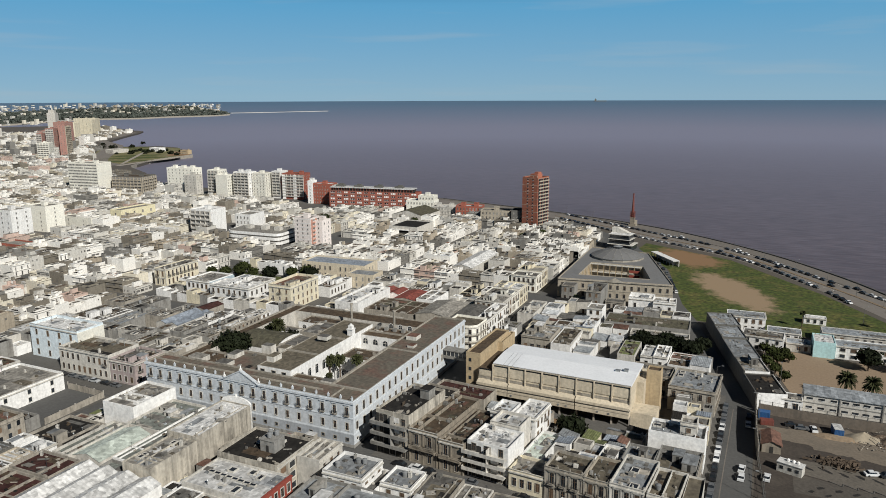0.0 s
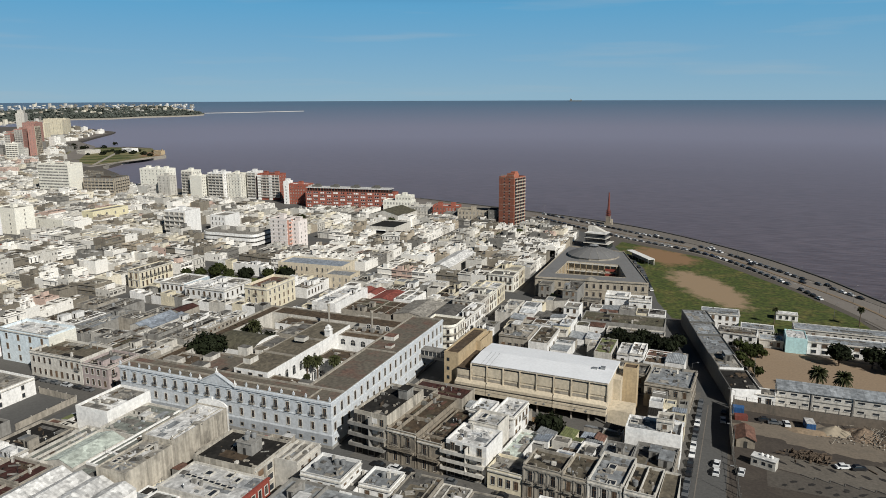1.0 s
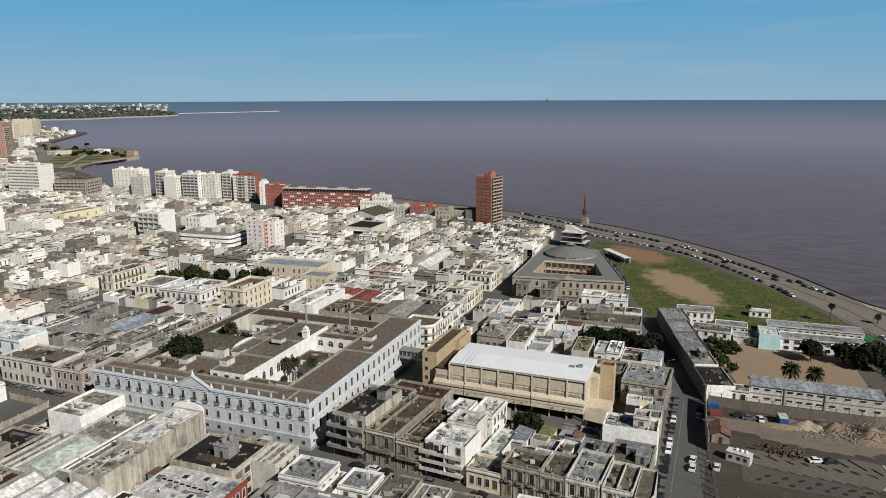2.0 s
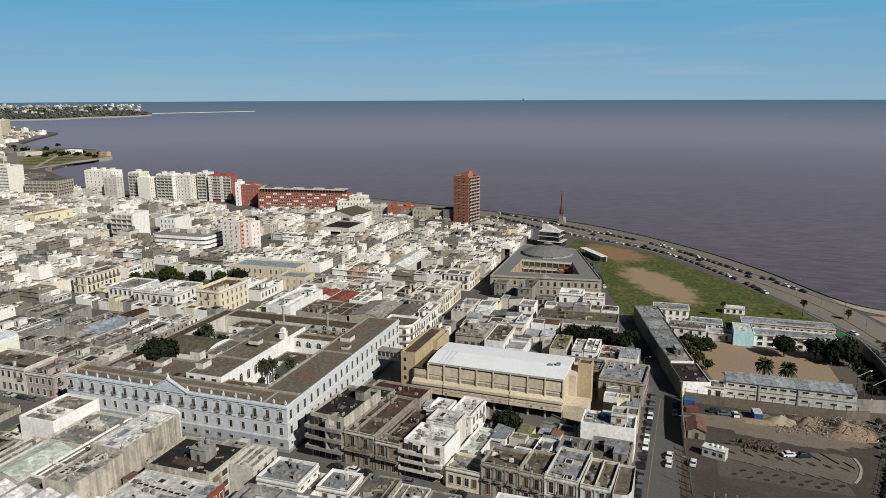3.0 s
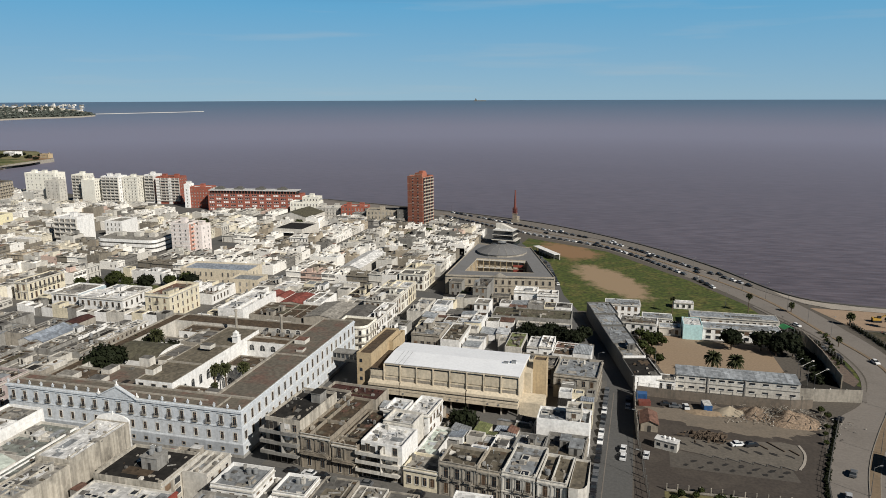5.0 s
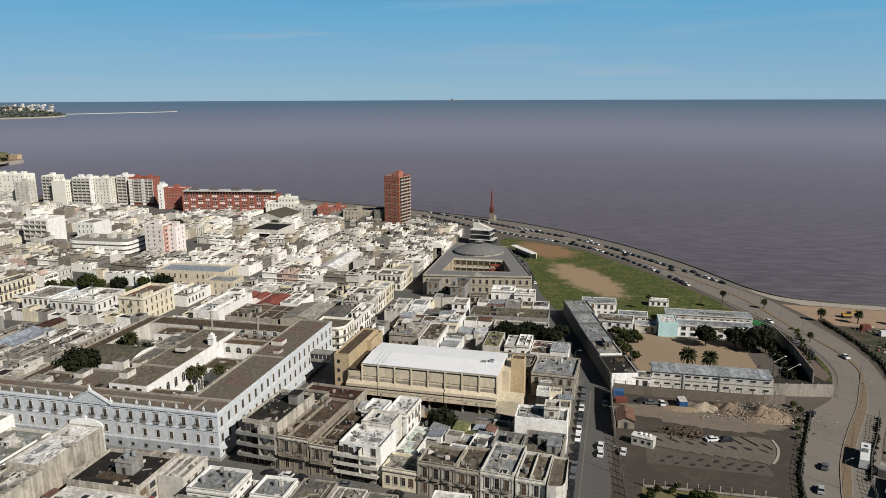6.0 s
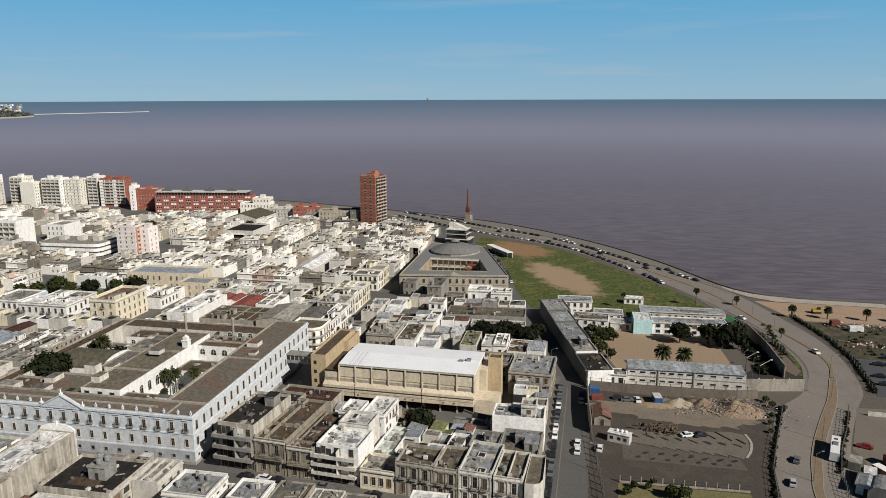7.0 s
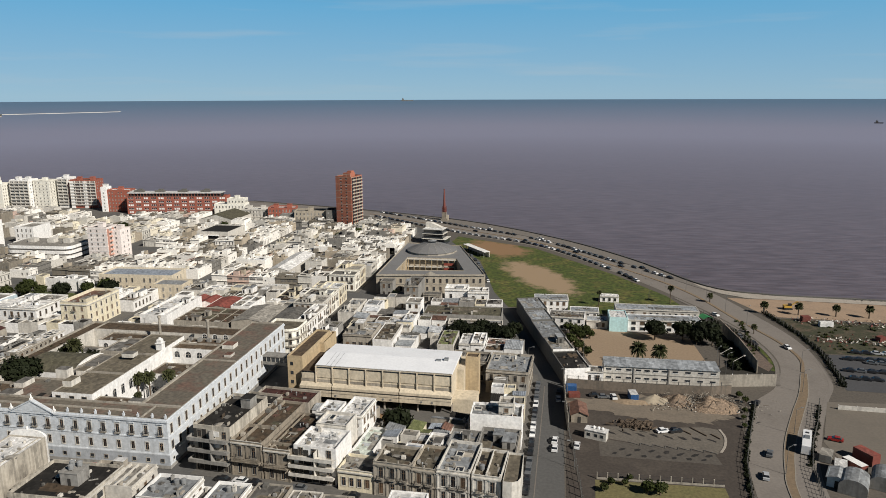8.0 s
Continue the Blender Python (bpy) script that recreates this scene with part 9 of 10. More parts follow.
def along(points, step, r0, r1, wobble, rng):
    """Spots for shrubs along a line."""
    out = []
    for (ax, ay), (bx, by) in zip(points, points[1:]):
        n = int(math.hypot(bx - ax, by - ay) / step)
        out += [(ax + (bx - ax) * k / n + rng.uniform(-wobble, wobble), ay + (by - ay) * k / n + rng.uniform(-wobble, wobble), rng.uniform(r0, r1)) for k in range(n)]
    return out


rng = random.Random(14)
scrub("hedge", along([(65.2, 230), (58.5, 208), (53.5, 191), (50.4, 172), (48.6, 140)], 1.0, 0.4, 0.85, 0.2, rng), "dark hedge inside the lot fence", DARKLEAF, 0.3, 46, 21)
scrub("hedge", along([(86.2, 233), (80.2, 216.5), (74.7, 203.5), (70.2, 190)], 1.6, 0.4, 0.9, 0.3, rng) + along([(96.6, 338), (102.6, 306), (104.1, 285), (101.6, 258), (100, 250)], 0.9, 0.8, 1.5, 0.5, rng) + along([(69, 329), (77.6, 303), (81, 284)], 1.2, 0.7, 1.3, 0.5, rng), "dark hedge along the road fence", DARKLEAF, 0.28, 40, 22)
# dark shrubs fill the corner in place of its deep shade
pit = [(u, v) for u, v in ((62 + 20 * rng.random(), 260 + 44 * rng.random()) for _ in range(420)) if v < 296 and v > 262 and 66.5 < u < 72.5 - 0.05 * (v - 262)]
scrub("shrubs", [(u, v, rng.uniform(1.0, 2.0)) for u, v in pit], "dense dark shrubs below the road, standing in for its shade", DARKLEAF, 0.42, 60, 23)
scrub("overgrowth", along([(-131.6, 117), (-131.8, 134), (-131.6, 139.5)], 0.9, 0.5, 1.3, 0.6, rng) + along([(-124.8, 116), (-128.5, 126)], 1.4, 0.4, 0.9, 0.8, rng), "weeds and brambles at the foot of a party wall", LEAF, 0.3, 40, 26)
heap("rubble_heap", -128.6, 121.0, 3.2, 2.2, 1.4, 40, WALLS["stone"], "heap of fallen masonry below a party wall", 31)
heap("rubble_heap", -128.2, 133.0, 2.6, 3.4, 1.6, 10, WALLS["stone"], "heap of fallen masonry and plaster", 32)
scrub("weeds", [(110 + rng.random() * 90, 286 + rng.random() * 38, rng.uniform(0.3, 1.5)) for _ in range(90)], "weeds and bushes on the waste strip", LEAF, 0.3, 34, 24)


# ---------------------------------------------------------------- cars, bus
def car_paint(name, c):
    return mat(name, c, 0.3, 0.03, 0.1, 2.0, 0.0, bump=0, spec=0.5)


CAR_COLORS = {"white": (0.75, 0.75, 0.74), "silver": (0.42, 0.43, 0.44), "grey": (0.12, 0.125, 0.13), "black": (0.02, 0.02, 0.022), "red": (0.30, 0.025, 0.02), "blue": (0.022, 0.032, 0.062)}
CAR_PAINT = {k: car_paint("car_paint_" + k, c) for k, c in CAR_COLORS.items()}


def profile(m, pts, y0, y1, slot=0, inset=0.0):
    """A side profile (x, z) given thickness from y0 to y1, the upper points drawn in by inset."""
    zs = [p[1] for p in pts]
    lo, hi = min(zs), max(zs)
    def at(p, s):
        k = inset * (p[1] - lo) / (hi - lo + 1e-6)
        return (p[0], y0 + k if s == 0 else y1 - k, p[1])
    n = len(pts)
    k0 = len(m.v)
    for p in pts:
        m.v.append(at(p, 0))
        m.v.append(at(p, 1))
    for i in range(n):
        j = (i + 1) % n
        m.f.append((k0 + 2 * i, k0 + 2 * i + 1, k0 + 2 * j + 1, k0 + 2 * j))
        m.m.append(slot)
    m.f.append(tuple(k0 + 2 * i for i in range(n)))
    m.f.append(tuple(k0 + 2 * i + 1 for i in reversed(range(n))))
    m.m.extend([slot, slot])


CAR_BODY, CAR_ROOF, CAR_GLASS, CAR_TYRE = Mesh(), Mesh(), Mesh(), Mesh()
profile(CAR_BODY, [(-2.1, 0.3), (2.1, 0.3), (2.15, 0.62), (1.95, 0.78), (0.95, 0.92), (-1.5, 0.95), (-2.1, 0.88)], -0.86, 0.86, 0, 0.06)
profile(CAR_GLASS, [(-1.65, 0.93), (1.0, 0.91), (0.35, 1.36), (-1.2, 1.38)], -0.78, 0.78, 0, 0.14)
profile(CAR_ROOF, [(-1.2, 1.37), (0.36, 1.35), (0.25, 1.44), (-1.05, 1.45)], -0.66, 0.66, 0, 0.05)
for a in range(12):
    c0, s0, c1, s1 = math.cos(a * math.pi / 6), math.sin(a * math.pi / 6), math.cos((a + 1) * math.pi / 6), math.sin((a + 1) * math.pi / 6)
    CAR_TYRE.face([(0.31 * c0, -0.1, 0.31 * s0), (0.31 * c1, -0.1, 0.31 * s1), (0.31 * c1, 0.1, 0.31 * s1), (0.31 * c0, 0.1, 0.31 * s0)])
for sg in (-0.1, 0.1):
    CAR_TYRE.face([(0.31 * math.cos(a * math.pi / 6), sg, 0.31 * math.sin(a * math.pi / 6)) for a in range(12)])
GLASS_DATA, TYRE_DATA = CAR_GLASS.data("windows", [GLASS]), CAR_TYRE.data("wheel", [RUBBER])
CARS = {}
for k, (cname, paint) in enumerate(CAR_PAINT.items()):
    c = thing("car", -170 + 6 * k, 160.4, 0.03, 0, "%s hatchback car parked at the kerb" % cname, "car", "parked cars")
    part("body", CAR_BODY.data("body", [paint]), None, c)
    part("roof", CAR_ROOF.data("roof", [paint]), None, c)
    part("glasshouse", GLASS_DATA, None, c)
    for x in (-1.3, 1.35):
        for y in (-0.78, 0.78):
            part("wheel", TYRE_DATA, None, c, at=pose(x, y, 0.31))
    CARS[cname] = c
CAR_RNG = random.Random(99)


def park(x, y, turn, color=None, z=0.05):
    color = color or CAR_RNG.choice(["white", "white", "silver", "grey", "grey", "grey", "black", "black", "black", "black", "black", "blue"])
    return copy_thing(CARS[color], pose(x, y, z, 0, 0, turn + CAR_RNG.uniform(-3, 3)))


def park_row(points, gap, chance, offset=0.0, z=0.05):
    """Cars along a line, nose to tail, with gaps."""
    line = smooth(points, 8)
    left = 0.0
    for a, b in zip(line, line[1:]):
        d = (b - a).length
        while left < d:
            if CAR_RNG.random() < chance:
                p = a + (b - a) * (left / d)
                ang = math.degrees(math.atan2(b.y - a.y, b.x - a.x))
                park(p.x + offset, p.y, ang, None, z)
            left += gap * CAR_RNG.uniform(0.92, 1.12)
        left -= d


park_row([(-150, 575), (-72, 514), (-12, 475), (30, 416), (44, 388)], 5.6, 0.94)
park_row([(-150, 595), (-76, 542), (-14, 496), (36, 433), (66, 393)], 5.7, 0.9)
park_row([(-60, 520), (0, 471), (50, 405)], 45, 0.8)
park_row([(-50, 530), (10, 478), (60, 404)], 50, 0.8)
park_row([(-4.9, 236), (-5.3, 205), (-5.9, 165)], 5.3, 0.96)
for y in (195.2, 190.4):
    park(1.3, y, 88, "white")
park(2.2, 225.0, 90, "silver")
park(2.4, 231.5, 88, "black")
park_row([(-31, 352), (-46, 415), (-60, 455)], 5.8, 0.7)
park_row([(-160, 158.2), (-136, 156.4)], 6.0, 0.5)
park(-123.8, 160.4, 176, "red")
park(-130.5, 160.9, 176, "white")
park(-117.0, 159.8, 176, "grey")
park(-85.5, 159.8, 175, "black")
park(-80.4, 159.8, 175, "white")
park(-76.6, 159.4, 175, "black")
park(-63.9, 158.8, 175, "grey")
park(-49.3, 157.4, 175, "black")
park_row([(-230, 168.2), (-202, 168.0)], 5.4, 0.95)
park_row([(-60, 251.5), (-14, 250.0)], 7, 0.5)
for x, y, a, c in ((7.6, 193.0, 84, "white"), (33.5, 206.3, 20, "white"), (37.2, 207, 20, "black"), (20.5, 229.5, 100, "white"), (14.5, 230, 10, "black"), (17.2, 229, 5, "grey"), (61.2, 196.5, 72, "grey"), (56.8, 183.5, 80, "silver"),
                   (66.5, 231.5, 68, "black"), (80.5, 292, -70, "black"), (92.5, 289, -78, "white"), (73, 330, -55, "white"), (77, 300, -68, "grey")):
    park(x, y, a, c)
for r, (x, y, n) in enumerate(((117.5, 287.0, 9), (111.5, 279.0, 11), (115.0, 275.8, 9), (107.4, 266.6, 12), (106.6, 258.8, 12))):
    for k in range(n):
        if CAR_RNG.random() < 0.85:
            park(x + k * 3.7, y - k * 0.12, 165 if r % 2 else 345, CAR_RNG.choice(["black"] * 7 + ["grey", "grey", "grey", "silver", "white"]))


def bus():
    b = thing("bus", 72.9, 203.0, 0.05, 71, "white single-deck city bus on the road", "bus")
    m = Mesh()
    profile(m, [(-5.6, 0.4), (5.6, 0.4), (5.75, 1.4), (5.6, 3.0), (5.3, 3.15), (-5.4, 3.15), (-5.65, 2.9)], -1.25, 1.25, 0, 0.1)
    part("body", m, CAR_PAINT["white"], b)
    g = Mesh()
    g.box(-5.2, -1.27, 1.5, 5.2, 1.27, 2.55)
    part("window_band", g, GLASS, b)
    w = Mesh()
    w.box(5.62, -1.1, 1.3, 5.74, 1.1, 2.7)
    part("windscreen", w, GLASS, b)
    u = Mesh()
    u.box(-1.2, -0.7, 3.15, 1.0, 0.7, 3.4)
    part("air_unit", u, STEEL, b)
    h = Mesh()
    h.box(2.6, -0.45, 3.15, 3.5, 0.45, 3.28)
    part("roof_hatch", h, IRON, b)
    for x in (-3.4, 3.6):
        for y in (-1.15, 1.15):
            o = part("wheel", TYRE_DATA, None, b, at=pose(x, y, 0.5))
            o.scale = (1.6, 1.4, 1.6)


bus()


# ---------------------------------------------------------------- the lot: shed, cabin, containers, rubble
def gable_shed(x, y, w, d, h, rise, turn, wall, roof, label, name="shed"):
    b = thing(name, x, y, 0.05, turn, label, "shed")
    m = Mesh()
    m.box(-w / 2, -d / 2, 0, w / 2, d / 2, h)
    for s in (-1, 1):
        q = [(-w / 2, s * d / 2, h), (w / 2, s * d / 2, h), (0, s * d / 2, h + rise)]
        m.face(q if s < 0 else q[::-1])
    part("wall", m, wall, b)
    for s in (-1, 1):
        r = Mesh()
        e = 0.4
        q = [(0, -d / 2 - e, h + rise + 0.1), (0, d / 2 + e, h + rise + 0.1), (s * (w / 2 + e), d / 2 + e, h - 0.15), (s * (w / 2 + e), -d / 2 - e, h - 0.15)]
        r.face(q if s < 0 else q[::-1])
        r.face([(p[0], p[1], p[2] - 0.1) for p in (q[::-1] if s < 0 else q)])
        part("roof_side", r, roof, b)
    o = Mesh()
    o.box(-0.5, -d / 2 - 0.06, 0, 0.5, -d / 2, 2.0)
    part("door", o, SHADOWGAP, b)
    return b


gable_shed(8.4, 213.2, 5.0, 8.6, 2.7, 1.0, 3, WALLS["sooty"], ROOFS["rust"], "sooty shed with a brown-red pitched roof in the lot")


def cabin():
    b = thing("site_cabin", 13.4, 199.4, 0.05, -18, "pale site cabin with white tanks on its flat roof", "cabin")
    m = Mesh()
    m.box(-3.2, -1.4, 0, 3.2, 1.4, 2.7)
    part("wall", m, WALLS["offwhite"], b)
    r = Mesh()
    r.box(-3.35, -1.55, 2.7, 3.35, 1.55, 2.86)
    part("roof", r, ROOFS["white"], b)
    for u in (-0.9, 0.5, 1.7):
        t = Mesh()
        t.tube(u, 0.5, 2.86, 3.35, 0.45, 0.45, 10)
        t.tube(u, 0.5, 3.35, 3.6, 0.45, 0.15, 10)
        part("tank", t, WALLS["white"], b)
    for u in (-2, 0.2, 2):
        o = Mesh()
        o.box(u - 0.45, -1.46, 1.0, u + 0.45, -1.4, 1.9)
        part("window", o, GLASS, b)


cabin()


def container(x, y, turn, w, d, h, material, top, label):
    b = thing("container", x, y, 0.05, turn, label, "container")
    m = Mesh()
    m.box(-w / 2, -d / 2, 0.1, w / 2, d / 2, h, 0, 1)
    part("shell", m, [material, top], b)
    for k in range(int(w / 0.4)):
        r = Mesh()
        u = -w / 2 + 0.2 + k * 0.4
        r.box(u, -d / 2 - 0.04, 0.2, u + 0.18, -d / 2, h - 0.1)
        part("corrugation", r, material, b)


container(26.8, 229.5, 8, 2.6, 4.6, 2.5, BLUEPLASTIC, ROOFS["white"], "blue skip container with a white lid")
container(6.6, 233.5, 0, 3.4, 2.4, 2.2, BLUEPLASTIC, BLUEPLASTIC, "blue steel container at the fence")
container(7.4, 228.6, 10, 3.8, 2.2, 1.6, REDSTEEL, REDSTEEL, "rust-red open steel skip")
container(77.0, 189.0, 70, 5.2, 3.0, 3.0, WALLS["offwhite"], ROOFS["white"], "off-white cabin by the roadside fence")
container(81.5, 191.5, 120, 6.0, 2.5, 2.6, REDSTEEL, WALLS["white"], "white and red food trailer")
container(86.5, 197.0, 120, 6.2, 3.0, 3.2, REDSTEEL, ROOFS["red"], "dark red shipping container")
container(76.0, 196.5, 65, 5.0, 3.0, 2.2, WALLS["grey"], ROOFS["pale"], "low grey shelter beside the fence")
def vault_shed(x, y, w, d, h, turn, label):
    b = thing("vault_shed", x, y, 0.05, turn, label, "shed")
    n = 12
    arc = [(-w / 2 * math.cos(math.pi * k / n), h + w * 0.32 * math.sin(math.pi * k / n)) for k in range(n + 1)]
    for k in range(n):
        (u0, z0), (u1, z1) = arc[k], arc[k + 1]
        r = Mesh()
        r.face([(u0, -d / 2, z0), (u1, -d / 2, z1), (u1, d / 2, z1), (u0, d / 2, z0)][::-1])
        part("roof_sheet", r, ROOFS["slate"], b)
    m = Mesh()
    for s in (-1, 1):
        q = [(-w / 2, s * d / 2, 0), (w / 2, s * d / 2, 0)] + [(u, s * d / 2, z) for u, z in reversed(arc)]
        m.face(q if s < 0 else q[::-1])
        m.face([(s * w / 2, -d / 2, 0), (s * w / 2, d / 2, 0), (s * w / 2, d / 2, h), (s * w / 2, -d / 2, h)])
    part("wall", m, WALLS["grey"], b)


vault_shed(77.5, 181.0, 6.6, 8, 2.2, -25, "grey barrel-vaulted metal shed by the roadside")
vault_shed(86.0, 184.5, 6.0, 8, 2.0, -25, "blue-grey barrel-vaulted shed beside the yard")
gable_shed(74.5, 183.5, 4.5, 6, 2.8, 0.6, -25, WALLS["blue"], ROOFS["slate"], "small pale blue kiosk by the fence", "kiosk")
park(82.6, 208.4, 160, "red")


heap("sand_heap", 33.5, 229.0, 5.0, 3.2, 2.1, 0, mat("heap_sand", (0.31, 0.26, 0.19), 0.95, 0.1, 0.3, 3.0), "pale sand heap in the lot", 4)
RUBBLE = mat("rubble_earth", (0.24, 0.175, 0.12), 0.95, 0.5, 0.8, 1.2, fine=2.0, dirt=(0.10, 0.08, 0.065))
heap("rubble_heap", 41.8, 229.8, 7.0, 4.6, 2.6, -5, RUBBLE, "heap of broken bricks and earth", 6)
heap("rubble_heap", 51.5, 227.8, 9.5, 6.2, 3.4, -8, RUBBLE, "heap of broken bricks, timber and earth", 8)
heap("earth_heap", 26.5, 227.0, 7.0, 2.4, 0.9, 0, mat("heap_earth", (0.27, 0.20, 0.13), 0.95, 0.2, 0.4, 3.0), "low heap of brown earth", 11)
rng = random.Random(55)
m = Mesh()
for _ in range(1100):
    x, y = rng.gauss(48, 7.5), rng.gauss(228.3, 2.8)
    s = rng.uniform(0.12, 0.5)
    z = 1.4 * math.exp(-((x - 50) / 9) ** 2 - ((y - 228) / 4) ** 2) + 0.3
    q = [Vector((rng.uniform(-1, 1), rng.uniform(-1, 1), rng.uniform(-0.6, 0.6))) * s + Vector((x, y, z)) for _ in range(4)]
    for tri in ((0, 1, 2), (0, 2, 3), (0, 3, 1), (1, 3, 2)):
        m.face([tuple(q[i]) for i in tri], 0 if rng.random() < 0.6 else 1)
for _ in range(170):
    x, y, a, L = rng.gauss(50, 6.5), rng.gauss(228.3, 2.6), rng.uniform(0, math.pi), rng.uniform(1.2, 3.6)
    z = 2.4 * math.exp(-((x - 51) / 9) ** 2 - ((y - 228) / 4.5) ** 2) + 0.4
    p, q = Vector((x - math.cos(a) * L / 2, y - math.sin(a) * L / 2, z - rng.uniform(-0.8, 0.4))), Vector((x + math.cos(a) * L / 2, y + math.sin(a) * L / 2, z + rng.uniform(0, 1.4)))
    for dx, dz in ((0.12, 0), (0, 0.12)):
        m.face([tuple(p), (p.x + dx, p.y + dx, p.z + dz), (q.x + dx, q.y + dx, q.z + dz), tuple(q)], (0, 2, 0)[_ % 3])
solid("rubble", m, [WALLS["stone"], WALLS["offwhite"], BARK], "scattered broken masonry and boards", "rubble", "stuff")
rng = random.Random(56)
m = Mesh()
for _ in range(160):
    x, y = rng.gauss(25.5, 2.2), rng.gauss(209.0, 1.2)
    a, L = rng.uniform(0, math.pi), rng.uniform(0.6, 2.4)
    m.strip((x - math.cos(a) * L / 2, y - math.sin(a) * L / 2), (x + math.cos(a) * L / 2, y + math.sin(a) * L / 2), 0.08, rng.uniform(0.1, 0.9), rng.uniform(0.9, 1.3))
solid("branch_pile", m, BARK, "pile of cut branches and poles", "branches", "stuff")
rng = random.Random(57)
m = Mesh()
for _ in range(900):
    x = rng.uniform(106, 175)
    y = (327 if rng.random() < 0.45 else 301) + rng.gauss(0, 2.6)
    s = rng.uniform(0.25, 0.9)
    q = [Vector((rng.uniform(-1, 1), rng.uniform(-1, 1), rng.uniform(-0.6, 0.6))) * s + Vector((x, y, 0.5)) for _ in range(4)]
    for tri in ((0, 1, 2), (0, 2, 3), (0, 3, 1), (1, 3, 2)):
        m.face([tuple(q[i]) for i in tri], (0, 0, 1, 2, 1)[_ % 5])
solid("litter", m, [WALLS["offwhite"], REDSTEEL, WALLS["stone"], BARK], "scattered scrap, boards and reddish debris", "debris", "stuff")
container(111.0, 326.9, 10, 3.6, 2.4, 2.6, REDSTEEL, REDSTEEL, "red steel stall on the waste strip")
container(117.5, 320.6, 4, 5.6, 2.2, 2.3, WALLS["white"], ROOFS["white"], "white cabin trailer on the waste strip")
container(133.0, 304.0, 30, 3.4, 2.4, 2.0, REDSTEEL, REDSTEEL, "low red steel bin among debris")


def excavator(x, y, turn):
    b = thing("excavator", x, y, 0.05, turn, "yellow tracked excavator on the brown sand", "excavator")
    yellow = mat("machine_yellow", (0.50, 0.30, 0.05), 0.5, 0.1, 0.3, 1.0)
    for s in (-1.0, 1.0):
        t = Mesh()
        profile(t, [(-1.9, 0.3), (-1.5, 0.0), (1.5, 0.0), (1.9, 0.3), (1.9, 0.6), (1.5, 0.9), (-1.5, 0.9), (-1.9, 0.6)], s - 0.3, s + 0.3)
        part("track", t, RUBBER, b)
    m = Mesh()
    m.box(-2.0, -1.2, 0.95, 1.4, 1.2, 2.0)
    part("body", m, yellow, b)
    m = Mesh()
    m.box(-0.2, -1.2, 2.0, 1.3, -0.2, 3.0)
    part("cab", m, GLASS, b)
    m = Mesh()
    limb(m, (1.2, 0.3, 1.6), (4.2, 0.3, 3.8), 0.28, 0.22)
    limb(m, (4.2, 0.3, 3.8), (6.0, 0.3, 1.4), 0.2, 0.16)
    part("boom", m, yellow, b)
    m = Mesh()
    m.box(5.6, -0.3, 0.5, 6.5, 0.9, 1.4)
    part("bucket", m, IRON, b)


excavator(109.0, 345.5, 5)
# green awning and two floodlight masts in the corner of the school ground
tent = thing("awning", 66.5, 318.5, 0.05, 20, "bright green fabric awning on thin posts", "awning")
m = Mesh()
for a, c in ((-1, 1), (1, -1)):
    q = [(a * 2.4, -2.6, 2.6), (0, -2.6, 3.6), (0, 2.6, 3.6), (a * 2.4, 2.6, 2.6)]
    m.face(q if a < 0 else q[::-1])
    q = [(x, y, z - 0.06) for x, y, z in q]
    m.face(q[::-1] if a < 0 else q)
part("canopy", m, mat("green_canvas", (0.03, 0.20, 0.07), 0.8, 0.15, 0.3, 1.0), tent)
for x, y in ((-2.3, -2.5), (2.3, -2.5), (-2.3, 2.5), (2.3, 2.5)):
    m = Mesh()
    m.tube(x, y, 0, 2.65, 0.06, 0.06, 6)
    part("post", m, STEEL, tent)
for x, y in ((61.5, 264.5), (64.5, 257.0)):
    mast_thing = thing("floodlight", x, y, 0.05, 35, "white floodlight on a leaning arm over the yard", "floodlight")
    m = Mesh()
    m.tube(0, 0, 0, 5.2, 0.14, 0.1, 8)
    part("pole", m, IRON, mast_thing)
    m = Mesh()
    limb(m, (0, 0, 5.0), (5.2, 0, 6.4), 0.08, 0.06)
    part("arm", m, WALLS["offwhite"], mast_thing)
    m = Mesh()
    m.box(5.0, -0.3, 6.25, 5.8, 0.3, 6.5)
    part("lamp_head", m, WALLS["offwhite"], mast_thing)
# rocks at the end of the promenade
rng = random.Random(58)
m = Mesh()
for _ in range(260):
    x = rng.uniform(140, 238)
    y, z, s = 361.5 - (x - 150) * 0.078 + rng.uniform(0, 6), rng.uniform(-3.2, 0.3), rng.uniform(0.6, 1.6)
    q = [Vector((rng.uniform(-1, 1), rng.uniform(-1, 1), rng.uniform(-0.8, 0.8))) * s + Vector((x, y, z)) for _ in range(5)]
    for tri in ((0, 1, 2), (0, 2, 3), (0, 3, 4), (1, 3, 2), (1, 4, 3), (0, 4, 1)):
        m.face([tuple(q[i]) for i in tri])
solid("rocks", m, WALLS["dark"], "dark boulders below the sea wall", "rocks", "stuff")
# kerbed island of the old car park with its stumps
teeth = []
for k in range(7):
    u = 22.5 + 3.5 * k
    teeth += [(u, 198.4 - 0.32 * k), (u + 3.2, 196.6 - 0.32 * k)]
PALEGRAVEL = mat("pale_gravel", (0.135, 0.118, 0.096), 0.95, 0.2, 0.5, 5.0, 0.0, dirt=(0.085, 0.075, 0.062))
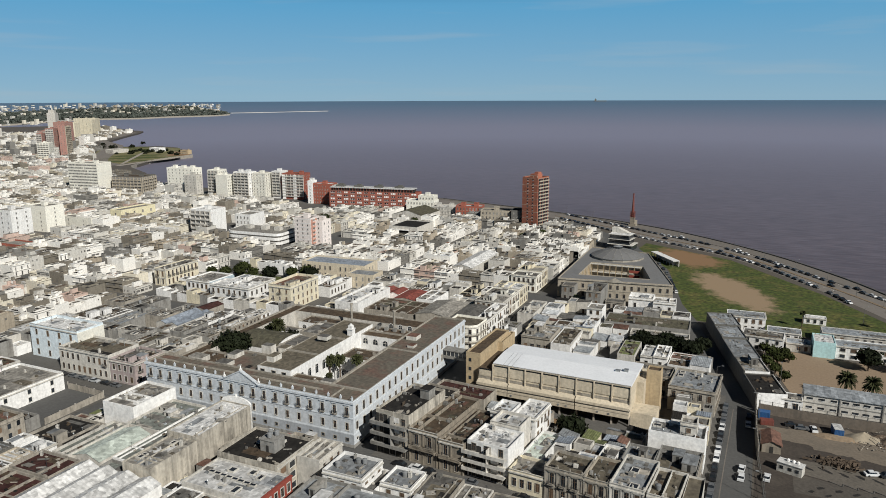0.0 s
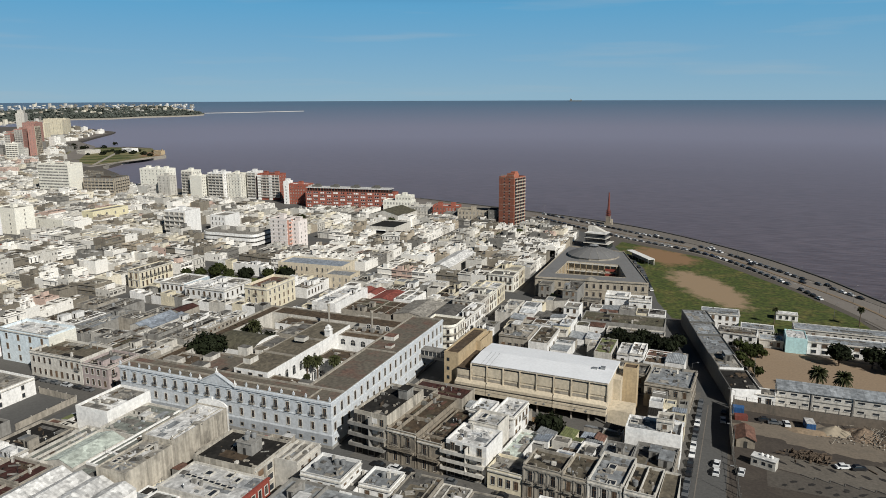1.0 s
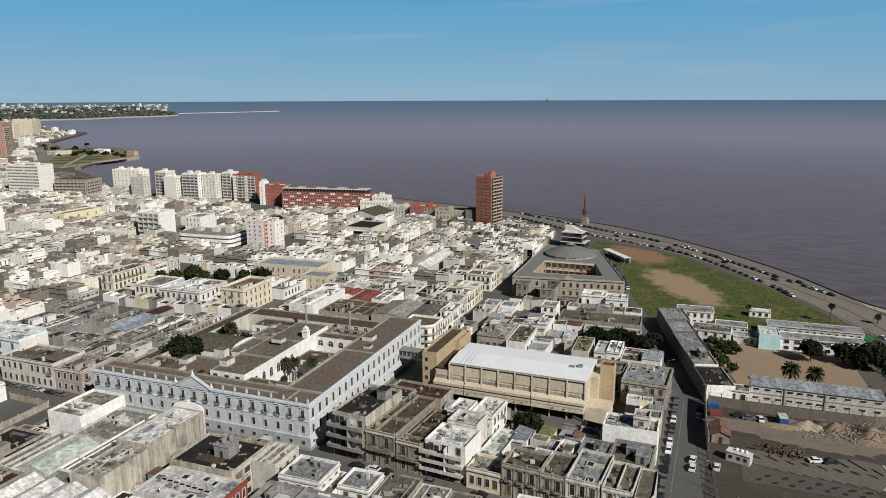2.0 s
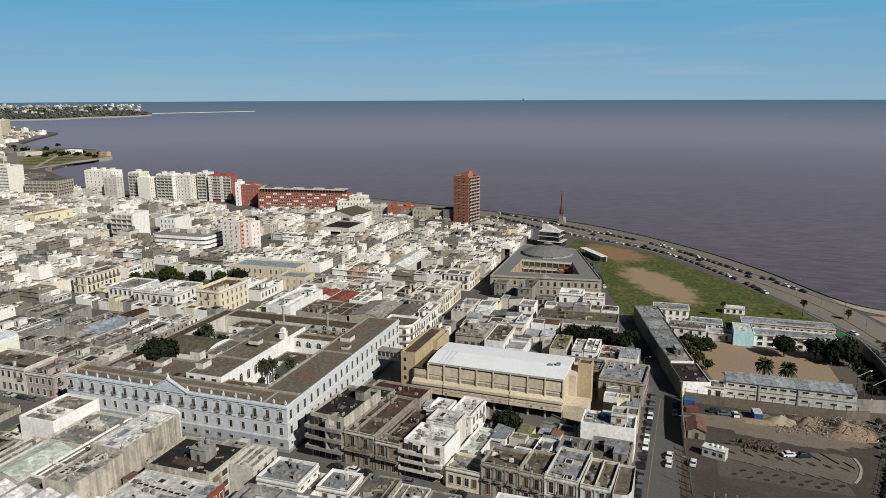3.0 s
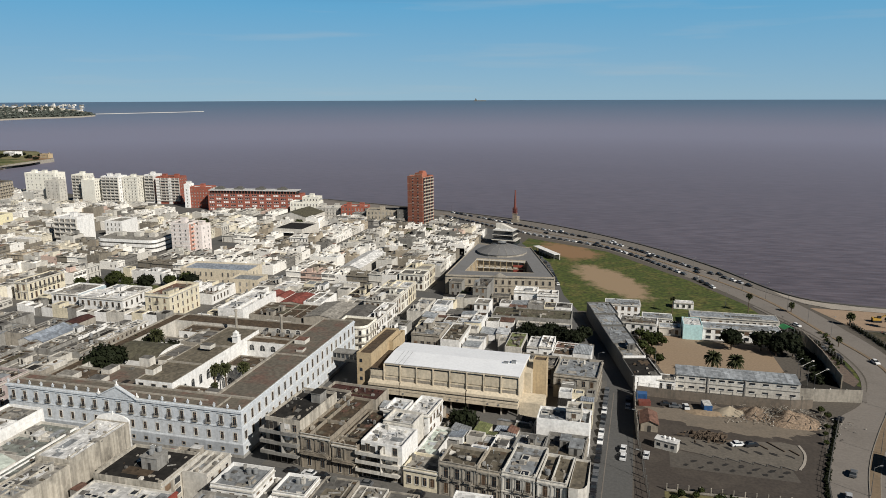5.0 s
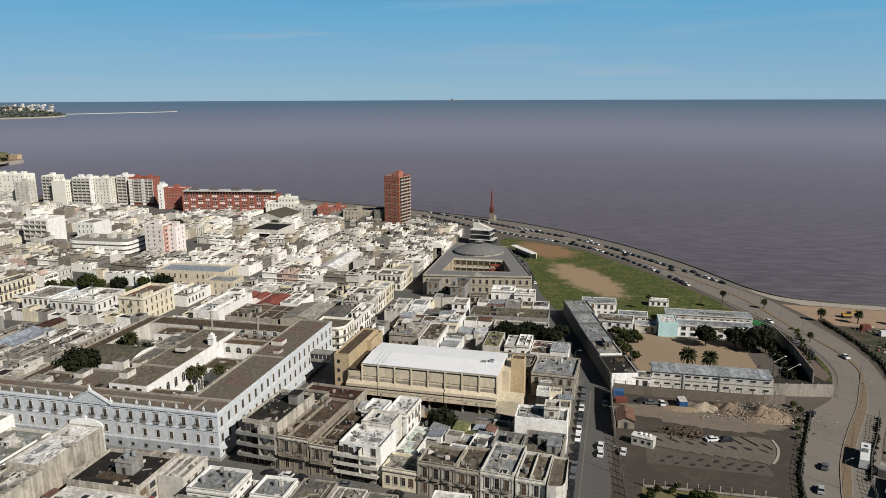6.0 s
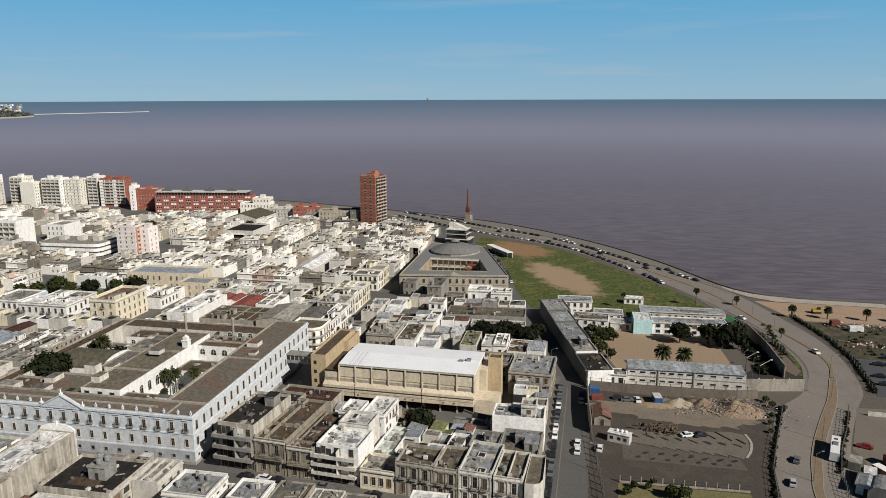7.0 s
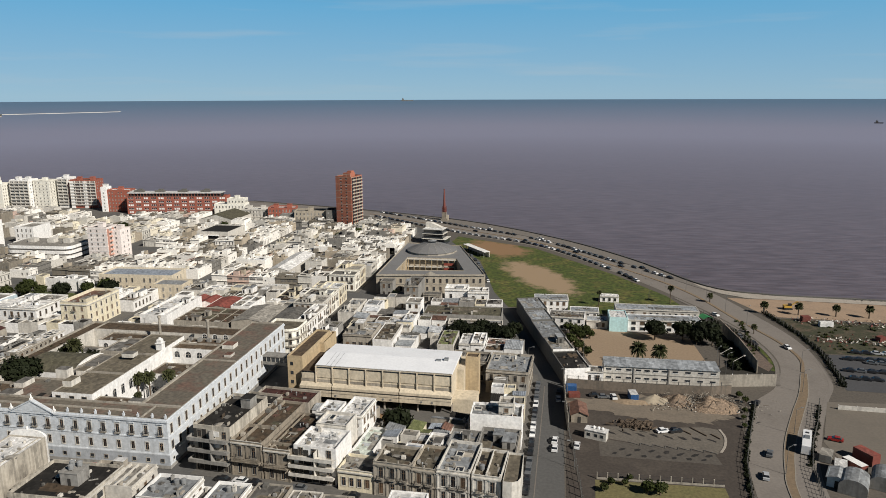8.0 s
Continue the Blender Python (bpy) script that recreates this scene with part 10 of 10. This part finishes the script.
flat("ground_island", [(13, 200.5)] + teeth + [(47.6, 195.6), (49.6, 200), (50.8, 205.5), (50.2, 210.5), (46, 211.6), (36, 209.6), (22, 208.2), (12, 207.4)], 0.06, PALEGRAVEL, "pale gravel island of the old car park", "lot")
flat("ground_bays", [(14, 199.6), (22.5, 197.8), (46, 195.0), (47, 188.6), (14, 188.8)], 0.05, mat("worn_bays", (0.092, 0.08, 0.066), 0.95, 0.2, 0.5, 5.0, 0.0, dirt=(0.06, 0.053, 0.045)), "worn asphalt of the old parking bays", "lot")
for (ax, ay), (bx, by) in zip(teeth, teeth[1:]):
    m = Mesh()
    m.strip((ax, ay), (bx, by), 0.22, 0.0, 0.2)
    solid("kerb_bay", m, PAVING, "broken concrete kerb of a saw-toothed parking row", "kerb", "structure")
ribbon("kerb_island", [(47.6, 195.6), (49.6, 200), (50.8, 205.5), (50.2, 210.5)], [(48.2, 195.5), (50.3, 199.9), (51.5, 205.6), (50.9, 210.6)], 0.2, ESPLANADE, "pale concrete kerb of the old car park", "kerb", 0.17)
# dark ground marks painted as the cast shadows of posts and stumps
POST_SHADE = mat("painted_post_shade", (0.020, 0.018, 0.016), 0.85, 0.3, 0.5, 1.2, 0.0, dirt=(0.055, 0.047, 0.04))
rng = random.Random(91)
for row, (x0, y0, x1, y1, n, lean, L) in enumerate(((18.2, 203.9, 46.8, 203.0, 8, 142, 1.5), (18.2, 190.7, 42.2, 190.4, 7, 40, 0.9), (20.5, 193.6, 44.5, 193.2, 7, 40, 1.3))):
    for k in range(n):
        x, y = x0 + (x1 - x0) * k / (n - 1) + rng.uniform(-0.3, 0.3), y0 + (y1 - y0) * k / (n - 1) + rng.uniform(-0.3, 0.3)
        flat("ground_stain", patch_outline(x, y, L * rng.uniform(0.8, 1.15), 0.55 * rng.uniform(0.8, 1.2), lean, 28, 0.5, row * 10 + k), 0.068, POST_SHADE, "dark mark painted as a post's shadow in an old parking bay", "stain")
for x, y, L, a in ((44.0, 208.0, 3.2, 128), (48.5, 205.5, 1.8, 128), (40.5, 207.0, 1.6, 132)):
    b = thing("timber_beam", x, y, 0.06, a, "dark timber beam lying in the lot", "beam")
    p = Mesh()
    p.box(-L, -0.16, 0, L, 0.16, 0.3)
    part("beam", p, BARK, b)


# ---------------------------------------------------------------- street lamps and poles
def street_lamp(h=8.0):
    b = thing("street_lamp", 0, 0, -60, 0, "grey steel street lamp with one arm", "street lamp", "street lamps")
    p = Mesh()
    p.tube(0, 0, 0, h, 0.09, 0.05, 8)
    part("pole", p, LAMPGREY, b)
    a = Mesh()
    limb(a, (0, 0, h - 0.1), (1.6, 0, h + 0.5), 0.05, 0.04)
    part("arm", a, LAMPGREY, b)
    l = Mesh()
    l.box(1.4, -0.15, h + 0.4, 2.2, 0.15, h + 0.56)
    part("head", l, TANKGREY, b)
    return b


lamp = street_lamp()
line = smooth([(-150, 590), (-72, 528), (-13, 486), (36, 421), (67, 372), (84, 318)], 3)
for k, p in enumerate(line):
    copy_thing(lamp, pose(p.x, p.y, 0.18, 0, 0, 50))
for x, y, a in ((84.5, 244, 0), (72, 211, 20), (62.5, 186, 20), (5.2, 232, 180), (5.4, 205, 180), (6.6, 180, 180), (11.5, 262, 90), (-9, 252, 0), (46, 352, 40), (60, 262, 45), (62, 256, 30)):
    copy_thing(lamp, pose(x, y, 0.05, 0, 0, a))
lamp.matrix_basis = pose(90, 264, 0.1, 0, 0, 0)

ribbon("trim_gutter", [(-2.4, 236), (-2.9, 205), (-3.5, 168), (-3.9, 140)], [(-2.7, 236), (-3.2, 205), (-3.8, 168), (-4.2, 140)], 0.05, PROMENADE, "pale gutter stones along the parked cars", "gutter")
# painted lines on the coast road
for a, b in (((-8, 476), (42, 408)), ((-3, 488), (46, 422))):
    for k in range(12):
        t0, t1 = k / 12, k / 12 + 0.03
        m = Mesh()
        p, q = Vector((a[0] + (b[0] - a[0]) * t0, a[1] + (b[1] - a[1]) * t0)), Vector((a[0] + (b[0] - a[0]) * t1, a[1] + (b[1] - a[1]) * t1))
        n = Vector((-(q - p).y, (q - p).x)).normalized() * 0.08
        m.face([(p.x - n.x, p.y - n.y, 0.04), (q.x - n.x, q.y - n.y, 0.04), (q.x + n.x, q.y + n.y, 0.04), (p.x + n.x, p.y + n.y, 0.04)])
        solid("trim_lane_mark", m, ROADPAINT, "white painted lane mark", "road mark", "structure")
ribbon("trim_edge_line", [(92, 322), (98.6, 291), (96.8, 257), (88.8, 237), (79, 212), (69.6, 180)], [(91.85, 322), (98.45, 291), (96.65, 257), (88.65, 237), (78.85, 212), (69.45, 180)], 0.045, PROMENADE, "worn pale edge line", "road mark")
# the low open grandstand by the courtyard building
b = thing("grandstand", -51, 446, 0.05, -55, "small white roofed stand at the field's edge", "stand")
m = Mesh()
m.box(-14, -2.2, 3.4, 14, 2.2, 3.7)
part("roof", m, WALLS["white"], b)
m = Mesh()
m.box(-14, 1.6, 0, 14, 2.0, 3.4)
part("back_wall", m, WALLS["offwhite"], b)
for k in range(8):
    m = Mesh()
    m.box(-13.8 + k * 3.9, -2.0, 0, -13.6 + k * 3.9, -1.8, 3.4)
    part("post", m, STEEL, b)


# ---------------------------------------------------------------- the far shore
rng = random.Random(400)


def west_of_shore(x, y):
    """Whether a far place lies on the town side of the shore line."""
    for (ax, ay), (bx, by) in zip(COAST[12:], COAST[13:]):
        if bx <= x <= ax:
            return y < ay + (by - ay) * (x - ax) / (bx - ax + 1e-6) - 45
    return x < COAST[-1][0] and y < 1700


for _ in range(2200):
    r, az = rng.uniform(780, 2350), rng.uniform(47.5, 64)
    x, y = -r * math.sin(radians(az)), r * math.cos(radians(az))
    if not west_of_shore(x, y):
        continue
    if -1300 < x < -860 and y > 700 - (x + 860) * 0.9:
        continue
    s = rng.uniform(8, 20)
    h = rng.uniform(4, 9) if rng.random() < 0.95 else rng.uniform(10, 15 if r < 1300 else 26)
    far_house(FAR_TOWN, x - s / 2, y - s / 2, x + s / 2, y + rng.uniform(0.4, 1.2) * s / 2, h, rng, "SE", windows=r < 1700)
solid("far_houses", FAR_TOWN, FAR_MATS, "dense flat-roofed white and grey houses of the old town", "houses", "stuff")

apartments(-1084, 826, 13, 20, 50, 28, "brickpale", 16, "stepped brick apartment tower by the bay, colour paled for haze", "brown", balcony_face="S", balcony_wall="offwhite", seed=61, pitch=3.4, boxes=1)
apartments(-1070, 838, 11, 20, 55, 28, "brickpale", 18, "tall brick apartment tower by the bay, colour paled for haze", "brown", balcony_face="E", balcony_wall="beige", seed=67, pitch=3.4, boxes=1)
apartments(-1098, 816, 9, 18, 42, 28, "brickpale", 13, "brick apartment tower with pale balconies, colour paled for haze", "brown", balcony_face="S", balcony_wall="offwhite", seed=68, pitch=3.4, boxes=1)
apartments(-1046, 782, 18, 16, 30, 28, "ivory", 10, "ivory flats with long balconies before brick towers", "white", balcony_face="S", balcony_wall="ivory", seed=69, boxes=1)
apartments(-1342, 1007, 22, 20, 34, 28, "brickpale", 9, "lower brick apartment block by the bay, colour paled for haze", "brown", balcony_face="S", balcony_wall="beige", seed=62, pitch=3.4)
apartments(-1345, 1052, 26, 28, 50, 20, "brickpale", 16, "tall red-brown apartment block by the bay", "brown", seed=63, pitch=4, boxes=3)
apartments(-1610, 1330, 38, 26, 44, 22, "cream", 14, "cream apartment tower on the shore", "pale", bands="cream", seed=64, pitch=9, boxes=3)
apartments(-1720, 1420, 60, 26, 44, 25, "cream", 14, "long cream apartment slab on the shore road", "pale", bands="cream", seed=65, pitch=9, boxes=3)
apartments(-1560, 1240, 34, 26, 40, 22, "cream", 13, "cream apartment block near the shore", "pale", seed=66, pitch=8, boxes=1)
b = thing("old_tower", -1985, 1520, 0, 30, "tall ornate grey tower above the far city", "tower")
m = Mesh()
m.box(-12, -12, 0, 12, 12, 56)
part("shaft", m, WALLS["offwhite"], b)
m = Mesh()
m.box(-8, -8, 56, 8, 8, 64)
m.tube(0, 0, 64, 76, 3, 0.8, 10)
part("spire", m, WALLS["offwhite"], b)

# the little peninsula
flat("ground_peninsula", [(-905, 800), (-925, 970), (-975, 1004), (-1085, 1108), (-1190, 1100), (-1230, 1040), (-1000, 820)], 0.06, mat("dry_park", (0.16, 0.15, 0.06), 0.95, 0.3, 0.6, 30.0, 0, fine=0.2, dirt=(0.26, 0.20, 0.13)), "dry grass of a small peninsula park", "park")
ribbon("road_bay", [(-905, 770), (-1010, 830), (-1240, 1060), (-1330, 1140), (-1487, 1240), (-1560, 1360), (-1700, 1540)], [(-885, 790), (-990, 850), (-1215, 1085), (-1315, 1158), (-1470, 1262), (-1545, 1378), (-1685, 1556)], 0.07, WORN_ASPHALT, "shore road round the bay", "road")
flat("ground_rock_spit", [(-925, 972), (-955, 940), (-985, 985), (-1020, 1030), (-985, 1022)], 0.1, BROWNEARTH, "brown rocks at the peninsula's tip", "rocks")
house(-1066, 1012, -1042, 1028, 6.5, "white", "white", "S", detail=0, label="white pavilion on the peninsula park lawn", rng=random.Random(3))
house(-966, 988, -949, 998, 6.5, "ochre", "rust", "S", detail=0, label="ochre fort-like building at the peninsula's tip", rng=random.Random(4))
house(-1110, 950, -1090, 985, 6, "offwhite", "pale", "S", detail=0, label="off-white low building in the park", rng=random.Random(5))
ribbon("pavement_peninsula", [(-880, 776), (-896, 842), (-900, 896), (-912, 934)], [(-891, 776), (-908, 845), (-914, 900), (-925, 942)], 0.12, ESPLANADE, "pale shore walk round the peninsula", "pavement")
ribbon("trim_bay_wall", [(-857, 774.5), (-905, 860.5), (-925, 973.5)], [(-855.5, 774), (-903.5, 860), (-923.5, 973)], 1.6, WALLS["stone"], "stone sea wall of the peninsula", "sea wall", 6.0)
ribbon("pavement_park_path", [(-900, 800), (-985, 905), (-1060, 1000), (-1120, 1090)], [(-904, 797), (-990, 902), (-1066, 997), (-1126, 1086)], 0.1, ESPLANADE, "pale path across the park", "pavement")
for k, (x, y, a, c) in enumerate(((-975, 890, 55, 18), (-1010, 930, 42, 16), (-1120, 1040, 48, 22), (-1170, 1070, 30, 18), (-940, 840, 30, 12))):
    flat("ground_lawn", patch_outline(x, y, a, c, 50, 40, 0.4, 60 + k), 0.09, GRASS, "green lawn on the peninsula", "lawn")
rng = random.Random(71)
scrub("far_trees", [(-1050 + rng.gauss(0, 38), 985 + rng.gauss(0, 24), rng.uniform(3, 6)) for _ in range(26)] + [(-1260 + rng.gauss(0, 60), 1010 + rng.gauss(0, 60), rng.uniform(4, 8)) for _ in range(30)]
      + [(-760 + rng.gauss(0, 40), 600 + rng.gauss(0, 30), rng.uniform(3, 6)) for _ in range(24)] + [(-930 + rng.gauss(0, 40), 660 + rng.gauss(0, 30), rng.uniform(4, 7)) for _ in range(24)], "clumps of dark trees near the bay", DARKLEAF, 1.6, 60, 9)


def headland():
    """The far cape: a low shore with woods and pale buildings that runs out to sea."""
    rng = random.Random(81)
    shore = [(62.0, 2850), (58, 2950), (55.7, 3050), (53.7, 3200), (51.6, 3330), (49.3, 3420), (46.9, 3425), (44.9, 3530), (42.9, 3560), (41.5, 3600), (40.6, 3680)]
    m = Mesh()
    def at(az, r, z):
        return (-r * math.sin(radians(az)), r * math.cos(radians(az)), sea_level(r) + z)
    for (a0, r0), (a1, r1) in zip(shore, shore[1:]):
        far0, far1 = min(4850, r0 + 900 * min(1, (a0 - 40.5) / 3 + 0.05)), min(4850, r1 + 900 * min(1, (a1 - 40.5) / 3 + 0.05))
        for k in range(8):
            q0, q1 = k / 8, (k + 1) / 8
            p = [at(a0, r0 + (far0 - r0) * q0, 5), at(a1, r1 + (far1 - r1) * q0, 5), at(a1, r1 + (far1 - r1) * q1, 5), at(a0, r0 + (far0 - r0) * q1, 5)]
            m.face(p[::-1])
        m.face([at(a0, r0 - 25, -3), at(a1, r1 - 25, -3), at(a1, r1, 5), at(a0, r0, 5)][::-1], 1)
    # the land's colour is lightened for haze too
    solid("ground_headland", m, [mat("hazed_wooded_land", (0.11, 0.115, 0.09), 0.95, 0.3, 0.5, 80.0, 0, fine=0.05), WALLS["stone"]], "low wooded cape across the bay", "headland", "structure")
    t, town = Mesh(), Mesh()
    for _ in range(1500):
        az = rng.uniform(40.9, 60)
        i = max(j for j in range(len(shore) - 1) if shore[j][0] >= az)
        (a0, r0), (a1, r1) = shore[i], shore[i + 1]
        rs = r0 + (r1 - r0) * (a0 - az) / (a0 - a1)
        depth = 850 * min(1, (az - 40.5) / 3)
        x, y, z = at(az, rs + rng.uniform(30, max(60, depth)), 5)
        rr = rng.uniform(10, 24)
        leaf_cloud(t, x, y, z + 3, rr, rr, 5, 14, 5.0, rng, 0, 0.3)
    solid("far_woods", t, HAZEDLEAF, "woods along the far cape with haze in their colour", "woods", "stuff")
    for _ in range(1100):
        az = rng.uniform(41.3, 62)
        x, y, z = at(az, rng.uniform(3700, 4600), 4)
        if az > 51 and rng.random() < 0.5:
            x, y, z = at(az, rng.uniform(3000, 3900), 4)
        s, h = rng.uniform(5, 14), rng.choice((4, 4, 4, 5, 5, 6, 6, 7, 8, 16)) * rng.uniform(0.7, 1.2)
        w = FW[rng.choice(("white", "offwhite", "offwhite", "beige", "cream", "grey"))]
        town.box(x - s / 2, y - s / 2, z, x + s / 2, y + s / 2, z + h, w, FR["grey"])
    solid("far_city", town, FAR_MATS, "pale far-off towers and houses beyond the bay", "houses", "stuff")
    # breakwater
    k = Mesh()
    line = [(40.9, 3835), (38.5, 3865), (36.7, 3894), (34.5, 3930), (33.2, 3960)]
    for (a0, r0), (a1, r1) in zip(line, line[1:]):
        k.face([at(a0, r0, 1.8), at(a0, r0 + 18, 1.8), at(a1, r1 + 18, 1.8), at(a1, r1, 1.8)])
        k.face([at(a0, r0, -3), at(a0, r0, 1.8), at(a1, r1, 1.8), at(a1, r1, -3)])
    solid("breakwater", k, WALLS["offwhite"], "long pale breakwater far out", "breakwater", "structure")


headland()


def ship(az, r, L, label, hull, house_wall, k=1.0):
    x, y = -r * math.sin(radians(az)), r * math.cos(radians(az))
    b = thing("ship", x, y, sea_level(r), az + 4, label, "ship")
    m = Mesh()
    profile(m, [(-L / 2, 0), (L / 2 - 6 * k, 0), (L / 2, 9 * k), (-L / 2 - 2, 8 * k)], -9 * k, 9 * k)
    part("hull", m, hull, b)
    s = Mesh()
    s.box(-L / 2 + 4, -8 * k, 8 * k, -L / 2 + 4 + 18 * k, 8 * k, 24 * k)
    s.box(-L / 2 + 4 + 4 * k, -4 * k, 24 * k, -L / 2 + 4 + 10 * k, 4 * k, 31 * k)
    part("superstructure", s, house_wall, b)


ship(12.0, 4840, 80, "far cargo ship on the horizon", WALLS["dark"], WALLS["dark"], 0.6)
ship(-21.9, 2937, 28, "dark tug out on the water", IRON, WALLS["dark"], 0.4)
